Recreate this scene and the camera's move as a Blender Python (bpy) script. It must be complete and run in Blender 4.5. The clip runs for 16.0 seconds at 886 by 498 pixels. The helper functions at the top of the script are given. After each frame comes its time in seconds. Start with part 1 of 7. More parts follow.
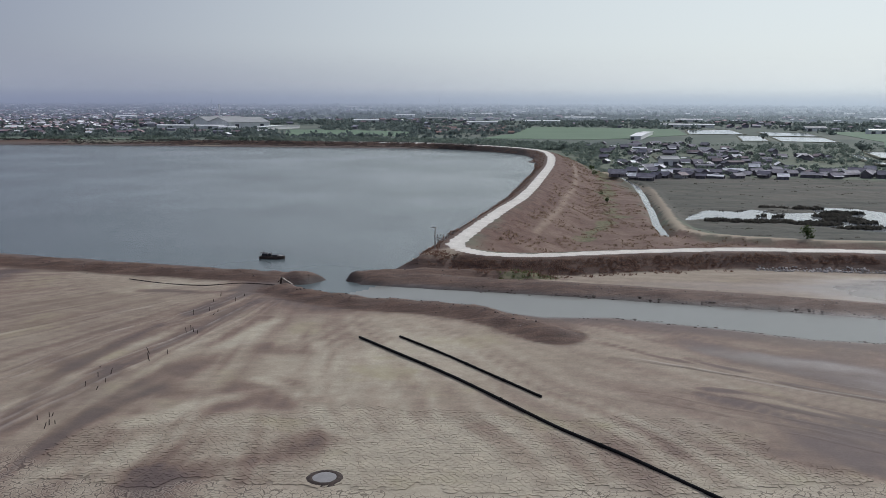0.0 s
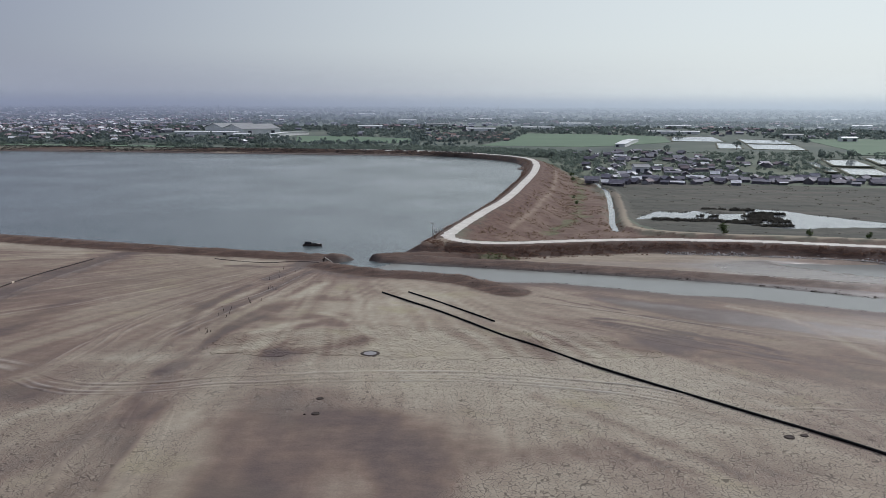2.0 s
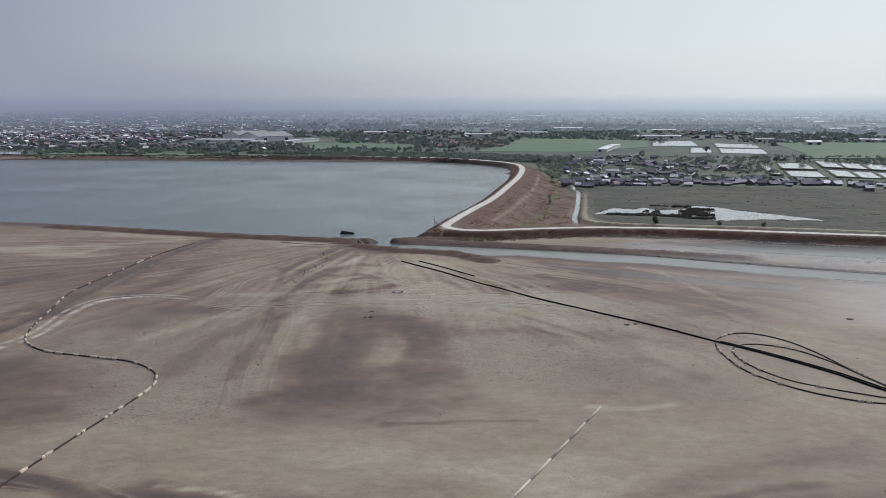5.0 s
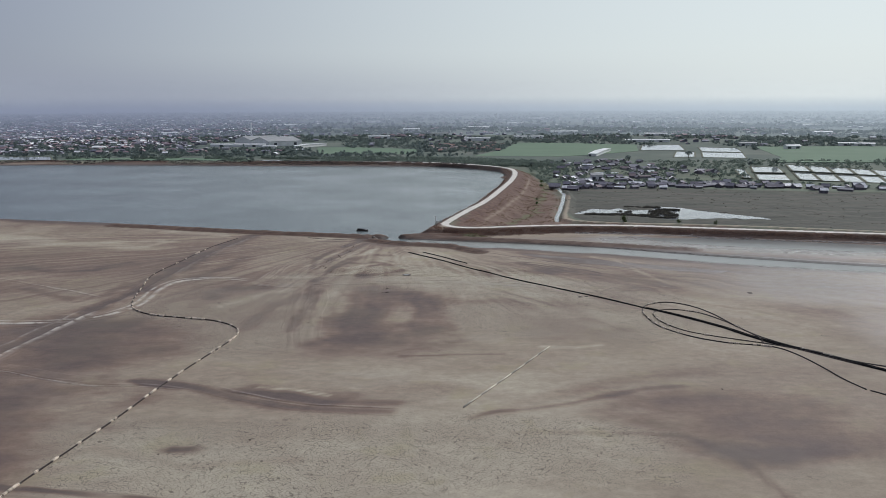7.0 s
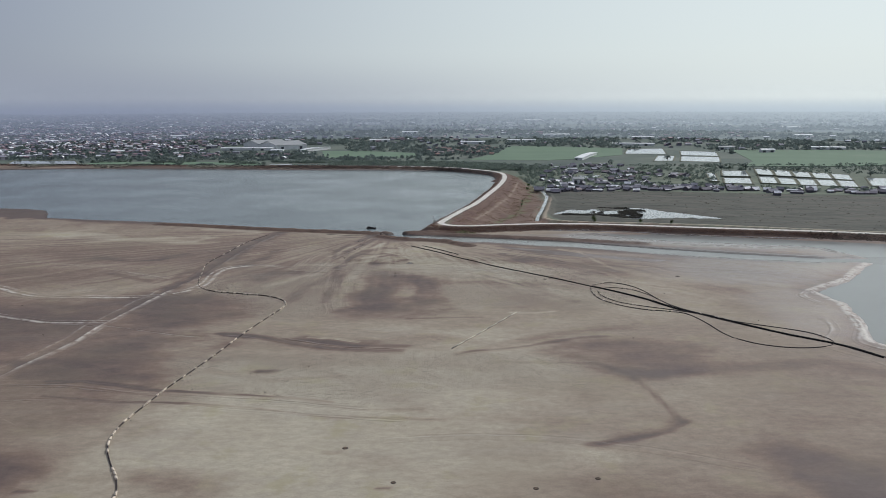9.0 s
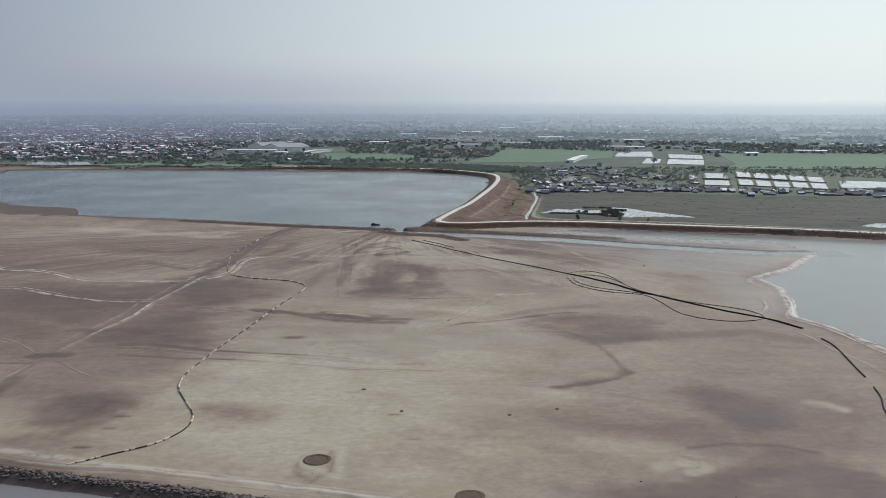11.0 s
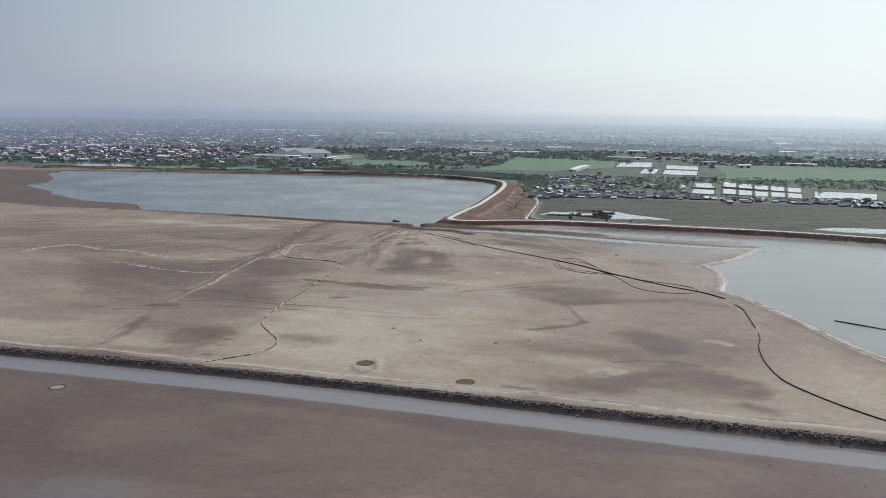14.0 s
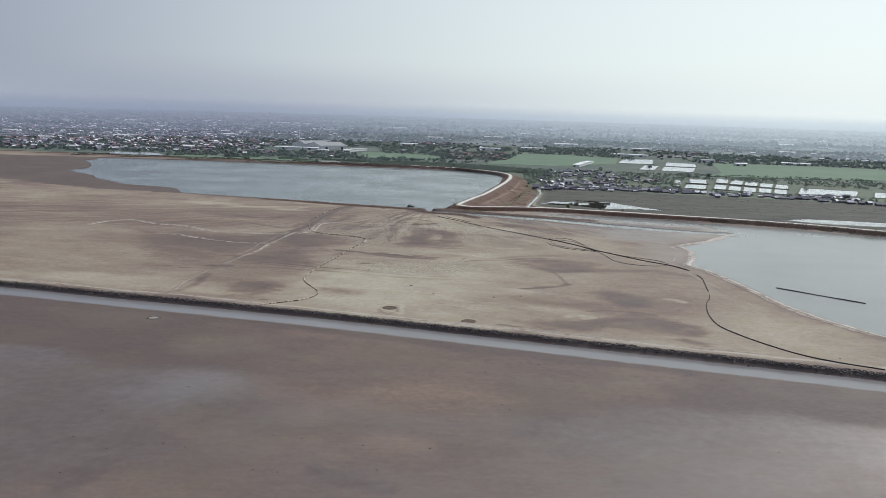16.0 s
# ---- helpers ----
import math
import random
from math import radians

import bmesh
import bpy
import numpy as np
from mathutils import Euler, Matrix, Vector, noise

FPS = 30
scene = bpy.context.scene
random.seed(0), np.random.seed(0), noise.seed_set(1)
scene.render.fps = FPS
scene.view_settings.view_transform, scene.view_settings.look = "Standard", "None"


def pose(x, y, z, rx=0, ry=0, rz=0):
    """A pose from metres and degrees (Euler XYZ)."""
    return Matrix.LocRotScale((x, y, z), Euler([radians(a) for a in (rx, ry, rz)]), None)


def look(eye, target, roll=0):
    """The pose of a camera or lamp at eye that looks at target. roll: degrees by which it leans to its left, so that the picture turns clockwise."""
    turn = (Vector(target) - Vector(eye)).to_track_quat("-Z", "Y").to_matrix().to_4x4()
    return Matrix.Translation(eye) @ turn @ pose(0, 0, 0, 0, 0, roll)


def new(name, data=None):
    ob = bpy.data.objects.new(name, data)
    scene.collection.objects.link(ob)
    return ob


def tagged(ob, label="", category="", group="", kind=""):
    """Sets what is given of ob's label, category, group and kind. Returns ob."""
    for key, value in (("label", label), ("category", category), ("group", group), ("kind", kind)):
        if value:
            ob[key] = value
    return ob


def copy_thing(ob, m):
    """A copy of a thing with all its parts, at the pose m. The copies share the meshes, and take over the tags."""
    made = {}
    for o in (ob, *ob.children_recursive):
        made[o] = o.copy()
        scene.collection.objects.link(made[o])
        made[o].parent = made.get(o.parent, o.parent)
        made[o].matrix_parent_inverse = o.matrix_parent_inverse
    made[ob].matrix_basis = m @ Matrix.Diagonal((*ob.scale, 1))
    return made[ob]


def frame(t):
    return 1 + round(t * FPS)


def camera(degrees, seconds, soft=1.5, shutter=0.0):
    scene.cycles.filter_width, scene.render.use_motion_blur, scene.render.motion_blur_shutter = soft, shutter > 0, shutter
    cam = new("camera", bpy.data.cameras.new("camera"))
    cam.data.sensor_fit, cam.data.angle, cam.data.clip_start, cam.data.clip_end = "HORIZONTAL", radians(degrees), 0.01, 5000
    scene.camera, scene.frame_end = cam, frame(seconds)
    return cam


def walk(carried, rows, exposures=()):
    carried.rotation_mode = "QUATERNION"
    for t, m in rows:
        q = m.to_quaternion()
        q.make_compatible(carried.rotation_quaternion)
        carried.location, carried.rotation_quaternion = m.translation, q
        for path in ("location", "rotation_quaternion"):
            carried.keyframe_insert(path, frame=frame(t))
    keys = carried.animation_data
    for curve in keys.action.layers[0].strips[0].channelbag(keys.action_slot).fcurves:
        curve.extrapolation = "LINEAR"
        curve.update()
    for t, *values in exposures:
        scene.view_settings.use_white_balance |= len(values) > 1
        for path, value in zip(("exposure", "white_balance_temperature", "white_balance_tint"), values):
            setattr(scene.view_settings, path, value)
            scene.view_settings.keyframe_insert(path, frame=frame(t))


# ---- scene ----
cam = camera(55.3, 16.0, soft=0.5)
PATH = [
    (0, (-0.41, -2.514, 25.927), (-0.412, -0.545, 25.577), 0.2),
    (0.5, (-0.105, -14.94, 27.435), (-0.107, -12.97, 27.088), 0.2),
    (1, (0.286, -27.355, 29.141), (0.282, -25.386, 28.793), 0.2),
    (1.5, (0.457, -39.604, 30.661), (0.452, -37.634, 30.315), 0.2),
    (2, (0.896, -51.74, 31.901), (0.891, -49.77, 31.556), 0.3),
    (2.5, (0.96, -63.382, 33.212), (0.954, -61.412, 32.868), 0.2),
    (3, (0.691, -74.709, 34.509), (0.688, -72.739, 34.166), 0.2),
    (3.5, (1.034, -86.602, 35.97), (1.03, -84.632, 35.625), 0.2),
    (4, (1.239, -99.058, 37.123), (1.234, -97.088, 36.78), 0.1),
    (6.5, (2.605, -159.246, 44.465), (2.593, -157.275, 44.123), -0.2),
    (7, (2.668, -172.548, 46.09), (2.656, -170.577, 45.749), -0.2),
    (7.5, (2.898, -183.615, 47.612), (2.886, -181.645, 47.27), -0.2),
    (8, (3.159, -196.892, 49.503), (3.147, -194.921, 49.163), -0.3),
    (8.5, (3.318, -213.6, 51.96), (3.308, -211.629, 51.62), -0.2),
    (9, (3.716, -230.9, 54.25), (3.709, -228.929, 53.907), -0.2),
    (9.2, (3.89, -236.383, 54.572), (3.883, -234.413, 54.229), -0.2),
    (11.5, (4.053, -280.317, 59.127), (4.053, -278.345, 58.789), 0.0),
    (12, (4.435, -292.77, 60.426), (4.429, -290.798, 60.091), 0.0),
    (12.5, (4.546, -304.731, 61.815), (4.536, -302.759, 61.481), 0.2),
    (13, (4.938, -317.465, 62.062), (4.92, -315.493, 61.729), 0.4),
    (13.5, (5.074, -328.499, 62.172), (5.052, -326.527, 61.843), 0.6),
    (14, (5.167, -341.189, 62.276), (5.137, -339.215, 61.953), 0.8),
    (14.5, (5.34, -355.017, 62.33), (5.304, -353.043, 62.01), 1.0),
    (15, (5.551, -366.185, 62.571), (5.51, -364.212, 62.252), 1.2),
    (15.5, (6.079, -381.908, 62.595), (6.027, -379.935, 62.273), 1.4),
    (16, (6.063, -396.965, 62.987), (6.012, -394.993, 62.654), 1.7),
]
walk(cam, [(t, look(eye, target, roll)) for t, eye, target, roll in PATH],
     [(0, 0.12, 6060, 13), (4, 0.12, 6080, 13), (8, 0.11, 6080, 11), (11.5, 0.28, 6080, 10), (12.5, 0.34, 6080, 10), (16, 0.36, 6120, 10)])

# ---------------------------------------------------------------- world and sun
SUN_AZ, SUN_EL = 42.0, 38.0          # degrees to the right of +Y, and above the horizon
world = bpy.data.worlds.new("hazy_sky")
scene.world = world
world.use_nodes = True
wn, wl = world.node_tree.nodes, world.node_tree.links
wn.clear()
sky = wn.new("ShaderNodeTexSky")
sky.sky_type = "NISHITA"
sky.sun_disc = False
sky.sun_elevation = radians(SUN_EL)
sky.sun_rotation = radians(SUN_AZ)
sky.air_density, sky.dust_density, sky.ozone_density = 0.9, 2.0, 5.0
sky.altitude = 20
bg_sky = wn.new("ShaderNodeBackground")
bg_sky.inputs["Strength"].default_value = 0.009
wl.new(sky.outputs[0], bg_sky.inputs["Color"])
bg_haze = wn.new("ShaderNodeBackground")
# thick haze, brighter towards the sun
way = wn.new("ShaderNodeTexCoord")
toward = wn.new("ShaderNodeVectorMath")
toward.operation = "DOT_PRODUCT"
wl.new(way.outputs["Generated"], toward.inputs[0])
toward.inputs[1].default_value = (math.sin(radians(SUN_AZ)), math.cos(radians(SUN_AZ)), 0.0)
glow = wn.new("ShaderNodeMapRange")
glow.interpolation_type = "SMOOTHSTEP"
wl.new(toward.outputs["Value"], glow.inputs[0])
for i, v in zip((1, 2, 3, 4), (0.15, 1.05, 0.0, 1.0)):
    glow.inputs[i].default_value = v
tint = wn.new("ShaderNodeMix")
tint.data_type = "RGBA"
wl.new(glow.outputs[0], tint.inputs[0])
tint.inputs[6].default_value = (0.222, 0.238, 0.286, 1)
tint.inputs[7].default_value = (0.628, 0.668, 0.622, 1)
wl.new(tint.outputs[2], bg_haze.inputs["Color"])
bg_haze.inputs["Strength"].default_value = 1.0
add_bg = wn.new("ShaderNodeAddShader")
wl.new(bg_sky.outputs[0], add_bg.inputs[0])
wl.new(bg_haze.outputs[0], add_bg.inputs[1])
w_out = wn.new("ShaderNodeOutputWorld")
wl.new(add_bg.outputs[0], w_out.inputs["Surface"])

sun_data = bpy.data.lights.new("sun", "SUN")
sun_data.energy, sun_data.angle, sun_data.color = 2.15, radians(10), (1.0, 0.95, 0.89)
sun = new("sun", sun_data)
az, el = radians(SUN_AZ), radians(SUN_EL)
sun_dir = Vector((math.sin(az) * math.cos(el), math.cos(az) * math.cos(el), math.sin(el)))
sun.matrix_world = look(sun_dir * 500, (0, 0, 0))
scene.view_settings.exposure = 0.0


# ---------------------------------------------------------------- material helpers
class Nodes:
    """A short hand for one node material."""

    def __init__(self, name):
        self.mat = bpy.data.materials.new(name)
        self.mat.use_nodes = True
        self.n, self.l = self.mat.node_tree.nodes, self.mat.node_tree.links
        self.bsdf = self.n["Principled BSDF"]
        self.geo = self.n.new("ShaderNodeNewGeometry")

    def put(self, sock, v):
        if v is None:
            return
        if isinstance(v, bpy.types.NodeSocket):
            self.l.new(v, sock)
        elif isinstance(v, (tuple, list)):
            sock.default_value = (*v, 1) if len(v) == 3 and len(sock.default_value) == 4 else v
        else:
            sock.default_value = v

    def pos(self, scale=(1, 1, 1), rot=0.0):
        m = self.n.new("ShaderNodeMapping")
        self.l.new(self.geo.outputs["Position"], m.inputs["Vector"])
        m.inputs["Scale"].default_value = scale
        m.inputs["Rotation"].default_value = (0, 0, radians(rot))
        return m.outputs[0]

    def noise(self, scale, detail=4.0, rough=0.55, vec=None, dist=0.0):
        t = self.n.new("ShaderNodeTexNoise")
        self.l.new(vec if vec is not None else self.geo.outputs["Position"], t.inputs["Vector"])
        t.inputs["Scale"].default_value, t.inputs["Detail"].default_value = scale, detail
        t.inputs["Roughness"].default_value, t.inputs["Distortion"].default_value = rough, dist
        return t.outputs["Fac"]

    def cracks(self, scale, vec=None):
        t = self.n.new("ShaderNodeTexVoronoi")
        t.feature = "DISTANCE_TO_EDGE"
        self.l.new(vec if vec is not None else self.geo.outputs["Position"], t.inputs["Vector"])
        t.inputs["Scale"].default_value = scale
        return t.outputs["Distance"]

    def band(self, v, a, b, lo=0.0, hi=1.0):
        r = self.n.new("ShaderNodeMapRange")
        r.interpolation_type = "SMOOTHSTEP"
        self.put(r.inputs[0], v)
        for i, x in zip((1, 2, 3, 4), (a, b, lo, hi)):
            r.inputs[i].default_value = x
        return r.outputs[0]

    def math(self, op, a, b=None):
        m = self.n.new("ShaderNodeMath")
        m.operation = op
        self.put(m.inputs[0], a)
        self.put(m.inputs[1], b)
        return m.outputs[0]

    def mix(self, f, a, b):
        m = self.n.new("ShaderNodeMix")
        m.data_type = "RGBA"
        self.put(m.inputs[0], f)
        self.put(m.inputs[6], a)
        self.put(m.inputs[7], b)
        return m.outputs[2]

    def scale(self, colour, f):
        m = self.n.new("ShaderNodeMix")
        m.data_type, m.blend_type = "RGBA", "MULTIPLY"
        m.inputs[0].default_value = 1.0
        self.put(m.inputs[6], colour)
        c = self.n.new("ShaderNodeCombineColor")
        for i in range(3):
            self.put(c.inputs[i], f)
        self.l.new(c.outputs[0], m.inputs[7])
        return m.outputs[2]

    def attr(self, name):
        a = self.n.new("ShaderNodeAttribute")
        a.attribute_name = name
        return a.outputs["Fac"]

    def ramp(self, v, stops, constant=False):
        r = self.n.new("ShaderNodeValToRGB")
        r.color_ramp.interpolation = "CONSTANT" if constant else "LINEAR"
        while len(r.color_ramp.elements) < len(stops):
            r.color_ramp.elements.new(0.5)
        for e, (p, c) in zip(r.color_ramp.elements, stops):
            e.position, e.color = p, (*c, 1)
        self.put(r.inputs[0], v)
        return r.outputs[0]

    def bump(self, height, strength=0.5, distance=0.1):
        b = self.n.new("ShaderNodeBump")
        b.inputs["Strength"].default_value, b.inputs["Distance"].default_value = strength, distance
        self.l.new(height, b.inputs["Height"])
        self.l.new(b.outputs[0], self.bsdf.inputs["Normal"])

    def done(self, colour, rough=0.9, metal=0.0, spec=0.3):
        self.put(self.bsdf.inputs["Base Color"], colour)
        self.put(self.bsdf.inputs["Roughness"], rough)
        self.put(self.bsdf.inputs["Metallic"], metal)
        self.put(self.bsdf.inputs["Specular IOR Level"], spec)
        return self.mat


def plain(name, colour, rough=0.8, grain=0.25, size=3.0, metal=0.0, each=0.0, spec=0.3):
    """A worn single-colour surface with stains at two scales; each: how far one piece differs from the next."""
    k = Nodes(name)
    f = k.math("ADD", k.math("MULTIPLY", k.noise(size), 0.6), k.math("MULTIPLY", k.noise(size * 7, 3), 0.4))
    f = k.band(f, 0.25, 0.75, 1 - grain, 1 + grain)
    if each:
        info = k.n.new("ShaderNodeObjectInfo")
        r = k.math("FRACT", k.math("ADD", info.outputs["Random"], k.geo.outputs["Random Per Island"]))
        f = k.math("MULTIPLY", f, k.band(r, 0.0, 1.0, 1 - each, 1 + each))
    k.bump(k.noise(size * 9, 3), 0.3, 0.02)
    return k.done(k.scale(colour, f), rough, metal, spec)


# ---------------------------------------------------------------- plan of the place, in metres
LAKE = [(-379, 474), (-368, 452), (-374, 438), (-352, 400), (-341, 378), (-330, 345), (-336, 322), (-318, 301), (-296, 280), (-284, 257), (-266, 241), (-247, 219), (-229, 211), (-212, 206.5),
        (-202, 201), (-196, 190), (-189, 174), (-168, 167), (-117, 154), (-69, 137.5), (-38, 128.5), (-24, 124.5),
        (-19, 122), (-18, 119), (-20, 116.5), (-15, 114), (-12.5, 117), (-14, 119.5), (-12, 123), (-9, 124.5), (-6, 131), (-4, 141), (-1, 151),
        (2, 163), (6, 180), (11, 203), (17, 228), (27, 271), (33, 308), (35, 330), (38, 350), (34, 356), (38, 366), (40, 382), (37, 412), (26, 434), (4, 449),
        (-57, 458), (-119, 463), (-200, 473), (-306, 480)]
CHANNEL = [(-23, 116), (-14, 116.5), (-12, 116), (-2, 113.3), (12, 110), (27, 106), (40, 102.3), (54, 97), (70, 88.5), (90, 78.5), (112, 69), (135, 61), (160, 60),
           (160, 53), (129, 54.5), (106, 61.5), (83, 70), (64, 80), (50, 87), (41, 88.5), (30, 94), (20, 97.8), (12, 98), (8, 100), (4, 103.6), (-6, 106), (-13, 107.3), (-18, 110)]
EAST = [(68, 117), (80, 106), (98, 98), (120, 92), (140, 87), (146, 81), (149, 72), (152, 60), (149, 52), (139, 40), (128, 24), (111, 9), (113, -6), (109, -22), (102.5, -43),
        (107, -52), (111, -70), (114, -94), (117, -115), (123, -134), (132, -151), (160, -190), (300, -262), (900, -500), (900, -262), (500, -66),
        (320, 22), (237, 64), (190, 86), (150, 99), (120, 109), (92, 117)]
DIKE = [(-1500, 700), (-900, 590), (-600, 538), (-400, 508), (-250, 491), (-120, 480), (-27, 467), (5, 452), (27, 431), (40, 411), (45.5, 390), (44.5, 355),
        (38.4, 308), (29.2, 256.6), (20, 209.4), (12.7, 181.7), (6.6, 158), (3.2, 143.7), (1.6, 136), (2.6, 130.5), (7, 126.6), (13.7, 125.6),
        (20, 127), (28, 129), (37, 130.5), (47, 131.5), (68, 130), (84, 126), (120, 116.5), (172, 102.5), (210, 87), (237, 72), (320, 31),
        (500, -57), (900, -255), (1500, -560)]
BERM = [(-420, -63), (-260, -98), (-151, -123.3), (-108, -134), (-69, -143), (-32, -152), (0, -161), (35, -170.6), (64, -178.8), (91, -186.5), (112, -192.6),
        (200, -220), (420, -287)]
CANAL = [(-420, -74), (-260, -108), (-146, -131.6), (-104, -141.8), (-66, -150.8), (-30, -159.5), (0, -167.9), (34, -177.8), (62, -185.8), (89, -193.2), (110, -199.3), (200, -228), (420, -295)]
LEVEE = [(-125, 148), (-74, 131), (-48, 124), (-30, 119.5), (-19.5, 118.2)]
SPIT = [(-22.5, 111), (-17, 106.2), (-11, 103.3), (-2, 101.3), (4, 98.3), (8, 94), (12, 88.5)]
BANK = [(-12, 119), (-4, 119), (8, 115), (24, 111), (40, 106), (58, 100.5), (80, 92)]
BUND = [(62, 330), (67, 297), (65, 264), (59, 227), (54.4, 199), (52.3, 183), (55, 176), (63, 171.5), (76, 167.5), (92, 165.5), (130, 156), (200, 132), (300, 85), (420, 24)]
DITCH = [(60, 420), (66, 358), (67.5, 325), (66.6, 292), (61.5, 259), (55.6, 224), (51, 200), (49, 185), (48, 178.5)]
POND = [(58, 206), (65, 217), (72, 227), (78, 222), (84, 229), (87, 220), (98, 222), (104, 235), (112, 231), (122, 216), (141, 193), (141, 188),
        (122, 192), (110, 191), (100, 188), (93, 192), (86, 199), (78, 204), (64, 208)]
POND_E = [(218, 156), (229, 166), (245, 165), (280, 158), (310, 136), (262, 138), (240, 142), (221, 149)]
FURROW = [(-66.5, 122), (-70, 102), (-73, 82), (-74, 56), (-75.5, 33), (-78.5, 14), (-81, -6), (-82.6, -25), (-84, -45), (-86.3, -60), (-89.2, -80), (-90, -100), (-91, -115), (-91, -128)]
LEVEL, LOW = -0.4, -3.75            # water inside the dikes, and in the marsh behind them


def spline(pts, step):
    """Even points along a smooth line through pts."""
    p = [Vector(q) for q in pts]
    p = [p[0] * 2 - p[1], *p, p[-1] * 2 - p[-2]]
    out = []
    for a, b, c, d in zip(p, p[1:], p[2:], p[3:]):
        n = max(2, int((c - b).length / step))
        for i in range(n):
            t = i / n
            out.append(0.5 * (2 * b + (c - a) * t + (2 * a - 5 * b + 4 * c - d) * t * t + (3 * b - a - 3 * c + d) * t ** 3))
    return out + [p[-2]]


def line_dist(x, y, pts):
    """Distance to a line of points."""
    best = np.full(x.shape, 1e9)
    for (ax, ay), (bx, by) in zip(pts, pts[1:]):
        dx, dy = bx - ax, by - ay
        t = np.clip(((x - ax) * dx + (y - ay) * dy) / (dx * dx + dy * dy), 0, 1)
        best = np.minimum(best, (x - ax - t * dx) ** 2 + (y - ay - t * dy) ** 2)
    return np.sqrt(best)


def within_poly(x, y, poly):
    """True inside the closed outline."""
    res = np.zeros(x.shape, bool)
    for (ax, ay), (bx, by) in zip(poly, poly[1:] + poly[:1]):
        if ay != by:
            res ^= ((ay > y) != (by > y)) & (x < (bx - ax) * (y - ay) / (by - ay) + ax)
    return res


def signed(x, y, poly):
    """Distance to the outline, minus inside."""
    d = line_dist(x, y, poly + poly[:1])
    return np.where(within_poly(x, y, poly), -d, d)


def lattice(ix, iy, seed):
    h = (ix.astype(np.int64) * 374761393 + iy.astype(np.int64) * 668265263 + seed * 974634777) & 0x7FFFFFFF
    h = ((h ^ (h >> 13)) * 1274126177) & 0x7FFFFFFF
    return ((h ^ (h >> 16)) & 0xFFFF) / 65535.0


def vnoise(x, y, size, seed=0, octaves=3):
    """Smooth value noise, 0 to 1."""
    total, amp, out = 0.0, 1.0, 0.0
    for o in range(octaves):
        u, v = x / size, y / size
        iu, iv = np.floor(u), np.floor(v)
        fu, fv = u - iu, v - iv
        fu, fv = fu * fu * (3 - 2 * fu), fv * fv * (3 - 2 * fv)
        s = seed + o * 17
        a, b = lattice(iu, iv, s), lattice(iu + 1, iv, s)
        c, d = lattice(iu, iv + 1, s), lattice(iu + 1, iv + 1, s)
        out = out + amp * ((a * (1 - fu) + b * fu) * (1 - fv) + (c * (1 - fu) + d * fu) * fv)
        total += amp
        amp, size = amp * 0.5, size * 0.47
    return out / total


def step(v, a, b):
    t = np.clip((v - a) / (b - a), 0, 1)
    return t * t * (3 - 2 * t)


flat = lambda line, s: [(p.x, p.y) for p in spline(line, s)]
DIKE_F, BERM_F, CANAL_F = flat(DIKE, 6), flat(BERM, 12), flat(CANAL, 12)
BASIN = DIKE_F + [(1500, -3000), (-1500, -3000)]
CRATERS = [(-16.8, -138.6, 2.2, 0.10), (8.0, -151.7, 2.1, 0.06), (-83.4, -161, 1.8, 0.08), (43.5, -140, 2.6, 0.12)]
# damp and dry patches of the bed: centre, half sizes, turn, strength
DAMP = [(-18, 8, 10, 20, -15, 0.30), (0, 16, 7, 18, 4, 0.26), (-10, 30, 16, 7, -10, 0.24), (-62, 86, 60, 30, 10, 0.34), (-34, 68, 22, 26, 10, 0.26), (-50, 40, 28, 34, -20, 0.26), (-60, 5, 30, 26, 0, 0.22), (62, -112, 36, 26, -10, 0.40), (64, -60, 36, 40, -10, 0.34), (28, -4, 26, 20, -20, 0.25), (-17, -46, 20, 6, -5, 0.32), (-10, -50, 22, 4, -3, 0.3), (70, 50, 45, 20, -22, 0.6), (100, 20, 22, 40, 10, 0.65),
        (95, -20, 14, 35, 0, 0.5), (80, -88, 30, 46, 0, 0.45), (-110, 70, 55, 16, -8, 0.5), (-150, 30, 60, 20, 0, 0.45), (-100, -20, 46, 22, 0, 0.4), (-230, 60, 90, 50, 0, 0.35), (75, -115, 18, 30, -25, 0.6),
        (45, -122, 32, 12, -25, 0.6), (25, -100, 16, 6, -30, 0.45), (-78, -108, 30, 14, 10, 0.3), (-38, -115, 16, 8, 10, 0.25), (62, -152, 22, 8, -14, 0.5), (-30, 98, 26, 8, 30, 0.4),
        (12, 56, 9, 6, -30, 0.6)]
DAMP_B = [(62, 112, 44, 6, -8, 0.45), (40, 77.5, 20, 3.4, -25, 0.85), (30, 66, 22, 3.5, -28, 0.7), (36, 58, 18, 2.5, -28, 0.6), (40, 76, 24, 6, -24, 0.8), (-30, 74, 14, 3, 60, 0.4), (-18, 56, 12, 5, 20, 0.4), (-12, 30, 9, 12, 30, 0.6),
          (-62, 60, 22, 9, 10, 0.4), (110, -100, 12, 40, 12, 0.5), (-45, -240, 90, 22, 6, 0.5), (40, -232, 40, 14, -8, 0.5), (120, -215, 50, 18, -14, 0.5), (-120, -200, 60, 20, -6, 0.45)]
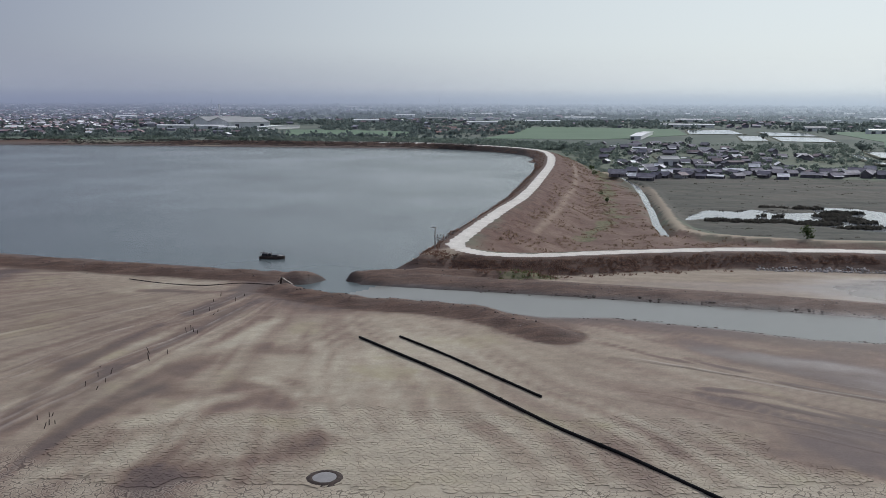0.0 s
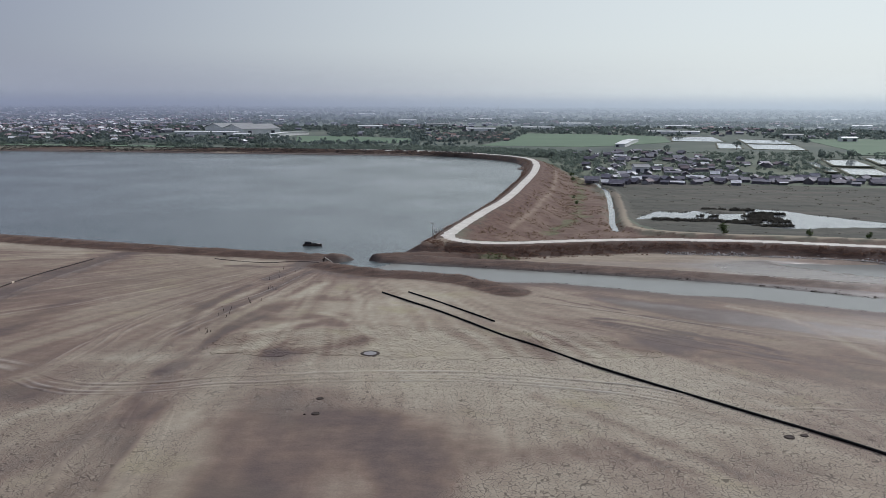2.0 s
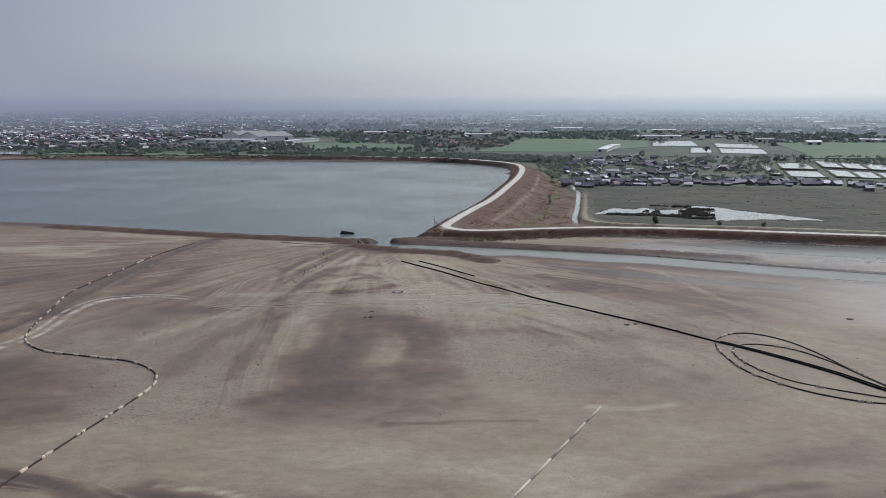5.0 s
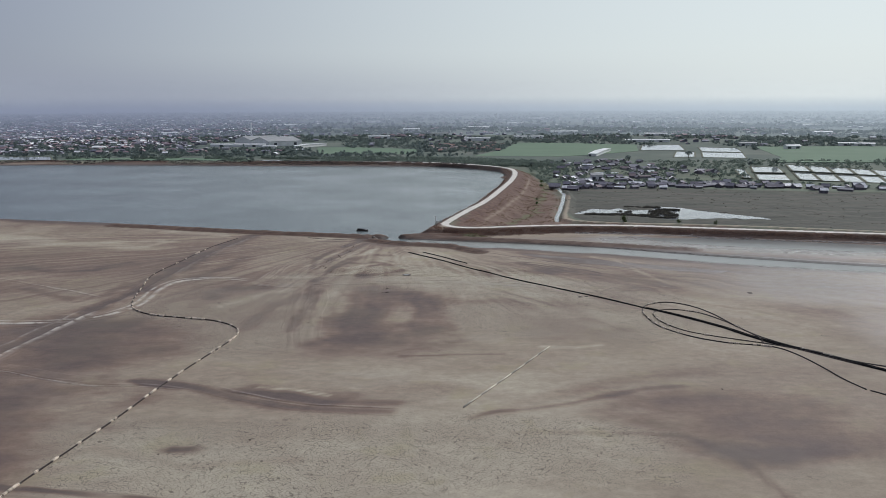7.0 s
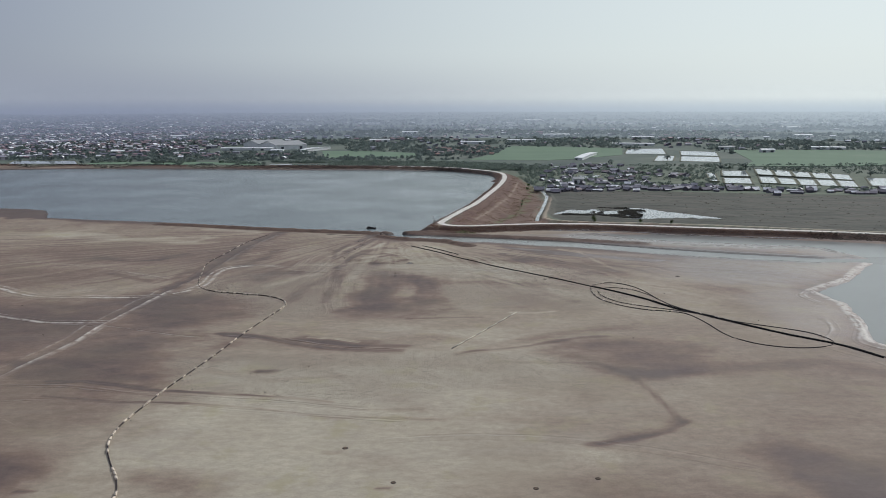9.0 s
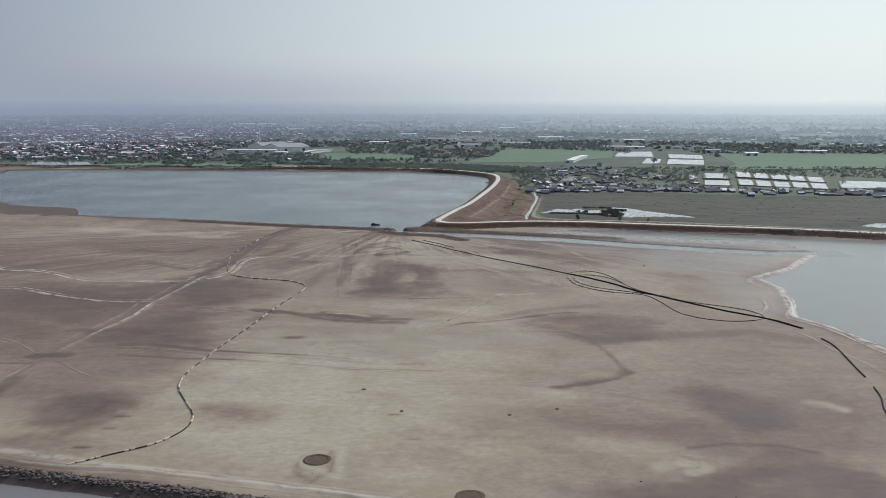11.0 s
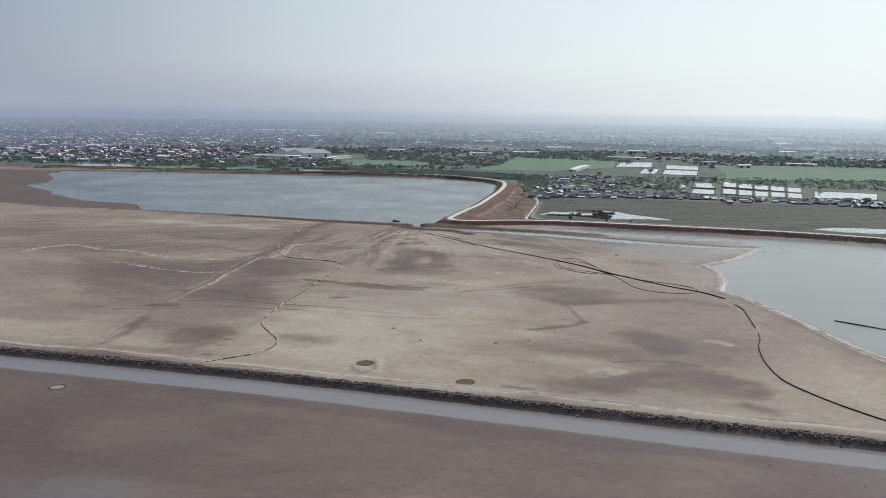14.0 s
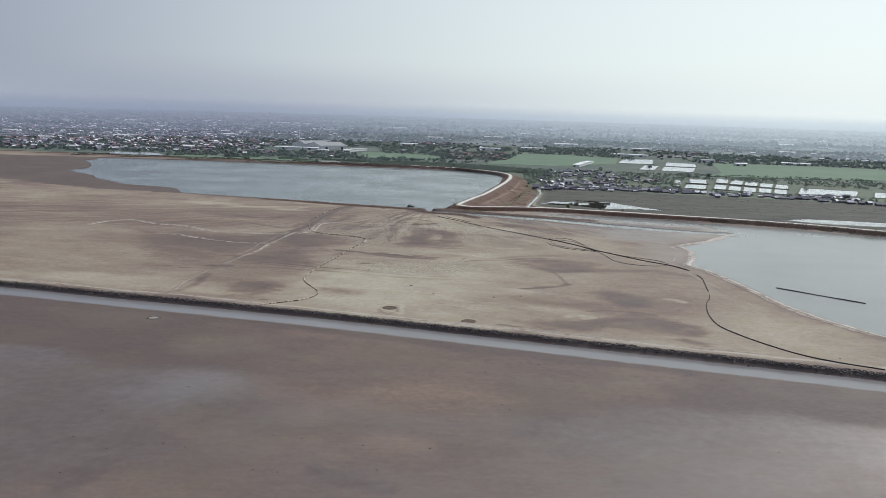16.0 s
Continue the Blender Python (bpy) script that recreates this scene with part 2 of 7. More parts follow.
DRY = [(10, 48, 30, 16, -20, 0.95), (12, 40, 20, 14, -40, 0.6), (-6, 80, 22, 12, -20, 0.5), (-8, 6, 6, 12, 5, 0.4), (6, -72, 34, 38, -15, 0.65), (-14, -95, 40, 28, 0, 0.75), (-10, -125, 42, 20, -10, 0.6),
       (-120, 105, 60, 8, -14, 0.6), (-40, -68, 22, 10, 0, 0.6), (30, -130, 22, 8, -14, 0.5), (-105, -112, 60, 10, -13, 0.55), (-60, -60, 16, 16, 0, 0.45),
       (35, 5, 18, 12, -30, 0.45), (-90, 132, 40, 5, -16, 0.5), (0, -225, 60, 12, -8, 0.35), (-60, -190, 25, 12, 30, 0.3)]


def blob(x, y, rows, wobble):
    out = np.zeros(x.shape)
    for cx, cy, rx, ry, turn, s in rows:
        c, d = math.cos(radians(turn)), math.sin(radians(turn))
        u, v = (x - cx) * c + (y - cy) * d, (y - cy) * c - (x - cx) * d
        r = np.sqrt((u / rx) ** 2 + (v / ry) ** 2) + wobble
        out = np.maximum(out, s * (1 - step(r, 0.30, 1.30)))
    return out


WETFLAT = [(21.3, 87.0), (26.5, 87.6), (30.3, 84.3), (34.6, 80.9), (38.8, 78.9), (42.7, 76.7), (60, 67), (80, 57), (76, 53), (56, 62), (39.1, 69.8), (35.2, 73.3), (30.6, 77.3), (26.7, 80.6), (24.5, 83.7)]
# streaks and patches of damper (+) or paler (-) mud, placed to fit the camera's view
MARKS = []


def streak(line, half, amount):
    MARKS.append((line, half, amount, False))


def patch(outline, soft, amount):
    MARKS.append((outline, soft, amount, True))


streak(FURROW[:6], 2.2, 0.5)
streak([(-23.1, 114.5), (-25.8, 113.0), (-27.3, 108.3), (-28.9, 104.6), (-30.3, 100.5), (-31.2, 97.2)], 0.9, 0.7)
streak([(-23.2, 113.8), (-27.9, 113.2), (-29.6, 109.4), (-33.6, 108.9), (-38.1, 109.9), (-41.8, 110.1)], 0.55, 0.6)
streak([(-25.9, 75.7), (-23.6, 79.4), (-19.8, 83.1), (-16.6, 82.7)], 1.6, 0.3)
streak([(-19.1, 66.1), (-16.5, 67.7), (-13.4, 67.0)], 1.7, 0.35)
streak([(-20.9, 51.8), (-18.7, 53.1), (-15.4, 55.0), (-12.4, 56.7), (-9.9, 59.2)], 1.2, 0.35)
streak([(-31.1, 52.3), (-30.7, 54.8), (-30.4, 58.3), (-30.0, 62.1), (-29.2, 65.5)], 0.7, 0.45)
streak([(-35.7, 61.2), (-35.9, 65.4), (-37.0, 73.3), (-36.2, 79.2), (-34.9, 86.0), (-33.3, 92.3)], 0.8, 0.4)
streak([(-30.4, 57.5), (-29.7, 61.3), (-28.0, 67.3), (-25.6, 72.4)], 0.6, 0.4)
streak([(-33.4, 56.8), (-33.1, 62.9), (-32.8, 70.2), (-31.1, 76.8)], 0.6, -0.3)
streak([(-25.6, 62.5), (-23.2, 63.8), (-21.4, 66.5), (-19.3, 68.4)], 1, -0.4)
streak([(-37.9, 65.4), (-36.4, 69.2), (-35.3, 74.4), (-33.6, 82.5), (-31.1, 88.3)], 0.8, -0.35)
streak([(-30.2, 72.3), (-27.4, 78.1), (-23.4, 84.7), (-21.3, 94.2)], 0.9, -0.3)
streak([(-17.8, 73.5), (-14.3, 70.4), (-10.6, 64.0), (-8.3, 60.0)], 0.7, -0.3)
streak([(-43.8, 109.9), (-40.3, 113.5), (-33.5, 116.1)], 1.2, -0.3)
streak([(23.4, 70.8), (26.8, 69.9), (29.5, 68.0), (31.8, 65.7), (34.0, 63.6), (35.6, 62.8)], 0.5, 0.6)
streak([(24.6, 68.4), (27.6, 66.6), (30.2, 64.8), (33.2, 61.9), (34.4, 60.4)], 0.45, 0.55)
streak([(24.2, 80.0), (26.5, 77.5), (28.6, 75.8)], 0.4, 0.5)
streak([(15.3, 86.7), (18.5, 83.9), (21.3, 80.6), (23.9, 78.7)], 0.4, 0.45)
streak([(8.6, 95.5), (11.4, 92.1), (13.4, 87.9)], 1.1, 0.5)
patch([(25.0, 60.3), (28.9, 61.9), (32.4, 60.4), (32.5, 56.8), (30.5, 52.9), (27.0, 54.7), (24.4, 56.7)], 1.5, 0.35)
patch([(12.5, 60.9), (16.5, 61.0), (19.5, 58.0), (19.2, 55.3), (16.0, 54.6), (13.1, 56.6)], 1.2, 0.3)
streak([(2.6, 61.6), (4.2, 57.9), (5.7, 53.3), (6.2, 49.8)], 0.9, 0.25)
streak([(-33.1, 44.8), (-31.2, 32.2), (-29.7, 20.6), (-30.2, 10.1), (-30.1, 2.4), (-29.8, -4.8)], 1, 0.28)
streak([(-30.4, 42.9), (-28.8, 29.1), (-28.0, 19.4), (-27.1, 13.4)], 0.8, 0.26)
streak([(-24.5, 103.9), (-32.1, 77.7), (-33.6, 60.6), (-32.5, 44.8)], 0.9, 0.35)
streak([(-21.8, 95.7), (-27.6, 76.2), (-30.4, 63.3), (-30.8, 46.9)], 0.8, 0.3)
streak([(-54.4, 25.8), (-53.8, 30.4), (-50.5, 36.2), (-43.8, 36.3)], 2.2, 0.35)
streak([(-65.7, 47.5), (-63.7, 54.1), (-60.0, 66.8), (-58.6, 78.9)], 2, 0.35)
streak([(-49.7, 16.6), (-46.9, 21.7), (-43.4, 28.9), (-38.2, 33.8)], 1.4, -0.3)
streak([(-39.7, -2.6), (-39.1, 5.1), (-38.4, 15.6), (-34.6, 23.2), (-32.7, 27.6)], 1.6, 0.28)
streak([(-18.4, 51.4), (-14.0, 53.7), (-10.1, 57.3)], 2.2, 0.3)
streak([(-44.9, 49.9), (-34.5, 50.0), (-24.0, 55.9), (-18.9, 63.4)], 1.2, -0.3)
streak([(11.0, 37.0), (15.6, 32.0), (19.6, 26.7), (24.1, 21.3), (26.7, 17.5)], 0.7, 0.4)
streak([(14.0, 36.2), (18.6, 29.0), (22.9, 23.9)], 0.5, 0.35)
streak([(22.5, 69.6), (29.2, 62.9), (34.9, 58.0), (43.8, 51.2)], 0.5, 0.5)
streak([(27.3, 66.9), (35.9, 61.7), (42.6, 56.9), (44.5, 53.4)], 0.45, 0.45)
streak([(31.1, 72.6), (37.5, 68.4), (42.3, 64.4), (46.9, 59.9)], 0.4, 0.45)
streak([(45.8, 79.1), (51.8, 71.5), (57.4, 62.0), (65.9, 57.2)], 0.6, -0.3)
streak([(52.3, 73.0), (55.5, 57.1), (57.9, 46.1), (59.6, 40.4)], 0.7, -0.28)
streak([(0.6, 20.3), (7.3, 19.8), (15.2, 22.5), (20.4, 16.2)], 2.2, 0.22)
patch([(-16.0, 41.2), (-13.1, 36.9), (-9.6, 33.1), (-4.1, 31.1), (-0.5, 27.3), (2.5, 6.0), (3.5, -4.0), (0.0, -10.0), (-19.5, -8.5), (-23.0, -2.0), (-21.1, 28.3), (-19.1, 35.9)], 1.7, 0.40)
patch([(-25.1, -14.2), (-24.0, -9.5), (-16.9, -9.2), (-8.9, -11.3), (-0.3, -12.2), (7.1, -12.6), (7.0, -13.9)], 2, 0.3)
streak([(-39.4, 79.1), (-23.2, 69.3), (-14.9, 71.9)], 1.2, 0.25)
patch([(-87.8, 5.6), (-75.0, 7.7), (-64.9, 5.5), (-54.1, 0.3), (-45.8, -8.6), (-47.0, -20.5), (-55.2, -26.4), (-61.7, -32.5), (-67.5, -33.2)], 3, 0.38)
patch([(-26.3, -12.3), (-15.6, -7.7), (-1.0, -3.2), (3.3, -7.8), (0.3, -19.1), (-7.3, -22.2), (-19.8, -21.2)], 2.5, 0.3)
streak([(-50.4, -36.1), (-39.9, -39.1), (-34.5, -43.0), (-28.8, -45.9), (-21.8, -48.8), (-15.4, -50.1), (-6.1, -50.5)], 1, 0.5)
streak([(-29.5, -40.1), (-22.7, -44.6), (-15.9, -46.8), (-13.1, -44.2)], 1.6, 0.4)
streak([(-28.4, -39.6), (-21.8, -40.8), (-16.4, -43.5)], 0.35, -0.6)
streak([(6.1, -53.4), (9.2, -50.9), (14.7, -49.6), (22.0, -46.9), (27.4, -43.9), (34.8, -40.3), (41.0, -38.9)], 0.8, 0.45)
streak([(10.8, -50.2), (19.2, -44.3), (28.6, -37.9), (38.2, -33.7), (46.9, -31.1)], 1.6, 0.22)
patch([(24.5, -50.6), (34.3, -42.1), (44.7, -40.3), (55.4, -44.5), (62.2, -49.7), (52.3, -69.2), (40.2, -69.2), (37.2, -64.8), (31.2, -59.7), (26.2, -57.1)], 2.5, 0.33)
streak([(28.2, 21.3), (32.0, 6.9), (35.3, 0.5), (38.8, -3.5)], 1.5, 0.25)
streak([(-6.3, -22.2), (3.2, -21.3), (12.9, -20.8)], 0.5, 0.3)
streak([(21.1, -16.0), (26.9, -17.0), (32.2, -15.0)], 0.7, -0.4)
streak([(-33.8, -65.6), (-32.5, -65.3)], 1.2, 0.4)
streak([(-118.3, 63.9), (-106.2, 57.8), (-96.7, 59.9), (-90.8, 71.6)], 1.5, 0.3)
streak([(-104.0, 36.4), (-85.2, 22.3), (-81.2, 30.4), (-80.7, 42.4)], 1.2, 0.3)
streak([(-137.2, 100.0), (-119.7, 108.3), (-95.6, 112.4)], 1.6, -0.3)
streak([(-96.4, 99.4), (-89.3, 115.8), (-75.9, 121.5)], 1.6, -0.25)
streak([(13.8, 29.5), (18.3, 21.4), (23.4, 17.3)], 0.5, 0.35)
streak([(-48.7, -37.1), (-34.5, -41.1), (-26.3, -42.6), (-16.7, -46.8), (-5.2, -46.9)], 1, 0.4)
streak([(-74.1, -72.6), (-68.0, -71.2), (-60.3, -73.7), (-53.9, -76.3), (-47.1, -77.0), (-38.0, -78.7), (-27.1, -79.7), (-17.1, -82.8)], 0.5, 0.6)
streak([(-72.0, -79.4), (-58.0, -82.6), (-44.2, -83.2), (-31.1, -85.7), (-16.1, -90.8), (-5.2, -90.8), (3.7, -92.0)], 0.5, 0.4)
streak([(-91.7, -58.1), (-77.1, -58.2), (-65.1, -64.1)], 1.2, 0.25)
streak([(12.1, -58.9), (26.5, -59.0), (35.9, -60.3), (40.5, -66.7), (42.6, -77.0), (43.5, -86.1), (44.0, -91.7)], 0.7, 0.28)
streak([(44.0, -91.7), (40.0, -96.1), (34.5, -99.2), (28.4, -102.0)], 1, 0.24)
streak([(39.2, -67.4), (63.4, -63.2), (82.6, -59.5), (92.7, -67.1)], 2.2, 0.2)
streak([(-35.9, -64.3), (-32.3, -64.7)], 1, 0.5)
patch([(50.4, -104.8), (57.5, -101.3), (64.9, -106.2), (68.8, -112.9), (67.8, -122.8), (59.8, -127.9), (57.0, -121.7), (54.8, -111.7)], 2, 0.42)
patch([(23.1, -149.0), (34.7, -149.0), (46.1, -144.6), (60.2, -135.9), (69.1, -139.8), (76.2, -146.3), (79.3, -153.9), (72.8, -159.3), (61.1, -153.1), (50.8, -152.3), (39.9, -158.6), (29.9, -157.1)], 2, 0.42)
streak([(69.0, -164.6), (73.5, -168.4)], 1.6, 0.4)
streak([(39.0, -141.8), (43.0, -139.9), (46.1, -141.8), (43.6, -143.3)], 1.1, -0.6)
streak([(76.0, -111.6), (78.9, -112.9), (80.8, -115.5)], 1, -0.5)
streak([(26.5, -102.6), (33.5, -100.5), (40.3, -97.5), (44.8, -92.8)], 0.8, 0.45)
streak([(45.9, -133.9), (52.4, -132.2), (61.3, -132.8), (66.9, -135.9)], 0.5, 0.35)
streak([(16.6, -154.0), (20.4, -155.6), (23.5, -156.4)], 0.7, 0.35)
patch([(-71.0, -108.0), (-61.3, -105.7), (-57.6, -112.0), (-58.3, -122.0), (-62.5, -130.0), (-72.1, -125.6), (-74.6, -115.9)], 2, 0.34)
patch([(-42.8, -113.3), (-35.8, -110.6), (-26.7, -113.7), (-28.4, -123.1), (-37.3, -125.9)], 2, 0.25)
streak([(-91.9, -80.7), (-88.4, -79.6), (-84.2, -80.3)], 1, 0.6)
streak([(-75.0, -70.9), (-66.8, -70.9), (-57.8, -73.5), (-51.0, -76.5)], 0.5, 0.5)
streak([(-100.8, -86.0), (-89.2, -85.9)], 0.5, 0.45)
streak([(-48.9, -76.5), (-36.6, -78.0), (-24.2, -81.2), (-11.9, -87.0), (-0.4, -87.0)], 0.4, 0.3)
streak([(-45.5, -64.0), (-31.9, -70.0), (-17.6, -67.9)], 0.9, 0.3)
patch([(-155.9, 5.2), (-112.2, -1.4), (-71.0, 5.5), (-82.6, -10.9), (-82.8, -41.4), (-99.5, -62.0), (-118.8, -66.2)], 4, 0.24)
streak([(-25.2, -127.7), (-18.8, -140.1), (-12.4, -145.6), (-13.6, -134.1), (-17.8, -130.9)], 0.8, -0.4)
streak([(-19.9, -137.2), (-19.3, -143.8), (-16.4, -146.5), (-13.8, -142.0), (-14.6, -135.1)], 0.6, 0.35)
streak([(-15.5, -105.6), (-13.4, -105.6)], 0.45, 0.55)
streak([(-6.4, -118.2), (-4.5, -118.2)], 0.45, 0.55)
streak([(-2.7, -129.8), (-0.8, -129.8)], 0.45, 0.55)
streak([(-57.1, -118.9), (-55.2, -118.9)], 0.45, 0.55)
streak([(-57.5, -124.8), (-55.6, -124.8)], 0.45, 0.55)
streak([(-58.7, -133.4), (-56.9, -133.4)], 0.45, 0.55)
streak([(-35.0, -64.8), (-32.5, -64.7)], 0.45, 0.55)
streak([(-88.4, -124.5), (-86.4, -112.1), (-87.5, -96.3)], 1.2, 0.3)
patch([(-126.2, -165.4), (-95.2, -179.5), (-63.2, -201.1), (-69.4, -222.6), (-91.0, -228.8)], 6, 0.5)
patch([(55.8, -208.1), (78.1, -201.5), (103.7, -208.5), (96.6, -223.4), (74.6, -228.9), (58.1, -225.9)], 4, 0.35)
streak([(-58.3, -271.1), (-56.7, -260.0), (-54.9, -246.9)], 1.6, 0.35)
streak([(-73.1, -230.9), (-68.4, -228.0), (-66.3, -224.1)], 1.5, 0.35)
streak([(-19.4, -258.7), (-11.8, -263.6), (-5.0, -265.1)], 1, 0.4)
streak([(-51.7, -237.7), (-37.4, -247.9), (-23.8, -251.8), (-5.6, -247.3)], 5, -0.25)


patch([(16, 46), (24, 42), (36, 40), (48, 36), (50, 20), (42, 14), (30, 22), (18, 34)], 5, 0.26)
patch([(-78, -38), (-62, -37), (-45, -42), (-42, -58), (-54, -74), (-82, -68)], 4, 0.36)
patch([(34, 66), (48, 56), (62, 48), (60, 30), (48, 34), (36, 48)], 3, 0.2)


patch(WETFLAT, 0.8, 0.35)


def marks_at(x, y):
    """How much damper the streaks and patches make the mud."""
    out = np.zeros(x.shape)
    for pts, half, amount, closed in MARKS:
        xs, ys = [p[0] for p in pts], [p[1] for p in pts]
        m = 4 * half + 1
        i = np.nonzero((x > min(xs) - m) & (x < max(xs) + m) & (y > min(ys) - m) & (y < max(ys) + m))[0]
        if not len(i):
            continue
        u, v = x[i], y[i]
        rag = (vnoise(u, v, 5, 131) - 0.5) * 1.3 + (vnoise(u * 0.6 + 0.1 * v, v, 2.0, 133, 2) - 0.5) * 0.7
        if closed:
            w = 1 - step(signed(u, v, pts) / half + rag * 1.6, -2.0, 2.0)
        else:
            w = 1 - step(line_dist(u, v, pts) / half + rag * min(1.0, half), 0.0, 2.4 if half > 0.8 else 1.8)
        out[i] += 0.62 * amount * w * (0.35 + 1.3 * vnoise(u * 0.6, v, 4.5, 137, 3))
    return np.clip(out, -0.6, 0.75)


SHEEN = [(-65.9, -222.2), (-57.5, -205.8), (-42.9, -193.8), (-38.2, -198.9), (-43.0, -219.6), (-53.7, -232.1)]
CRACKED = [(-6, 46, 46, 18, 0, 1.1), (-46, 18, 22, 28, 20, 1.1), (-36, -8, 18, 16, 20, 0.9), (26, 6, 30, 18, -20, 1.1), (26, 34, 34, 20, -20, 1.1), (-6, -66, 56, 17, 0, 0.9), (-40, -62, 24, 12, 0, 0.8), (20, -60, 26, 9, -10, 0.8)]


def ground_at(x, y):
    """Height of the ground, and what covers it, at arrays of places."""
    n1, n2, n3 = vnoise(x, y, 26, 1), vnoise(x, y, 5, 2), vnoise(x, y, 1.7, 3, 2)
    shore = (n2 - 0.5) * 2.2 + (n3 - 0.5) * 0.8
    inside = within_poly(x, y, BASIN)
    d_dike = line_dist(x, y, DIKE_F)
    lake, chan, east = signed(x, y, LAKE) + shore * 0.5, signed(x, y, CHANNEL) + shore * 0.35, signed(x, y, EAST) + shore * 0.7
    d_canal = line_dist(x, y, CANAL_F) - 4.4 + shore * 0.35
    wet_d = np.minimum(np.minimum(lake, chan), np.minimum(east, d_canal))
    # the dry bed
    bed = (n1 - 0.5) * 0.25 + (n2 - 0.5) * 0.10 + (n3 - 0.5) * 0.03
    bed = np.where(wet_d > 0, LEVEL + np.minimum(wet_d * 0.22, 0.4 + bed), LEVEL + np.maximum(wet_d * 0.3, -1.6))
    d_lev, d_spit, d_bank = line_dist(x, y, LEVEE), line_dist(x, y, SPIT), line_dist(x, y, BANK)
    lev = np.maximum(0.75 * (1 - step(d_lev, 0.6, 4.2)), 0.7 * (1 - step(d_spit, 0.6, 3.2)))
    lev = np.maximum(lev, 0.5 * (1 - step(d_bank, 0.4, 3.2)))
    bed = bed + lev * (0.5 + 1.0 * n3) * step(wet_d, -0.4, 1.2)
    d_berm = line_dist(x, y, BERM_F)
    berm = 1 - step(d_berm, 0.6, 1.9 + n3)
    bed = bed + 0.75 * berm * (0.75 + 0.5 * n3)
    d_fur = line_dist(x, y, FURROW)
    fur = 1 - step(d_fur, 0.5, 1.6)
    bed = bed - 0.15 * fur
    ring = np.zeros(x.shape)
    for cx, cy, r, h in CRATERS:
        d = np.hypot(x - cx, (y - cy) * 0.95) * (1 + 0.25 * (n3 - 0.5))
        bed = bed + h * np.exp(-((d - r) / (0.30 * r)) ** 2) - 0.55 * h * np.exp(-(d / (0.6 * r)) ** 2)
        ring = np.maximum(ring, np.exp(-((d - 0.85 * r) / (0.40 * r)) ** 2) * min(1, h * 4))
    # headland at the bend of the road
    head = 1 - step(np.hypot((x + 2) / 8.5, (y - 130) / 8.0), 0.35, 1.0)
    tongue = 1 - step(line_dist(x, y, [(-13, 120), (-8, 121), (0, 122), (12, 120)]), 0.5, 3.4)
    bed = np.maximum(bed, np.where((wet_d > -0.2) & (head > 0.02), LEVEL - 0.05 + np.minimum(2.4 * head, 0.08 + 0.7 * np.maximum(wet_d, 0)) + (n3 - 0.5) * 0.3 * head, -9))
    bed = np.maximum(bed, np.where(wet_d > -0.5, LEVEL - 0.3 + tongue * (1.3 + 0.4 * n3), -9))
    in_dike = 2.2 - np.maximum(d_dike - 2.3, 0) * (0.62 + 0.2 * (n2 - 0.5)) + (n3 - 0.5) * 0.35 * step(d_dike, 2.2, 3.2)
    z_in = np.maximum(bed, in_dike)
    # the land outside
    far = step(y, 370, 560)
    out = -3.3 + 1.8 * far + (n1 - 0.5) * 0.5 * (1 - far) + (n2 - 0.5) * 0.15 * (1 - far)
    out = out + 0.5 * step(60 - x + 0.05 * (y - 200), 0, 14) * (1 - far)
    d_ditch, d_bund = line_dist(x, y, DITCH), line_dist(x, y, BUND)
    pond = np.minimum(signed(x, y, POND) + shore * 1.2, signed(x, y, POND_E) + shore * 1.5)
    marsh = step(d_dike, 12, 20) * (x > 48) * (y < 335 + (n2 - 0.5) * 10) * step(signed(x, y, [(54, 203), (67, 296), (66, 332), (420, 250), (420, 30), (300, 92), (200, 140), (130, 162), (63, 175)]), 3, -3)
    out = np.where(marsh > 0.5, -3.6 + (n2 - 0.5) * 0.55, out)
    out = np.where(pond < 3, np.minimum(out, LOW + np.clip(pond * 0.15, -0.8, 0.4)), out)
    bund = 1 - step(d_bund, 1.2, 4.5)
    out = out + (-2.2 + (n3 - 0.5) * 0.1 - out) * bund
    out = np.where(d_ditch < 3.2, np.minimum(out, -4.4 + np.maximum(d_ditch - 0.4, 0) * 0.85), out)
    out_dike = 2.2 - np.maximum(d_dike - 2.4, 0) * (0.36 + 0.1 * (n2 - 0.5)) + (n3 - 0.5) * 0.3 * step(d_dike, 2.2, 3.4)
    z_out = np.where(d_ditch < 3.2, out, np.maximum(out, out_dike))
    z = np.where(inside, z_in, z_out)
    # covers
    road = (1 - step(d_dike + (n3 - 0.5) * 0.4, 1.15, 1.7)) * (step(y + x * 0.2, 60, 110) + (x > 40))
    road = np.clip(road, 0, 1) * step(x, -110, -20)
    apron = (1 - step(np.hypot((x + 0.5) / 4.5, (y - 129) / 4.0) + (n2 - 0.5) * 0.8, 0.5, 0.9)) * inside
    lane = (1 - step(d_bund + (n3 - 0.5) * 0.8, 0.9, 1.4)) * (1 - inside) * step(-x, -260, -150)
    path_o = (1 - step(line_dist(x, y, flat([(18, 165), (20, 173), (24, 188), (28.6, 205), (32.7, 226), (37.6, 247), (43.5, 279), (49, 316), (53, 350)], 8)) + 1.2 * (n2 - 0.5), 0.2, 1.3)) * 0.5 * (1 - inside) * step(n2, 0.2, 0.5)
    wob = (n1 - 0.5) * 0.9 + (n2 - 0.5) * 0.35
    # flow lines: fanning out from the gap, and lying across further south
    fan = np.arctan2(x + 20, np.maximum(128 - y, 1.0)) + (vnoise(x, y, 22, 78) - 0.5) * 0.10
    run = np.hypot(x + 20, 128 - y)
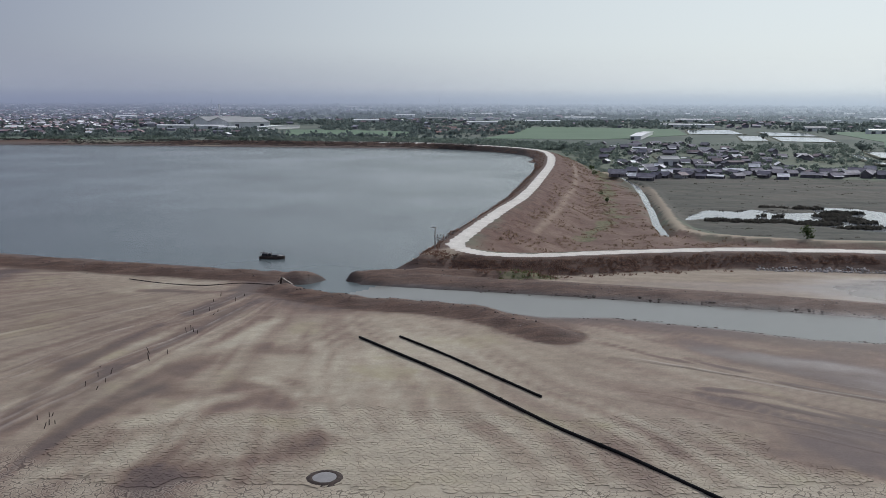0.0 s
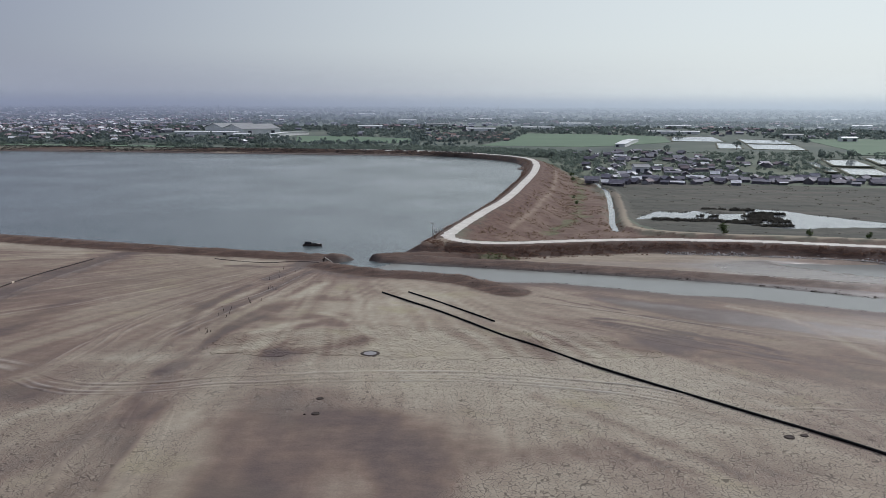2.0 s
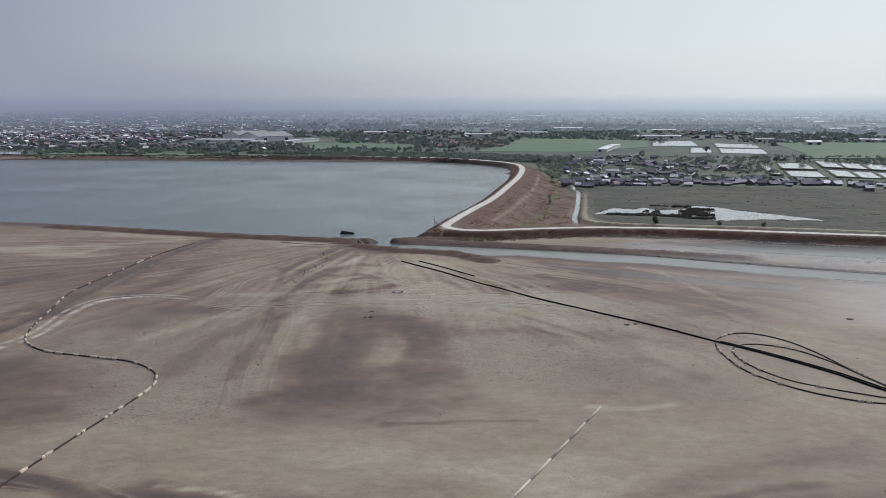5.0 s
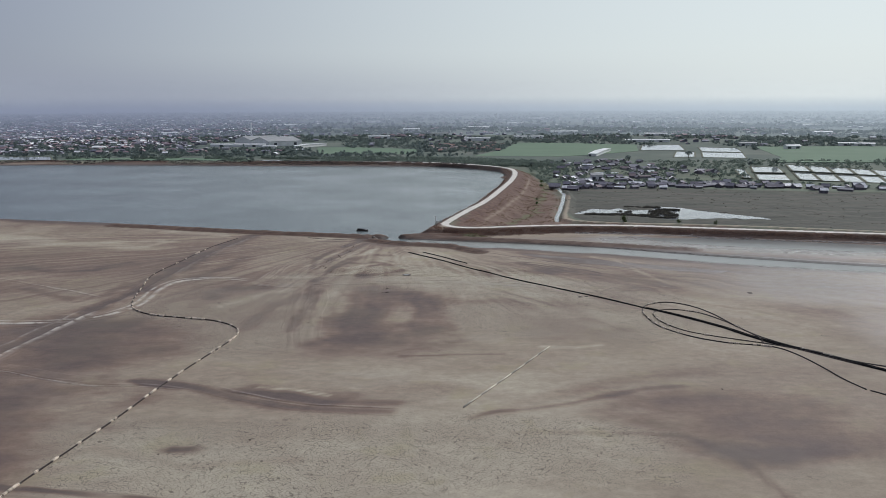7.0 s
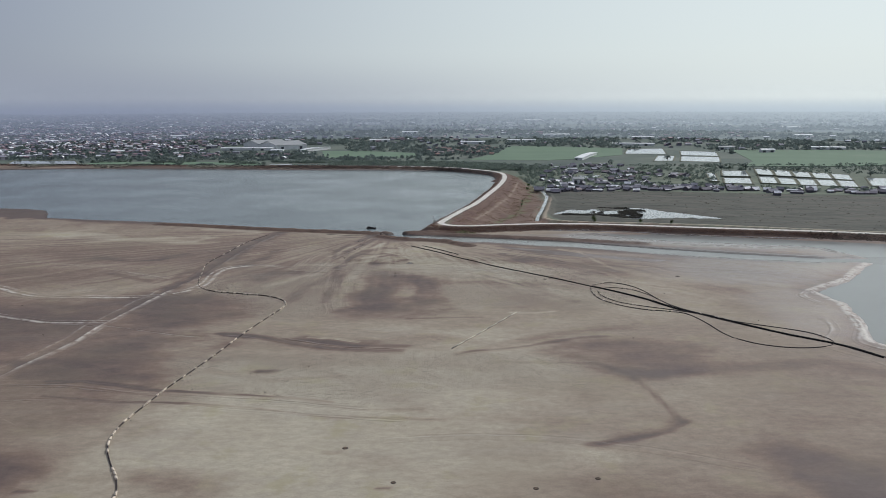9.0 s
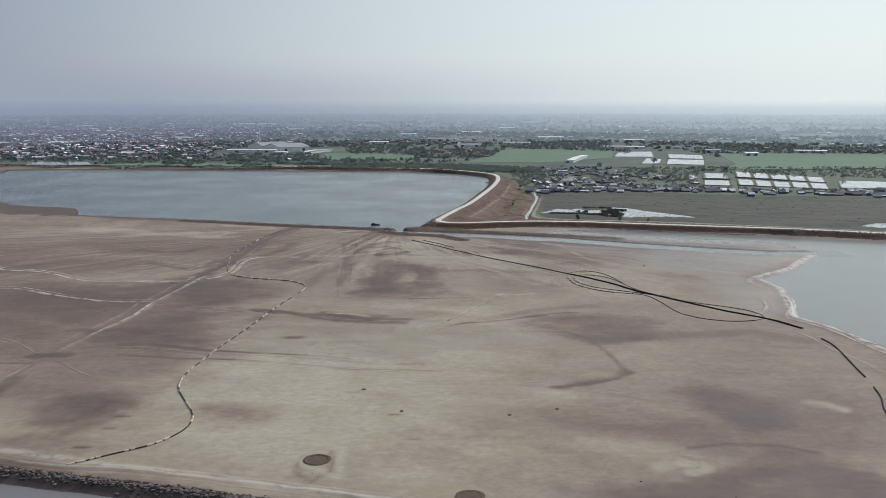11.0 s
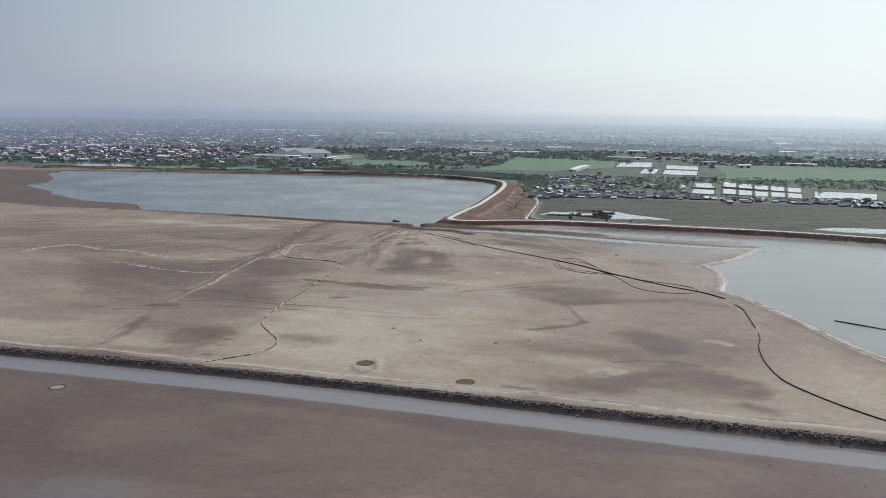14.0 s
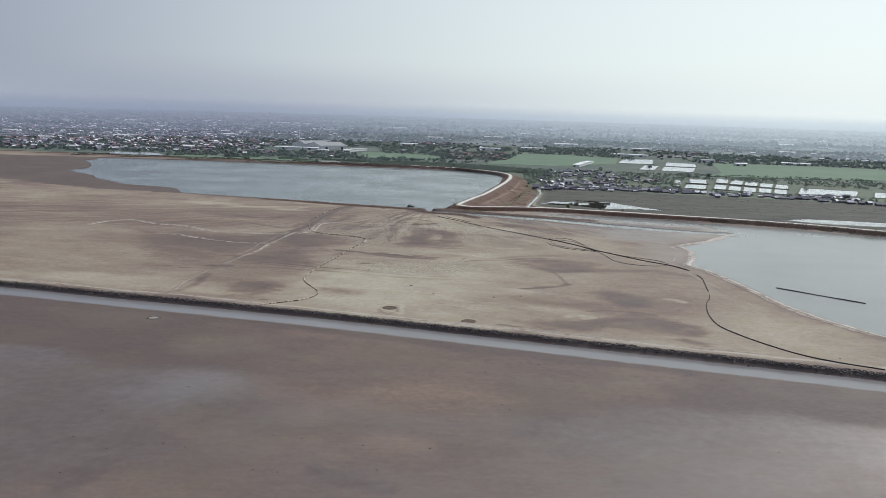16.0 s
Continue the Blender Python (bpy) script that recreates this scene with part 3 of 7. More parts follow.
    lines = vnoise(fan * 70, run / 40, 1.0, 71, 4)
    across = vnoise(x * 0.34 + 0.05 * y, y + 0.24 * x, 8.5, 73, 3)
    near_gap = step(y, -30, 30)
    marks = marks_at(x, y)
    streak = lines * near_gap + across * (1 - near_gap) - 0.5
    wx, wy = x + (vnoise(x, y, 30, 75) - 0.5) * 22, y + (vnoise(x, y, 30, 77) - 0.5) * 14
    damp = np.maximum(blob(wx, wy, DAMP, wob * 0.8 + streak * 0.5), blob(wx, wy, DAMP_B, wob * 0.5 + streak * 0.4))
    dry = blob(wx, wy, DRY, wob + streak * 0.4)
    edge = (1 - step(wet_d, 0.2, 5 + 10 * n1)) * (0.55 - 0.35 * (east < 14))
    south = step(-(y + 161 + 0.27 * x), 0, 14)
    west = step(signed(x, y, [(-520, 470), (-379, 474), (-352, 400), (-318, 301), (-284, 257), (-247, 219), (-205, 204), (-190, 172), (-226, 178), (-262, 186), (-340, 230), (-440, 300), (-600, 330)]) + (n2 - 0.5) * 14, 6, -6)
    wet = np.clip(0.36 + 0.10 * step(-x, 20, 90) + 0.28 * damp - 0.33 * dry + marks + edge + 0.30 * south + 0.9 * west + (n1 - 0.5) * 0.25 + streak * (0.11 + 0.28 * near_gap) * (1 - 0.85 * south), 0, 1)
    shine = np.clip((1 - step(chan, 0.3, 3.5)) * 0.5 + (1 - step(east, 0.5, 26)) * step(y, 30, 90) + west * 0.12 + 0.16 * (1 - step(signed(x, y, WETFLAT) + shore * 0.4, -0.6, 0.5)) + 0.22 * (1 - step(signed(x, y, SHEEN) / 10 + 1.5 * wob, -0.9, 0.9))
                    + 0.8 * blob(x, y, [(35, 79, 14, 2.6, -24, 0.4), (105, 45, 46, 44, -10, 0.8), (102, -20, 22, 55, 0, 0.6), (70, 62, 40, 14, -24, 0.5), (85, 101, 40, 7, -14, 1.0), (45, 113, 40, 5, -6, 0.5), (-28, -233, 9, 6, 0, 0.1)], wob * 0.5) + 0.55 * step(-(y + 208 + 0.16 * x + 44 * (vnoise(x * 0.7, y, 40, 79, 3) - 0.5)), 0, 16) * (0.6 + 0.8 * (vnoise(x * 0.7, y, 30, 83, 3) - 0.3)), 0, 1) * inside * step(d_dike, 8, 13)
    salt = np.clip((1 - step(np.abs(east - 0.9 - 1.6 * n2), 0.5, 1.5)) * step(75 - y, 0, 30) * step(y + 185, 0, 30) * step(d_dike, 30, 45), 0, 1) * inside
    salt = np.maximum(salt, 0.6 * (1 - step(np.abs(d_berm - 5.5 - 4 * n1), 0.2, 1.6)) * step(y + 0.27 * x + 161, 0, 2))
    earth = np.clip((1 - step(np.minimum(np.minimum(d_lev, d_spit), d_bank), 2.5, 4.6)) + 1.3 * head + tongue + step(in_dike - bed, -0.15, 0.3), 0, 1) * inside
    earth = np.maximum(earth, 0.45 * (1 - step(np.minimum(d_lev, d_spit) + 5 * (n2 - 0.5), 3, 6)) * inside)
    earth = np.maximum(earth, (0.40 + 0.6 * berm) * (1 - step(d_berm + 3 * (n2 - 0.5), 2.0, 4.6)) * step(y + 0.27 * x + 163, -2, 1) * inside)
    earth = np.maximum(earth, ring * 0.8)
    rock = berm * inside
    crack = np.clip(0.25 + 0.7 * dry + 0.6 * (1 - damp) - shine - earth - south + 0.3 * (n1 - 0.5), 0, 1) * inside * (0.7 + 0.3 * step(y, -50, 20)) * (1 - 0.75 * step(y + 8 * (n2 - 0.5), 70, 84))
    crack = np.clip(crack * 0.45 + blob(x, y, CRACKED, wob * 0.7) - 1.3 * np.maximum(marks, 0), 0, 1) * inside
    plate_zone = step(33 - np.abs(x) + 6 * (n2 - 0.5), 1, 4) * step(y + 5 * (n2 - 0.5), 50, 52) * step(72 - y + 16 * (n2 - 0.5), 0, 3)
    # Where shade between the mud plates is painted on the ground.
    gap_shade = step(crack, 0.45, 0.65) * step(plate_zone, 0.6, 1.0)
    crack = crack * (1 - step(plate_zone, 0.2, 0.7))
    grass = 0.6 * step(n1 + 0.5 * (n2 - 0.5), 0.5, 0.7) * (1 - inside) * step(y, 340, 430) * (1 - 0.7 * far)
    grass = np.maximum(grass, (1 - step(np.hypot((x - 11.5) / 5.5, (y - 119.2) / 1.7) + (n3 - 0.5), 0.6, 1.0)))
    grass = np.maximum(grass, 0.8 * (1 - inside) * (1 - step(line_dist(x, y, [(29, 171), (33, 182), (38, 196), (43, 207), (44, 220), (48, 248), (54, 277), (60, 320), (62, 380)]) + (n2 - 0.5) * 9, 0, 3.4)))
    outside = 1.0 - inside
    russet = outside * (1 - step(d_dike + 7 * (n1 - 0.5) + 4 * (n2 - 0.5), 5, 12)) * step(y, 128, 150)
    brink = (1 - step(wet_d + (n3 - 0.5) * 0.6, 0.35, 1.3)) * inside * step(18 - np.minimum(chan, lake), 0, 2) * step(y, 55, 75)
    dryf = outside * (1 - step(signed(x, y, [(2, 132), (14, 128), (68, 132), (200, 95), (420, -10), (420, 20), (300, 80), (200, 128), (92, 162), (54, 172), (49, 190), (60, 260), (62, 330), (52, 420), (46, 390), (44, 352), (20, 209)]) + (n2 - 0.5) * 8, -3, 6))
    return z, dict(russet=russet, gap_shade=gap_shade, brink=brink, wet=wet, shine=shine, salt=salt, earth=earth, rock=rock, crack=crack, grass=grass, road=road, lane=np.maximum(np.maximum(lane, path_o), 0.8 * apron), track=0.5 * fur * inside,
                   outside=outside, marsh=marsh * outside * (pond > -0.5), dryf=dryf, far=far * outside)


def z_at(x, y):
    z, _ = ground_at(np.array([float(x)]), np.array([float(y)]))
    return float(z[0])


# ---------------------------------------------------------------- materials
def ground_material():
    k = Nodes("ground_mud_and_soil")
    big, mid, fine = k.noise(0.035, 5), k.noise(0.35, 5), k.noise(4.0, 4, 0.65)
    streak = k.noise(0.10, 4, 0.6, k.pos((0.35, 1.6, 1), 24), 0.6)
    wob = k.math("MULTIPLY", k.math("SUBTRACT", mid, 0.5), 0.35)
    wet = k.band(k.math("ADD", k.attr("wet"), k.math("ADD", k.math("MULTIPLY", wob, 0.5), k.math("MULTIPLY", k.math("SUBTRACT", streak, 0.5), 0.16))), 0.05, 0.85)
    mud = k.ramp(wet, [(0.0, (0.432, 0.386, 0.296)), (0.35, (0.321, 0.266, 0.201)), (0.7, (0.202, 0.143, 0.110)), (1.0, (0.116, 0.085, 0.075))])
    mud = k.scale(mud, k.band(fine, 0.25, 0.75, 0.90, 1.10))
    grit = k.noise(0.8, 8, 0.72, k.pos((0.7, 1.0, 1), 10))
    mud = k.scale(mud, k.band(grit, 0.32, 0.68, 0.89, 1.11))
    scour = k.noise(0.45, 6, 0.7, k.pos((0.4, 1.0, 1), 6), 0.4)
    mud = k.scale(mud, k.band(scour, 0.35, 0.65, 0.95, 1.05))
    mud = k.mix(k.math("MULTIPLY", k.band(big, 0.46, 0.64), 0.3), mud, k.scale((0.32, 0.265, 0.190), k.band(wet, 0.0, 1.0, 1.0, 0.5)))
    silver = k.band(k.noise(0.055, 5, 0.6, k.pos((0.5, 1.5, 1), -16), 0.8), 0.52, 0.66)
    mud = k.mix(k.math("MULTIPLY", silver, 0.12), mud, k.scale((0.34, 0.312, 0.275), k.band(wet, 0.0, 1.0, 1.05, 0.55)))
    purple = k.band(k.noise(0.028, 4, 0.55, k.pos((0.7, 1.2, 1), 40), 0.5), 0.52, 0.66)
    mud = k.mix(k.math("MULTIPLY", purple, 0.12), mud, (0.155, 0.112, 0.100))
    algae = k.math("MULTIPLY", k.band(k.noise(0.09, 4, 0.6), 0.54, 0.68), k.band(wet, 0.75, 0.1, 0.05, 0.42))
    mud = k.mix(algae, mud, (0.335, 0.300, 0.165))
    # shrinkage cracks of the dried mud
    bend = k.n.new("ShaderNodeVectorMath")
    bend.operation = "ADD"
    wobv = k.n.new("ShaderNodeTexNoise")
    wobv.inputs["Scale"].default_value, wobv.inputs["Detail"].default_value = 1.3, 3
    k.l.new(k.geo.outputs["Position"], wobv.inputs["Vector"])
    small = k.n.new("ShaderNodeVectorMath")
    small.operation = "SCALE"
    k.l.new(wobv.outputs["Color"], small.inputs[0])
    small.inputs["Scale"].default_value = 0.6
    k.l.new(k.geo.outputs["Position"], bend.inputs[0])
    k.l.new(small.outputs[0], bend.inputs[1])
    flat2 = k.n.new("ShaderNodeVectorMath")
    flat2.operation = "MULTIPLY"
    k.l.new(bend.outputs[0], flat2.inputs[0])
    flat2.inputs[1].default_value = (1, 1, 0)
    dist = k.cracks(2.0, flat2.outputs[0])
    spots = k.math("MULTIPLY", k.math("SUBTRACT", k.noise(0.07, 4, 0.6), 0.5), 1.2)
    crack_on = k.band(k.math("ADD", k.attr("crack"), k.math("ADD", wob, spots)), 0.35, 0.95)
    width = k.math("MULTIPLY", k.noise(0.9, 3), 0.09)
    gap = k.math("LESS_THAN", dist, width)
    gap = k.math("MULTIPLY", gap, crack_on)
    # Painted highlight on the plate edges beside the cracks.
    edge_light = k.math("MULTIPLY", k.math("SUBTRACT", k.band(dist, 0.05, 0.09), k.band(dist, 0.12, 0.26)), crack_on)
    mud = k.mix(k.math("MULTIPLY", edge_light, 0.35), mud, (0.50, 0.44, 0.35))
    mud = k.mix(k.math("MULTIPLY", gap, 0.72), mud, (0.066, 0.051, 0.040))
    # Shade in the gaps between plates, put into the ground colour.
    mud = k.mix(k.math("MULTIPLY", k.attr("gap_shade"), 0.6), mud, (0.070, 0.056, 0.045))
    mud = k.mix(k.math("MULTIPLY", k.attr("track"), 0.5), mud, (0.130, 0.102, 0.086))
    mud = k.mix(k.math("MULTIPLY", k.math("MULTIPLY", k.attr("salt"), k.band(mid, 0.34, 0.56)), 0.85), mud, (0.58, 0.54, 0.47))
    # Wet flats are smoother; their grey sheen is also painted into the colour.
    shine = k.band(k.math("ADD", k.attr("shine"), wob), 0.10, 1.0)
    mud = k.mix(k.math("MULTIPLY", shine, 0.7), mud, (0.200, 0.178, 0.166))
    layers = k.noise(0.55, 4, 0.65, k.pos((0.22, 1.5, 2.5), 12), 0.5)
    soil = k.ramp(k.math("ADD", k.math("ADD", k.math("MULTIPLY", mid, 0.25), k.math("MULTIPLY", layers, 0.5)), k.math("MULTIPLY", fine, 0.25)), [(0.3, (0.040, 0.027, 0.022)), (0.5, (0.108, 0.066, 0.048)), (0.7, (0.205, 0.130, 0.092))])
    col = k.mix(k.band(k.math("ADD", k.attr("earth"), wob), 0.2, 0.75), mud, soil)
    col = k.mix(k.math("MULTIPLY", k.attr("brink"), 0.8), col, (0.026, 0.019, 0.017))
    col = k.mix(k.band(k.math("ADD", k.attr("rock"), wob), 0.15, 0.6), col, (0.080, 0.066, 0.062))
    # land outside the dike
    # Browns of the dike slopes are muted to paint in distance haze.
    dry_grass = k.ramp(k.math("ADD", k.math("MULTIPLY", k.noise(0.13, 7, 0.7), 0.6), k.math("MULTIPLY", k.noise(1.1, 6, 0.75), 0.4)),
                       [(0.30, (0.074, 0.044, 0.034)), (0.46, (0.142, 0.088, 0.066)), (0.58, (0.200, 0.138, 0.105)), (0.72, (0.30, 0.225, 0.172))])
    scrub = k.ramp(k.math("ADD", k.math("MULTIPLY", k.noise(0.05, 4), 0.5), k.math("MULTIPLY", mid, 0.5)), [(0.35, (0.085, 0.105, 0.080)), (0.55, (0.140, 0.168, 0.112)), (0.7, (0.20, 0.205, 0.155))])
    dry_grass = k.mix(k.math("MULTIPLY", k.attr("russet"), 0.7), dry_grass, k.ramp(k.noise(0.5, 6, 0.75), [(0.35, (0.056, 0.029, 0.023)), (0.5, (0.112, 0.060, 0.046)), (0.66, (0.185, 0.118, 0.085))]))
    land = k.mix(k.attr("dryf"), scrub, dry_grass)
    reed = k.ramp(k.math("ADD", k.math("MULTIPLY", k.noise(0.07, 6, 0.7, k.pos((0.4, 1.5, 1), -8), 0.8), 0.65), k.math("MULTIPLY", k.noise(0.6, 6, 0.75), 0.35)), [(0.38, (0.052, 0.058, 0.045)), (0.5, (0.085, 0.084, 0.067)), (0.62, (0.122, 0.110, 0.090))])
    land = k.mix(k.attr("marsh"), land, reed)
    # Bluish haze tint painted into the colour of the far land.
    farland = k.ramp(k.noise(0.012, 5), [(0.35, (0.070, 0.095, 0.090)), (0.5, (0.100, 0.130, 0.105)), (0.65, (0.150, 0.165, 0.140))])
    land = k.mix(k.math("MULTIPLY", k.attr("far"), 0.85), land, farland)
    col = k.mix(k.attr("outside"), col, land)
    green = k.ramp(k.noise(0.9, 5, 0.7), [(0.35, (0.075, 0.080, 0.036)), (0.65, (0.190, 0.170, 0.095))])
    col = k.mix(k.band(k.math("ADD", k.attr("grass"), wob), 0.3, 0.8), col, green)
    chalk = k.ramp(k.math("ADD", k.math("MULTIPLY", mid, 0.5), k.math("MULTIPLY", fine, 0.5)), [(0.3, (0.50, 0.47, 0.41)), (0.6, (0.74, 0.71, 0.64))])
    col = k.mix(k.band(k.attr("road"), 0.25, 0.6), col, chalk)
    col = k.mix(k.math("MULTIPLY", k.attr("lane"), 0.7), col, (0.43, 0.36, 0.265))
    crumbs = k.math("MULTIPLY", k.math("MULTIPLY", k.math("ADD", layers, k.math("MULTIPLY", fine, 0.6)), k.attr("earth")), 1.5)
    h = k.math("SUBTRACT", k.math("ADD", k.math("ADD", crumbs, k.math("MULTIPLY", mid, 0.6)), k.math("MULTIPLY", fine, 0.25)), k.math("MULTIPLY", gap, 0.5))
    k.bump(h, 0.55, 0.12)
    rough = k.math("SUBTRACT", 0.93, k.math("ADD", k.math("MULTIPLY", shine, 0.62), k.math("MULTIPLY", k.math("MULTIPLY", wet, 0.16), k.math("SUBTRACT", 1.0, k.attr("outside")))))
    return k.done(col, rough, 0.0, 0.35)


def water_material(name, colour, ripple=0.35, rough=0.10, scale=0.9):
    k = Nodes(name)
    if ripple:
        k.bump(k.noise(scale, 4, 0.6, k.pos((1, 2.4, 1), 15)), ripple, 0.10)
    patch = k.band(k.noise(0.02, 3, 0.5, k.pos((1, 2.5, 1), 10)), 0.35, 0.65, 0.985, 1.015)
    k.bsdf.inputs["IOR"].default_value = 1.33
    return k.done(k.scale(colour, patch), k.band(k.noise(0.02, 2), 0.3, 0.7, rough * 0.9, rough * 1.2), 0.0, 0.5)


def foliage(name, dark, light, size=0.8):
    k = Nodes(name)
    r = k.math("ADD", k.math("MULTIPLY", k.geo.outputs["Random Per Island"], 0.6), k.math("MULTIPLY", k.noise(size, 3), 0.4))
    col = k.ramp(r, [(0.15, dark), (0.8, light)])
    # thin leaves let some light through
    thin = k.n.new("ShaderNodeBsdfTranslucent")
    k.l.new(col, thin.inputs["Color"])
    both = k.n.new("ShaderNodeMixShader")
    both.inputs[0].default_value = 0.55
    k.done(col, 0.85, 0.0, 0.2)
    k.l.new(k.bsdf.outputs[0], both.inputs[1])
    k.l.new(thin.outputs[0], both.inputs[2])
    k.l.new(both.outputs[0], k.n["Material Output"].inputs["Surface"])
    return k.mat


def mixed(name, stops, rough=0.8, grain=0.2, metal=0.0):
    """Pieces of a few different colours, each with its own stains."""
    k = Nodes(name)
    info = k.n.new("ShaderNodeObjectInfo")
    r = k.math("FRACT", k.math("ADD", k.math("MULTIPLY", info.outputs["Random"], 7.31), k.geo.outputs["Random Per Island"]))
    col = k.ramp(r, stops, True)
    return k.done(k.scale(col, k.band(k.noise(0.6, 4), 0.3, 0.7, 1 - grain, 1 + grain)), rough, metal, 0.3)


M_GROUND = ground_material()
M_LAKE = water_material("lake_water_grey_green", (0.100, 0.124, 0.128), 0.0, 0.22, 0.3)
M_CHANNEL = water_material("channel_water_silty", (0.185, 0.185, 0.168), 0.12, 0.18, 0.4)
M_EAST = water_material("shallow_water_silty", (0.215, 0.22, 0.205), 0.10, 0.2, 0.3)
# Canal and pond base colours are raised to paint in reflected sky.
M_CANAL = water_material("canal_water_grey", (0.205, 0.195, 0.192), 0.15, 0.16)
M_POND = water_material("pond_water_still", (0.24, 0.255, 0.255), 0.08, 0.06)
M_PIPE = plain("black_plastic_pipe", (0.012, 0.012, 0.013), 0.7, 0.35, 2.0, 0.0, 0.0, 0.06)
M_HOSE = plain("dark_rubber_hose", (0.045, 0.034, 0.032), 0.7, 0.35, 2.0)
M_FLOAT = plain("cream_foam_float", (0.68, 0.58, 0.46), 0.75, 0.22, 3.0, 0.0, 0.12)
M_BAND = plain("rusty_steel_band", (0.14, 0.075, 0.045), 0.75, 0.4, 4.0)
M_BAMBOO = plain("weathered_bamboo", (0.54, 0.49, 0.40), 0.7, 0.25, 2.5, 0.0, 0.15)
M_WOOD = plain("dark_wet_wood", (0.055, 0.040, 0.034), 0.8, 0.4, 3.0, 0.0, 0.3)
M_GREYWOOD = plain("grey_driftwood", (0.34, 0.31, 0.27), 0.85, 0.3, 2.0, 0.0, 0.25)
M_STONE = plain("dark_berm_stone", (0.125, 0.102, 0.092), 0.85, 0.4, 1.5, 0.0, 0.6)
M_PALESTONE = plain("pale_rubble_stone", (0.36, 0.33, 0.31), 0.85, 0.35, 1.0, 0.0, 0.4)
M_STEEL = plain("painted_steel_dark", (0.030, 0.030, 0.034), 0.5, 0.4, 3.0)
M_TARP = plain("faded_grey_tarpaulin", (0.30, 0.29, 0.29), 0.6, 0.3, 2.0)
M_WHITE = plain("white_painted_wall", (0.82, 0.82, 0.80), 0.8, 0.12, 0.3)
M_ROOFGREY = plain("grey_metal_roof_sheet", (0.36, 0.37, 0.37), 0.6, 0.15, 0.2)
M_ROOFWHITE = plain("white_metal_roof_sheet", (0.84, 0.85, 0.84), 0.5, 0.1, 0.2)
M_DARKGAP = plain("dark_opening", (0.09, 0.09, 0.10), 0.7, 0.2, 1.0)
M_WALLS = mixed("house_walls_mixed", [(0.0, (0.20, 0.19, 0.21)), (0.3, (0.15, 0.14, 0.16)), (0.66, (0.36, 0.355, 0.36)), (0.75, (0.13, 0.12, 0.135))])
# The whitest share paints in roofs that glare with reflected sky.
M_ROOFS = mixed("shack_roofs_mixed", [(0.0, (0.165, 0.158, 0.195)), (0.26, (0.21, 0.205, 0.24)), (0.46, (0.14, 0.13, 0.165)), (0.58, (0.31, 0.31, 0.34)), (0.70, (0.21, 0.165, 0.175)), (0.78, (0.74, 0.75, 0.76))], 0.7)
# Blue-violet haze tint is mixed into the town's roof and wall colours.
M_TOWNROOF = mixed("town_roofs_mixed", [(0.0, (0.27, 0.20, 0.22)), (0.24, (0.21, 0.21, 0.26)), (0.42, (0.32, 0.235, 0.245)), (0.56, (0.38, 0.385, 0.42)), (0.68, (0.17, 0.17, 0.21)), (0.80, (0.82, 0.83, 0.84))], 0.75)
M_TOWNWALL = mixed("town_walls_mixed", [(0.0, (0.20, 0.195, 0.23)), (0.4, (0.15, 0.15, 0.18)), (0.75, (0.33, 0.325, 0.35))])
M_REDROOF = mixed("red_tile_roofs", [(0.0, (0.33, 0.22, 0.19)), (0.45, (0.29, 0.21, 0.19)), (0.75, (0.42, 0.38, 0.36))], 0.8)
M_SHRUB = foliage("dry_russet_shrub", (0.150, 0.090, 0.070), (0.255, 0.165, 0.125))
M_STRAW = foliage("dry_straw_grass", (0.120, 0.078, 0.058), (0.30, 0.220, 0.150), 0.2)
M_GREEN = foliage("green_grass_tuft", (0.055, 0.072, 0.028), (0.165, 0.175, 0.075))
M_REED = foliage("marsh_reed", (0.085, 0.085, 0.066), (0.130, 0.120, 0.094), 0.08)
M_REEDDARK = foliage("dark_reed_island", (0.058, 0.056, 0.050), (0.112, 0.106, 0.090))
# Scrub tone darkened to paint the far dike face in shade.
M_SHORE = foliage("shaded_shore_scrub", (0.040, 0.036, 0.038), (0.085, 0.074, 0.072), 0.3)
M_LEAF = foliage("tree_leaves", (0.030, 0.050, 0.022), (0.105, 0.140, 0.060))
# Leaf colours greyed and blued to paint in distance haze.
M_FARLEAF = foliage("hazed_tree_leaves", (0.125, 0.160, 0.158), (0.200, 0.240, 0.220), 0.1)
M_PALELEAF = foliage("hazed_horizon_leaves", (0.100, 0.130, 0.135), (0.170, 0.200, 0.190), 0.05)
M_HAZELEAF = foliage("hazed_mid_leaves", (0.145, 0.185, 0.165), (0.225, 0.270, 0.225), 0.1)
M_BARK = plain("tree_bark", (0.10, 0.08, 0.06), 0.9, 0.3, 2.0)


def field_material():
    k = Nodes("green_rice_field")
    rows = k.noise(0.25, 3, 0.6, k.pos((0.2, 1.6, 1), 8))
    # Greens dulled and blued to carry distance haze.
    col = k.ramp(k.math("ADD", k.math("MULTIPLY", k.noise(0.015, 4), 0.6), k.math("MULTIPLY", rows, 0.4)), [(0.35, (0.135, 0.200, 0.135)), (0.55, (0.160, 0.232, 0.155)), (0.7, (0.190, 0.245, 0.175))])
    return k.done(col, 0.9, 0.0, 0.2)


M_FIELD = field_material()


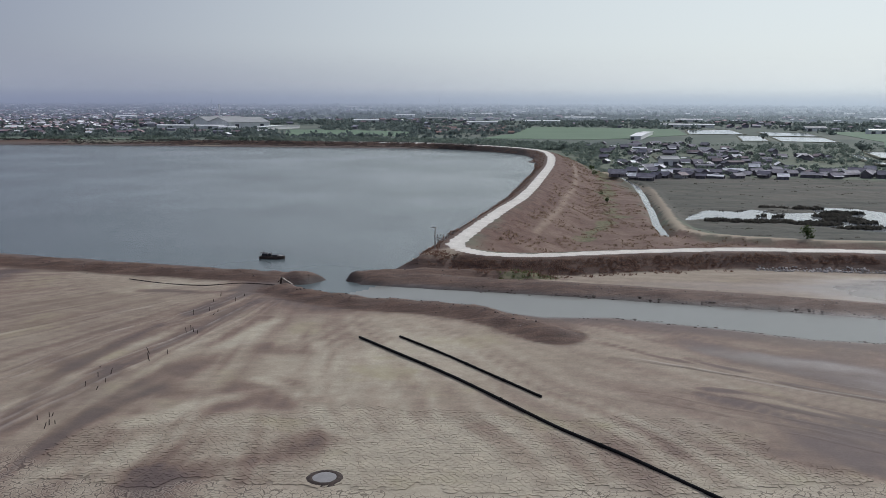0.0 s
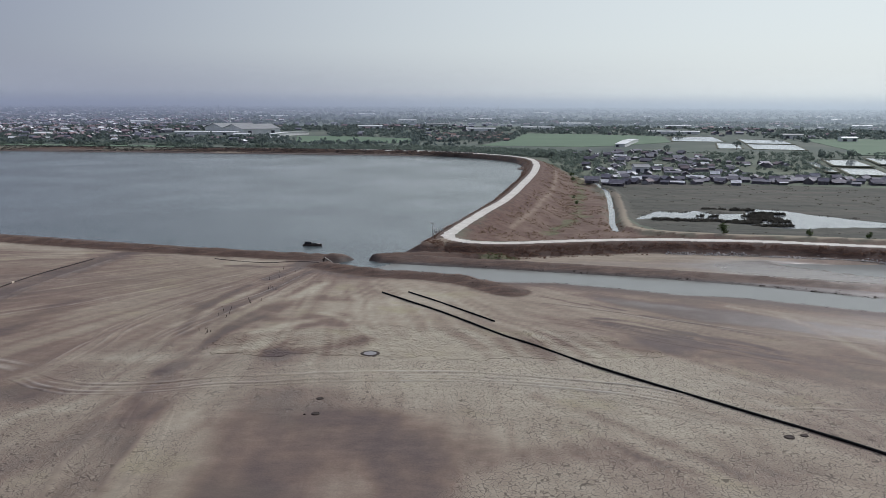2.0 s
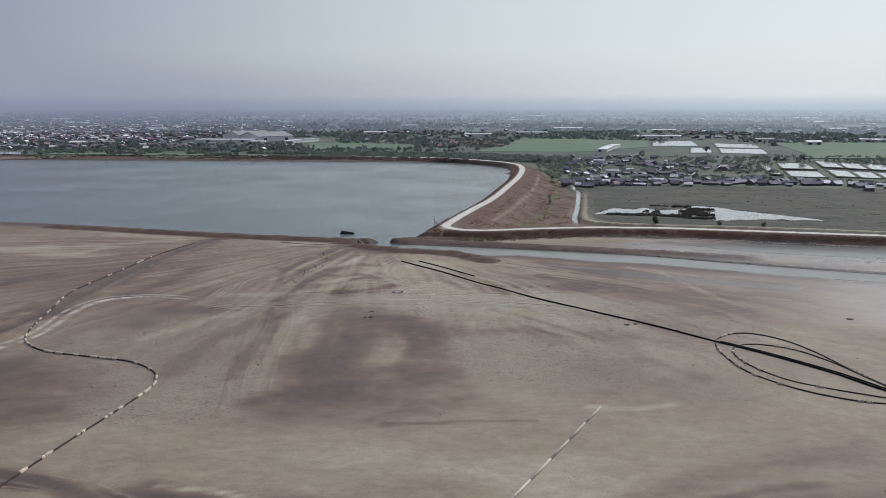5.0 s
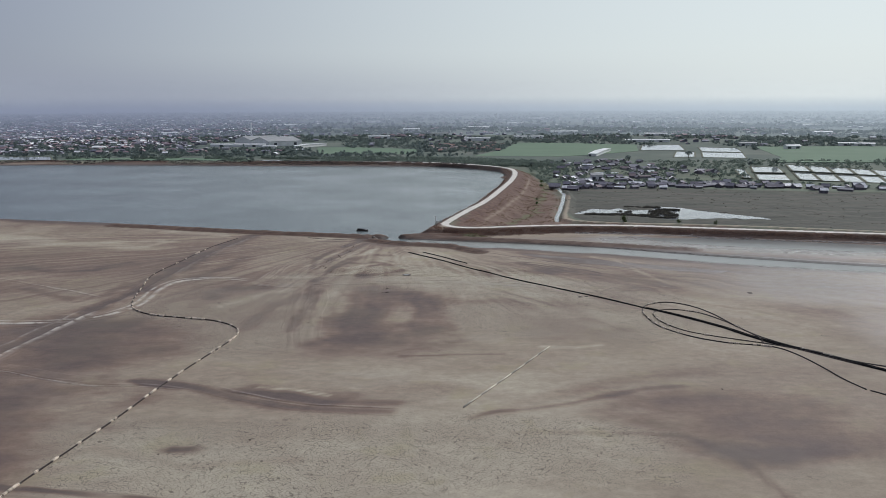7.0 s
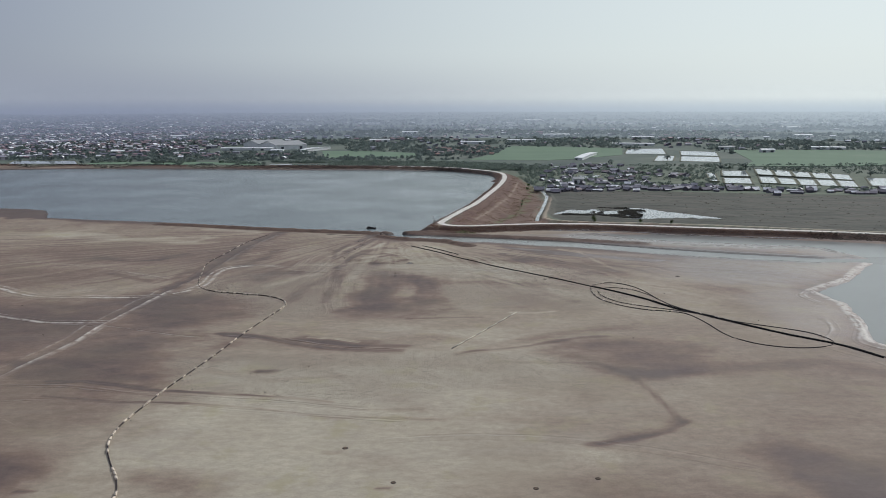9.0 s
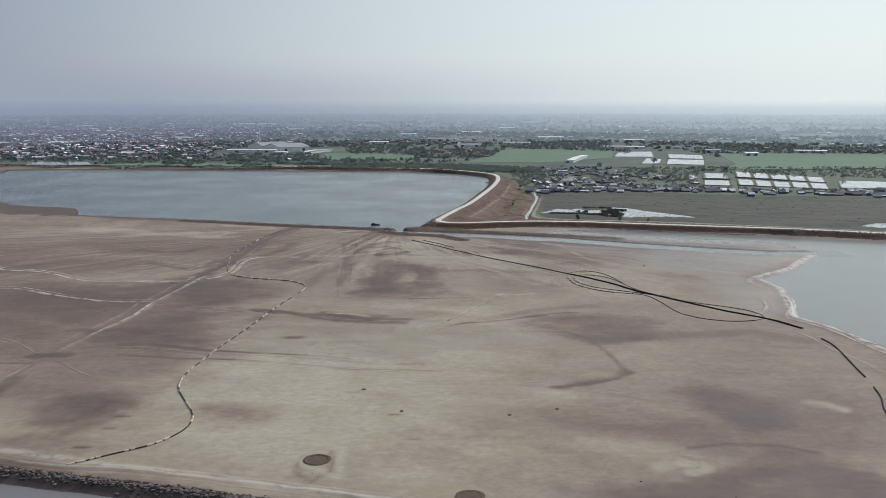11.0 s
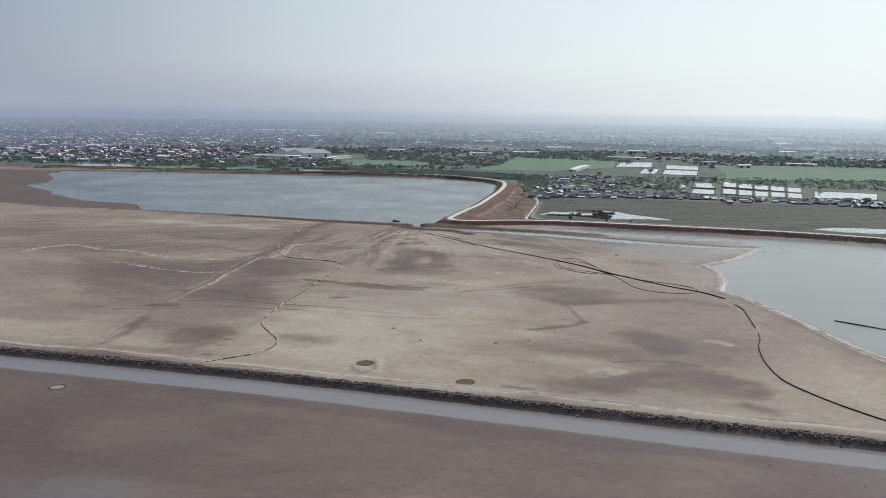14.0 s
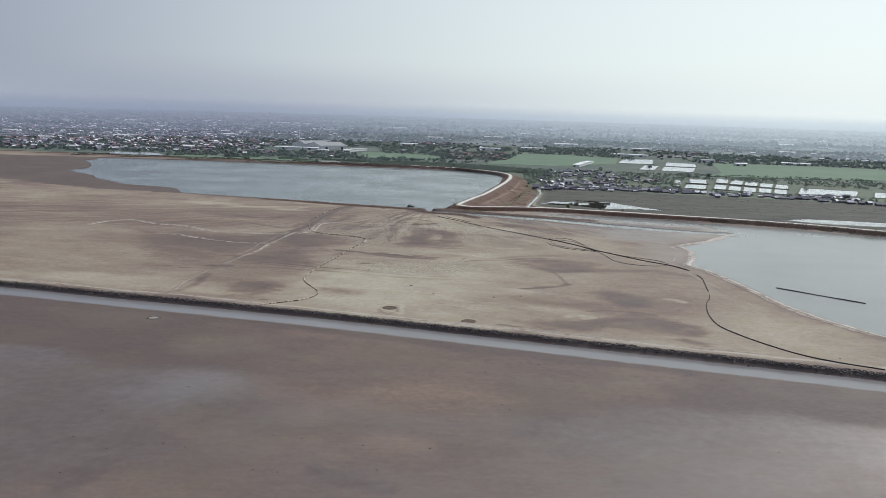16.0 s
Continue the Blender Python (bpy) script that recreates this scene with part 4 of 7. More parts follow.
# ---------------------------------------------------------------- mesh helpers
def solid(name, verts, faces, material, parent=None, label="", smooth=False):
    """One mesh object from arrays of corners and faces."""
    me = bpy.data.meshes.new(name)
    me.from_pydata(verts if isinstance(verts, list) else verts.tolist(), [], faces if isinstance(faces, list) else faces.tolist())
    me.materials.append(material)
    if smooth:
        me.polygons.foreach_set("use_smooth", np.ones(len(me.polygons), bool))
    ob = new(name, me)
    if parent is not None:
        ob.parent = parent
    if label:
        ob["label"] = label
    return ob


def part(name, bm, material, parent=None, label="", smooth=False):
    me = bpy.data.meshes.new(name)
    bm.to_mesh(me)
    bm.free()
    me.materials.append(material)
    if smooth:
        me.polygons.foreach_set("use_smooth", np.ones(len(me.polygons), bool))
    ob = new(name, me)
    if parent is not None:
        ob.parent = parent
    if label:
        ob["label"] = label
    return ob


def box(bm, size, m=Matrix(), bevel=0.0):
    r = bmesh.ops.create_cube(bm, size=1.0, matrix=m @ Matrix.Diagonal((*size, 1)))
    if bevel:
        edges = list({e for v in r["verts"] for e in v.link_edges})
        bmesh.ops.bevel(bm, geom=edges, offset=bevel, segments=1, affect="EDGES")


def rod(bm, a, b, r1, r2=None, sides=8):
    a, b = Vector(a), Vector(b)
    m = Matrix.Translation((a + b) / 2) @ (b - a).to_track_quat("Z", "Y").to_matrix().to_4x4()
    bmesh.ops.create_cone(bm, cap_ends=True, segments=sides, radius1=r1, radius2=r1 if r2 is None else r2, depth=(b - a).length, matrix=m)


def tube(pts, r, sides=8):
    """Corners and faces of a round pipe along pts."""
    pts = [Vector(p) for p in pts]
    verts, faces = [], []
    for i, p in enumerate(pts):
        d = (pts[min(i + 1, len(pts) - 1)] - pts[max(i - 1, 0)]).normalized()
        s = d.cross(Vector((0, 0, 1))).normalized()
        u = s.cross(d)
        for j in range(sides):
            a = 2 * math.pi * j / sides
            verts.append(tuple(p + s * (r * math.cos(a)) + u * (r * math.sin(a))))
        if i:
            for j in range(sides):
                k = (j + 1) % sides
                faces.append(((i - 1) * sides + j, (i - 1) * sides + k, i * sides + k, i * sides + j))
    faces.append(tuple(range(sides))[::-1])
    faces.append(tuple(range((len(pts) - 1) * sides, len(pts) * sides)))
    return verts, faces


def empty(name, m=Matrix(), **tags):
    ob = new(name)
    ob.matrix_world = m
    return tagged(ob, **tags)


def ground_z(pts):
    a = np.array([(p[0], p[1]) for p in pts], float)
    return ground_at(a[:, 0], a[:, 1])[0]


# ---------------------------------------------------------------- ground: one sheet to the horizon
def steps(marks):
    """Grid lines from (from, to, spacing) rows, and widening steps out to the ends."""
    out = []
    for a, b, s in marks:
        out += list(np.linspace(a, b, max(1, int(round((b - a) / s))), endpoint=False))
    out.append(marks[-1][1])
    return out


def widening(start, end, first, grow):
    out, s, v = [], first, start
    sign = 1 if end > start else -1
    while sign * (end - v) > 0:
        s *= grow
        v += sign * s
        out.append(v)
    out[-1] = end
    return out


gx = steps([(-420, -240, 4), (-240, -110, 2), (-110, 160, 0.8), (160, 260, 2), (260, 440, 4)])
gx = widening(-420, -4700, 5, 1.14)[::-1] + gx + widening(440, 4700, 5, 1.14)
gy = steps([(-340, -200, 2.0), (-200, -130, 0.7), (-130, 136, 0.8), (136, 300, 1.5), (300, 480, 2.5), (480, 700, 8)])
gy = widening(-340, -1500, 4, 1.25)[::-1] + gy + widening(700, 4700, 10, 1.12)
GX, GY = np.meshgrid(np.array(gx), np.array(gy))
NX, NY = len(gx), len(gy)
GZ, COVER = ground_at(GX.ravel(), GY.ravel())
idx = np.arange(NX * NY).reshape(NY, NX)
quads = np.stack([idx[:-1, :-1], idx[:-1, 1:], idx[1:, 1:], idx[1:, :-1]], -1).reshape(-1, 4)


def grid_mesh(name, verts, faces):
    me = bpy.data.meshes.new(name)
    me.vertices.add(len(verts))
    me.vertices.foreach_set("co", verts.astype(np.float32).ravel())
    me.loops.add(faces.size)
    me.loops.foreach_set("vertex_index", faces.astype(np.int32).ravel())
    me.polygons.add(len(faces))
    me.polygons.foreach_set("loop_start", (np.arange(len(faces)) * 4).astype(np.int32))
    me.polygons.foreach_set("use_smooth", np.ones(len(faces), bool))
    me.update(calc_edges=True)
    return me


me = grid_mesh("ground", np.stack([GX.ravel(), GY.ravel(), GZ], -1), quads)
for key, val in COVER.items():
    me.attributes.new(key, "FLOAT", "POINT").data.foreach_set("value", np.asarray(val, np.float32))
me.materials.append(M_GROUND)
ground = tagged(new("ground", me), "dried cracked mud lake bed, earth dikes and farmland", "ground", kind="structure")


# ---------------------------------------------------------------- water, lying in the hollows of the ground
TAKEN = np.zeros(len(quads), bool)


def water_sheet(name, outline, level, material, label, margin=4.0):
    x, y = GX.ravel(), GY.ravel()
    near = signed(x, y, outline) < margin
    ok = near[quads].all(1) & (GZ[quads].min(1) < level + 0.05) & ~TAKEN
    TAKEN[ok] = True
    used = np.unique(quads[ok])
    remap = np.zeros(NX * NY, int)
    remap[used] = np.arange(len(used))
    m = grid_mesh(name, np.stack([x[used], y[used], np.full(len(used), level)], -1), remap[quads[ok]])
    m.materials.append(material)
    return tagged(new(name, m), label, "water", kind="structure")


def widened(line, w):
    """An outline w metres to both sides of a line."""
    pts = [Vector(p) for p in line]
    left, right = [], []
    for i, p in enumerate(pts):
        d = (pts[min(i + 1, len(pts) - 1)] - pts[max(i - 1, 0)]).normalized()
        s = Vector((-d.y, d.x)) * w
        left.append(tuple(p + s))
        right.append(tuple(p - s))
    return left + right[::-1]


water_sheet("lake_water", LAKE, LEVEL, M_LAKE, "calm grey-green lake water behind the dike")
water_sheet("channel_water", CHANNEL, LEVEL, M_CHANNEL, "narrow silty channel water crossing the bed")
water_sheet("shallow_water", EAST, LEVEL, M_EAST, "shallow pale silty water beside the dike")
water_sheet("canal_water", widened(CANAL, 6.0), LEVEL, M_CANAL, "straight grey canal water along the berm")
water_sheet("ditch_water", widened(DITCH, 1.6), -3.95, M_POND, "narrow bright ditch water beside the bund", 1.0)
water_sheet("marsh_water", POND, LOW, M_POND, "still marsh pond water among reeds")
water_sheet("marsh_water_far", POND_E, LOW - 0.004, M_POND, "still marsh pond water among reeds")

# glowing part-clear sheets that paint haze over the far land, brighter sunward
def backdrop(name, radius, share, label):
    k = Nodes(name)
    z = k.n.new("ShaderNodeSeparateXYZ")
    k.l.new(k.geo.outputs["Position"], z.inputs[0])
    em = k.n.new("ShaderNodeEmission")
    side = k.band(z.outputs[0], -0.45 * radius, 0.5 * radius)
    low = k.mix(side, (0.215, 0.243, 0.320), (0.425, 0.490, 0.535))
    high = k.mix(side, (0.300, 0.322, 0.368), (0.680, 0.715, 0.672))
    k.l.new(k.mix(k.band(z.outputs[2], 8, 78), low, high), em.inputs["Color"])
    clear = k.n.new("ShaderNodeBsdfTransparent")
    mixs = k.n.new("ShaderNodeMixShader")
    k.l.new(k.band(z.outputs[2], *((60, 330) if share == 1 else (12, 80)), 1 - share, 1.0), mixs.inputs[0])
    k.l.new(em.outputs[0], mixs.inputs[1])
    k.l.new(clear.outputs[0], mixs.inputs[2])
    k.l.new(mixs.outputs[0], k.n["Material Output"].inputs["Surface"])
    verts, faces = [], []
    for i in range(49):
        a = radians(-60 + 120 * i / 48)
        for h in (-30, 20, 120, 400):
            verts.append((radius * math.sin(a), radius * math.cos(a) - 50, h))
        if i:
            for j in range(3):
                b = (i - 1) * 4 + j
                faces.append((b, b + 4, b + 5, b + 1))
    ob = tagged(solid("backdrop", verts, faces, k.mat), label, "haze", kind="structure")
    ob.visible_shadow = False


backdrop("horizon_haze", 4450, 1.0, "pale grey glowing backdrop painted as haze over the far plain")
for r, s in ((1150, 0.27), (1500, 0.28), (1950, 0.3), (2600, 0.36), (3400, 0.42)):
    backdrop("thin_haze", r, s, "thin glowing blue-grey sheet painted as haze over the plain")


# ---------------------------------------------------------------- scatter helpers
rng = np.random.default_rng(7)


def scatter(n, x0, x1, y0, y1):
    return rng.uniform(x0, x1, n), rng.uniform(y0, y1, n)


def tufts(x, y, z, height, spread, blades):
    """Corners and faces of clumps of upright blades; height and spread per clump."""
    n = len(x)
    a = rng.uniform(0, 2 * np.pi, (n, blades))
    r = np.sqrt(rng.uniform(0, 1, (n, blades))) * spread[:, None]
    h = height[:, None] * rng.uniform(0.55, 1.15, (n, blades))
    w = spread[:, None] * rng.uniform(0.16, 0.34, (n, blades))
    bx, by = x[:, None] + r * np.cos(a), y[:, None] + r * np.sin(a)
    t = rng.uniform(0, 2 * np.pi, (n, blades))
    lean = h * rng.uniform(0.1, 0.45, (n, blades))
    zb = np.broadcast_to((z - 0.06)[:, None], (n, blades))
    v = np.stack([np.stack([bx - w * np.cos(t), by - w * np.sin(t), zb], -1),
                  np.stack([bx + w * np.cos(t), by + w * np.sin(t), zb], -1),
                  np.stack([bx + 0.7 * w * np.cos(t) + lean * 0.6 * np.cos(a), by + 0.7 * w * np.sin(t) + lean * 0.6 * np.sin(a), zb + h * 0.7], -1),
                  np.stack([bx + lean * np.cos(a), by + lean * np.sin(a), zb + h], -1)], 2)
    return v.reshape(-1, 3), np.arange(n * blades * 4).reshape(-1, 4)


def crowns(x, y, z, radius, height, leaves, leaf):
    """Leaf clumps that fill lumpy crowns; z is the crown's foot."""
    n = len(x)
    lump = rng.normal(0, 0.45, (n, 5, 3))
    pick = rng.integers(0, 5, (n, leaves))
    c = np.take_along_axis(lump, pick[..., None].repeat(3, -1), 1) + rng.normal(0, 0.30, (n, leaves, 3))
    c = c / np.maximum(1, np.linalg.norm(c, axis=-1, keepdims=True))
    c[..., 0] = c[..., 0] * radius[:, None] + x[:, None]
    c[..., 1] = c[..., 1] * radius[:, None] + y[:, None]
    c[..., 2] = (c[..., 2] * 0.5 + 0.5) * height[:, None] + z[:, None]
    u = rng.normal(0, 1, (n, leaves, 3))
    u /= np.linalg.norm(u, axis=-1, keepdims=True)
    w = np.cross(u, rng.normal(0, 1, (n, leaves, 3)))
    w /= np.linalg.norm(w, axis=-1, keepdims=True)
    s = (leaf * rng.uniform(0.6, 1.3, (n, leaves)) * radius[:, None])[..., None]
    v = np.stack([c - u * s, c - w * s * 0.6, c + u * s, c + w * s * 0.6], 2)
    return v.reshape(-1, 3), np.arange(n * leaves * 4).reshape(-1, 4)


def stuff(name, vf, material, label, category):
    v, f = vf
    me = grid_mesh(name, v, f)
    me.polygons.foreach_set("use_smooth", np.zeros(len(f), bool))
    me.materials.append(material)
    return tagged(new(name, me), label, category, kind="stuff")


def stone_mesh(name, seed, material, squash=0.7):
    r = random.Random(seed)
    bm = bmesh.new()
    bmesh.ops.create_icosphere(bm, subdivisions=1, radius=0.5)
    for v in bm.verts:
        v.co *= r.uniform(0.75, 1.2)
        v.co.z *= squash
    me = bpy.data.meshes.new(name)
    bm.to_mesh(me)
    bm.free()
    me.materials.append(material)
    return me


def stones(name, base, pts, sizes, parent):
    """Loose stones as objects of their own on a few shared meshes."""
    for i, ((x, y, z), s) in enumerate(zip(pts, sizes)):
        ob = new(name, base[i % len(base)])
        ob.parent = parent
        ob.matrix_world = Matrix.LocRotScale((x, y, z), Euler((random.uniform(-0.4, 0.4), random.uniform(-0.4, 0.4), random.uniform(0, 6.3))), (s, s * random.uniform(0.7, 1.1), s * random.uniform(0.7, 1.0)))


def joined_stones(pts, sizes, base):
    """The same stones in one mesh."""
    vs, fs, off = [], [], 0
    src = []
    for b in base:
        co = np.array([v.co[:] for v in b.vertices])
        src.append((co, np.array([p.vertices[:] for p in b.polygons])))
    for i, (p, s) in enumerate(zip(pts, sizes)):
        co, fa = src[i % len(src)]
        a = random.uniform(0, 6.3)
        r = np.array([[math.cos(a), -math.sin(a), 0], [math.sin(a), math.cos(a), 0], [0, 0, 1]])
        vs.append(co @ r.T * s * np.array([1, random.uniform(0.7, 1.1), random.uniform(0.7, 1)]) + np.array(p))
        fs.append(fa + off)
        off += len(co)
    return np.concatenate(vs), np.concatenate(fs)


# ---------------------------------------------------------------- pipes, hoses and floats on the bed
def on_ground(line, step_m, lift):
    pts = spline(line, step_m)
    z = ground_z(pts)
    z = np.convolve(np.pad(z, 8, mode="edge"), np.ones(17) / 17, "valid")
    return [Vector((p.x, p.y, h + lift)) for p, h in zip(pts, z)]


def float_collar(length, radius):
    """A foam float that grips the hose: rounded drum with a dished rim."""
    bm = bmesh.new()
    prof = [(-0.5, 0.55), (-0.47, 0.88), (-0.40, 1.0), (0.40, 1.0), (0.47, 0.88), (0.5, 0.55)]
    rings = []
    for px, pr in prof:
        rings.append([bm.verts.new((px * length, pr * radius * math.cos(2 * math.pi * j / 10), pr * radius * math.sin(2 * math.pi * j / 10))) for j in range(10)])
    for a, b in zip(rings, rings[1:]):
        for j in range(10):
            bm.faces.new((a[j], a[(j + 1) % 10], b[(j + 1) % 10], b[j]))
    bm.faces.new(rings[0])
    bm.faces.new(rings[-1][::-1])
    me = bpy.data.meshes.new("float")
    bm.to_mesh(me)
    bm.free()
    me.materials.append(M_FLOAT)
    return me


FLOAT_LONG, FLOAT_SHORT = float_collar(1.25, 0.22), float_collar(0.75, 0.21)


sv, sf = tube([(-0.018, 0, 0), (0.018, 0, 0)], 0.226, 10)
STRAP = bpy.data.meshes.new("strap")
STRAP.from_pydata(sv, [], sf)
STRAP.materials.append(M_HOSE)


def pipe_run(name, line, radius, material, label, category, lift=0.9, joints=0.0, floats=()):
    """A pipe lying on the ground; joints: spacing of its couplings; floats: (from, to, spacing) along it in metres."""
    pts = on_ground(line, 0.9, radius * lift)
    root = empty(name, Matrix.Translation((pts[0].x, pts[0].y, 0)), label=label, category=category)
    inv = Matrix.Translation((-pts[0].x, -pts[0].y, 0))
    solid("tube", *tube([inv @ p for p in pts], radius, 10), material, root, smooth=True)
    run = [0.0]
    for a, b in zip(pts, pts[1:]):
        run.append(run[-1] + (b - a).length)

    def at(s):
        i = min(max(np.searchsorted(run, s) - 1, 0), len(pts) - 2)
        t = (s - run[i]) / max(1e-6, run[i + 1] - run[i])
        return pts[i].lerp(pts[i + 1], t), (pts[i + 1] - pts[i]).normalized()

    if joints:
        ring_v, ring_f = tube([(-0.13, 0, 0), (0.13, 0, 0)], radius * 1.28, 10)
        me = bpy.data.meshes.new("coupling")
        me.from_pydata(ring_v, [], ring_f)
        me.materials.append(M_BAND if material is not M_PIPE else M_PIPE)
        s = joints
        while s < run[-1] - 1:
            p, d = at(s)
            c = new("coupling", me)
            c.parent = root
            c.matrix_local = inv @ (Matrix.Translation(p) @ d.to_track_quat("X", "Z").to_matrix().to_4x4())
            s += joints
    for a, b, gap in floats:
        s = a
        while s < min(b, run[-1] - 0.8):
            long_one = random.random() < 0.4
            p, d = at(s)
            f = new("float", FLOAT_LONG if long_one else FLOAT_SHORT)
            f.parent = root
            f.matrix_local = inv @ (Matrix.Translation(p + Vector((0, 0, 0.05))) @ d.to_track_quat("X", "Z").to_matrix().to_4x4() @ pose(0, 0, 0, random.uniform(0, 90)))
            for end in (-0.28, 0.28):
                t = new("strap", STRAP)
                t.parent = f
                t.matrix_local = Matrix.Translation((end * (1.25 if long_one else 0.72), 0, 0))
            s += (1.65 if long_one else 1.05) if random.random() < 0.45 else gap * random.uniform(0.6, 1.5)
    return root


MAIN = [(-9.6, 87), (-5, 81), (0.3, 74), (5, 67), (9, 61), (13, 56), (18, 49), (24, 42), (32, 33), (40, 24), (47, 14.4), (53, 7), (59, -2), (62.5, -9), (66, -15), (71, -20.5), (76, -28), (83, -37), (92, -47), (97, -57)]
pipe_run("dredge_pipe", MAIN, 0.14, M_PIPE, "long black plastic dredge pipe lying across dried mud", "pipe", joints=12)
TWIN = [(x + 0.75, y + 0.35) for x, y in MAIN[10:]]
pipe_run("dredge_pipe", TWIN, 0.10, M_PIPE, "second black plastic pipe beside the long dredge pipe", "pipe", joints=12)
pipe_run("dredge_pipe", [(-5.2, 87.5), (-1.0, 81.9), (3.3, 75.6), (8.2, 68.4)], 0.12, M_PIPE, "short black plastic pipe lying on dried mud", "pipe", joints=6)
LOOP_A = [(70.4, -41), (69.2, -35.8), (68.6, -30), (67.4, -22.6), (65.4, -17.4), (62, -15.4), (56.9, -13.8), (51, -9.2), (46.8, -2), (45.8, 6), (46.2, 12), (47.8, 16.4), (52, 19.8), (55.8, 19), (58.9, 15),
          (61, 8.5), (62.5, -1), (64.3, -8.5), (67, -14), (71, -19.5), (76, -26), (84.8, -32.2), (89.9, -36.6), (92, -42), (91.3, -46), (87.3, -48.6), (80.8, -49), (74.6, -46.2), (70.8, -41.6)]
pipe_run("hose_coil", LOOP_A, 0.10, M_HOSE, "dark dredge hose looped on mud with cream floats", "hose", floats=[(26, 34, 3), (44, 62, 3.2), (70, 74, 3), (100, 104, 4), (118, 124, 4), (150, 153, 3)])
LOOP_B = [(80, -33), (74, -25.5), (68.5, -18), (64.6, -14.6), (60.5, -12), (55, -8.6), (51, -5), (48.3, 1), (47.6, 7), (49, 11.4), (53, 13), (58, 10), (61, 4), (63, -4), (64.2, -10), (63.4, -15.8)]
pipe_run("hose_coil", LOOP_B, 0.09, M_HOSE, "smaller dark hose loop inside the coil", "hose", floats=[(36, 39, 3), (46, 58, 3.4), (66, 69, 3)])
FLOATED = [(-57.4, -141), (-52.2, -136.8), (-46, -132), (-43, -126.5), (-42.6, -121), (-44.6, -115), (-47.6, -109.5), (-50.4, -103.5), (-51.6, -98), (-51.8, -92), (-51, -84), (-50, -74.7), (-48.5, -65),
           (-46.8, -54), (-45, -40), (-43.2, -28), (-41.2, -17), (-40, -9.5), (-40.4, -5), (-42.4, -0.8), (-47.5, 3.8), (-55, 6.4), (-63, 9.2), (-68.8, 14.4), (-72, 22), (-75, 36), (-77.8, 53), (-76.4, 73), (-74.4, 97), (-70, 116)]
pipe_run("floating_hose", FLOATED, 0.11, M_HOSE, "winding dark hose with cream foam floats on mud", "hose", floats=[(1, 20, 3.2), (26, 40, 6), (44, 141, 3.9), (141, 178, 3.4), (180, 215, 3.8), (222, 262, 6)])
pipe_run("rubber_hose", [(98.2, -66), (98.5, -72), (97.1, -81), (95.4, -90), (94.4, -96)], 0.17, M_HOSE, "short dark hose lying near the water", "hose")
pipe_run("rubber_hose", [(93, -102.5), (91.2, -109), (88.5, -115.5), (86.2, -123.8), (84.2, -134), (83.6, -146), (86.2, -155.5), (90.5, -164.8), (97, -175), (104, -181), (114, -186.5)], 0.16, M_HOSE, "long dark hose curving down to the berm", "hose", joints=9)
pipe_run("rubber_hose", [(-46, 117.4), (-40, 114.5), (-34, 113.2), (-29, 114.6), (-23.5, 113)], 0.055, M_HOSE, "thin dark hose leading to the sluice board", "hose")
boom = [Vector((123 + 23 * t, -84 - 22 * t, LEVEL + 0.06 + 0.05 * math.sin(9 * t))) for t in [i / 24 for i in range(25)]]
root = empty("floating_boom", Matrix.Translation(boom[0]), label="dark half-sunk pipe floating in shallow water", category="pipe")
solid("tube", *tube([p - boom[0] for p in boom], 0.24, 10), M_HOSE, root, smooth=True)

# pale pole of bamboo lengths on the mud
pole = empty("bamboo_pole", Matrix.Translation((5, -49, z_at(5, -49))), label="long pale jointed bamboo pole lying on mud", category="pole")
pz = [h + 0.12 for h in ground_z([(5 + 17 * t, -49 + 32.5 * t) for t in [i / 6 for i in range(7)]])]
for i in range(6):
    a, b = [Vector((17 * t / 6, 32.5 * t / 6, pz[t] - pole.location.z)) for t in (i, i + 1)]
    bm = bmesh.new()
    rod(bm, a, a.lerp(b, 1.01), 0.16, 0.14, 9)
    part("length", bm, M_BAMBOO, pole, smooth=True)


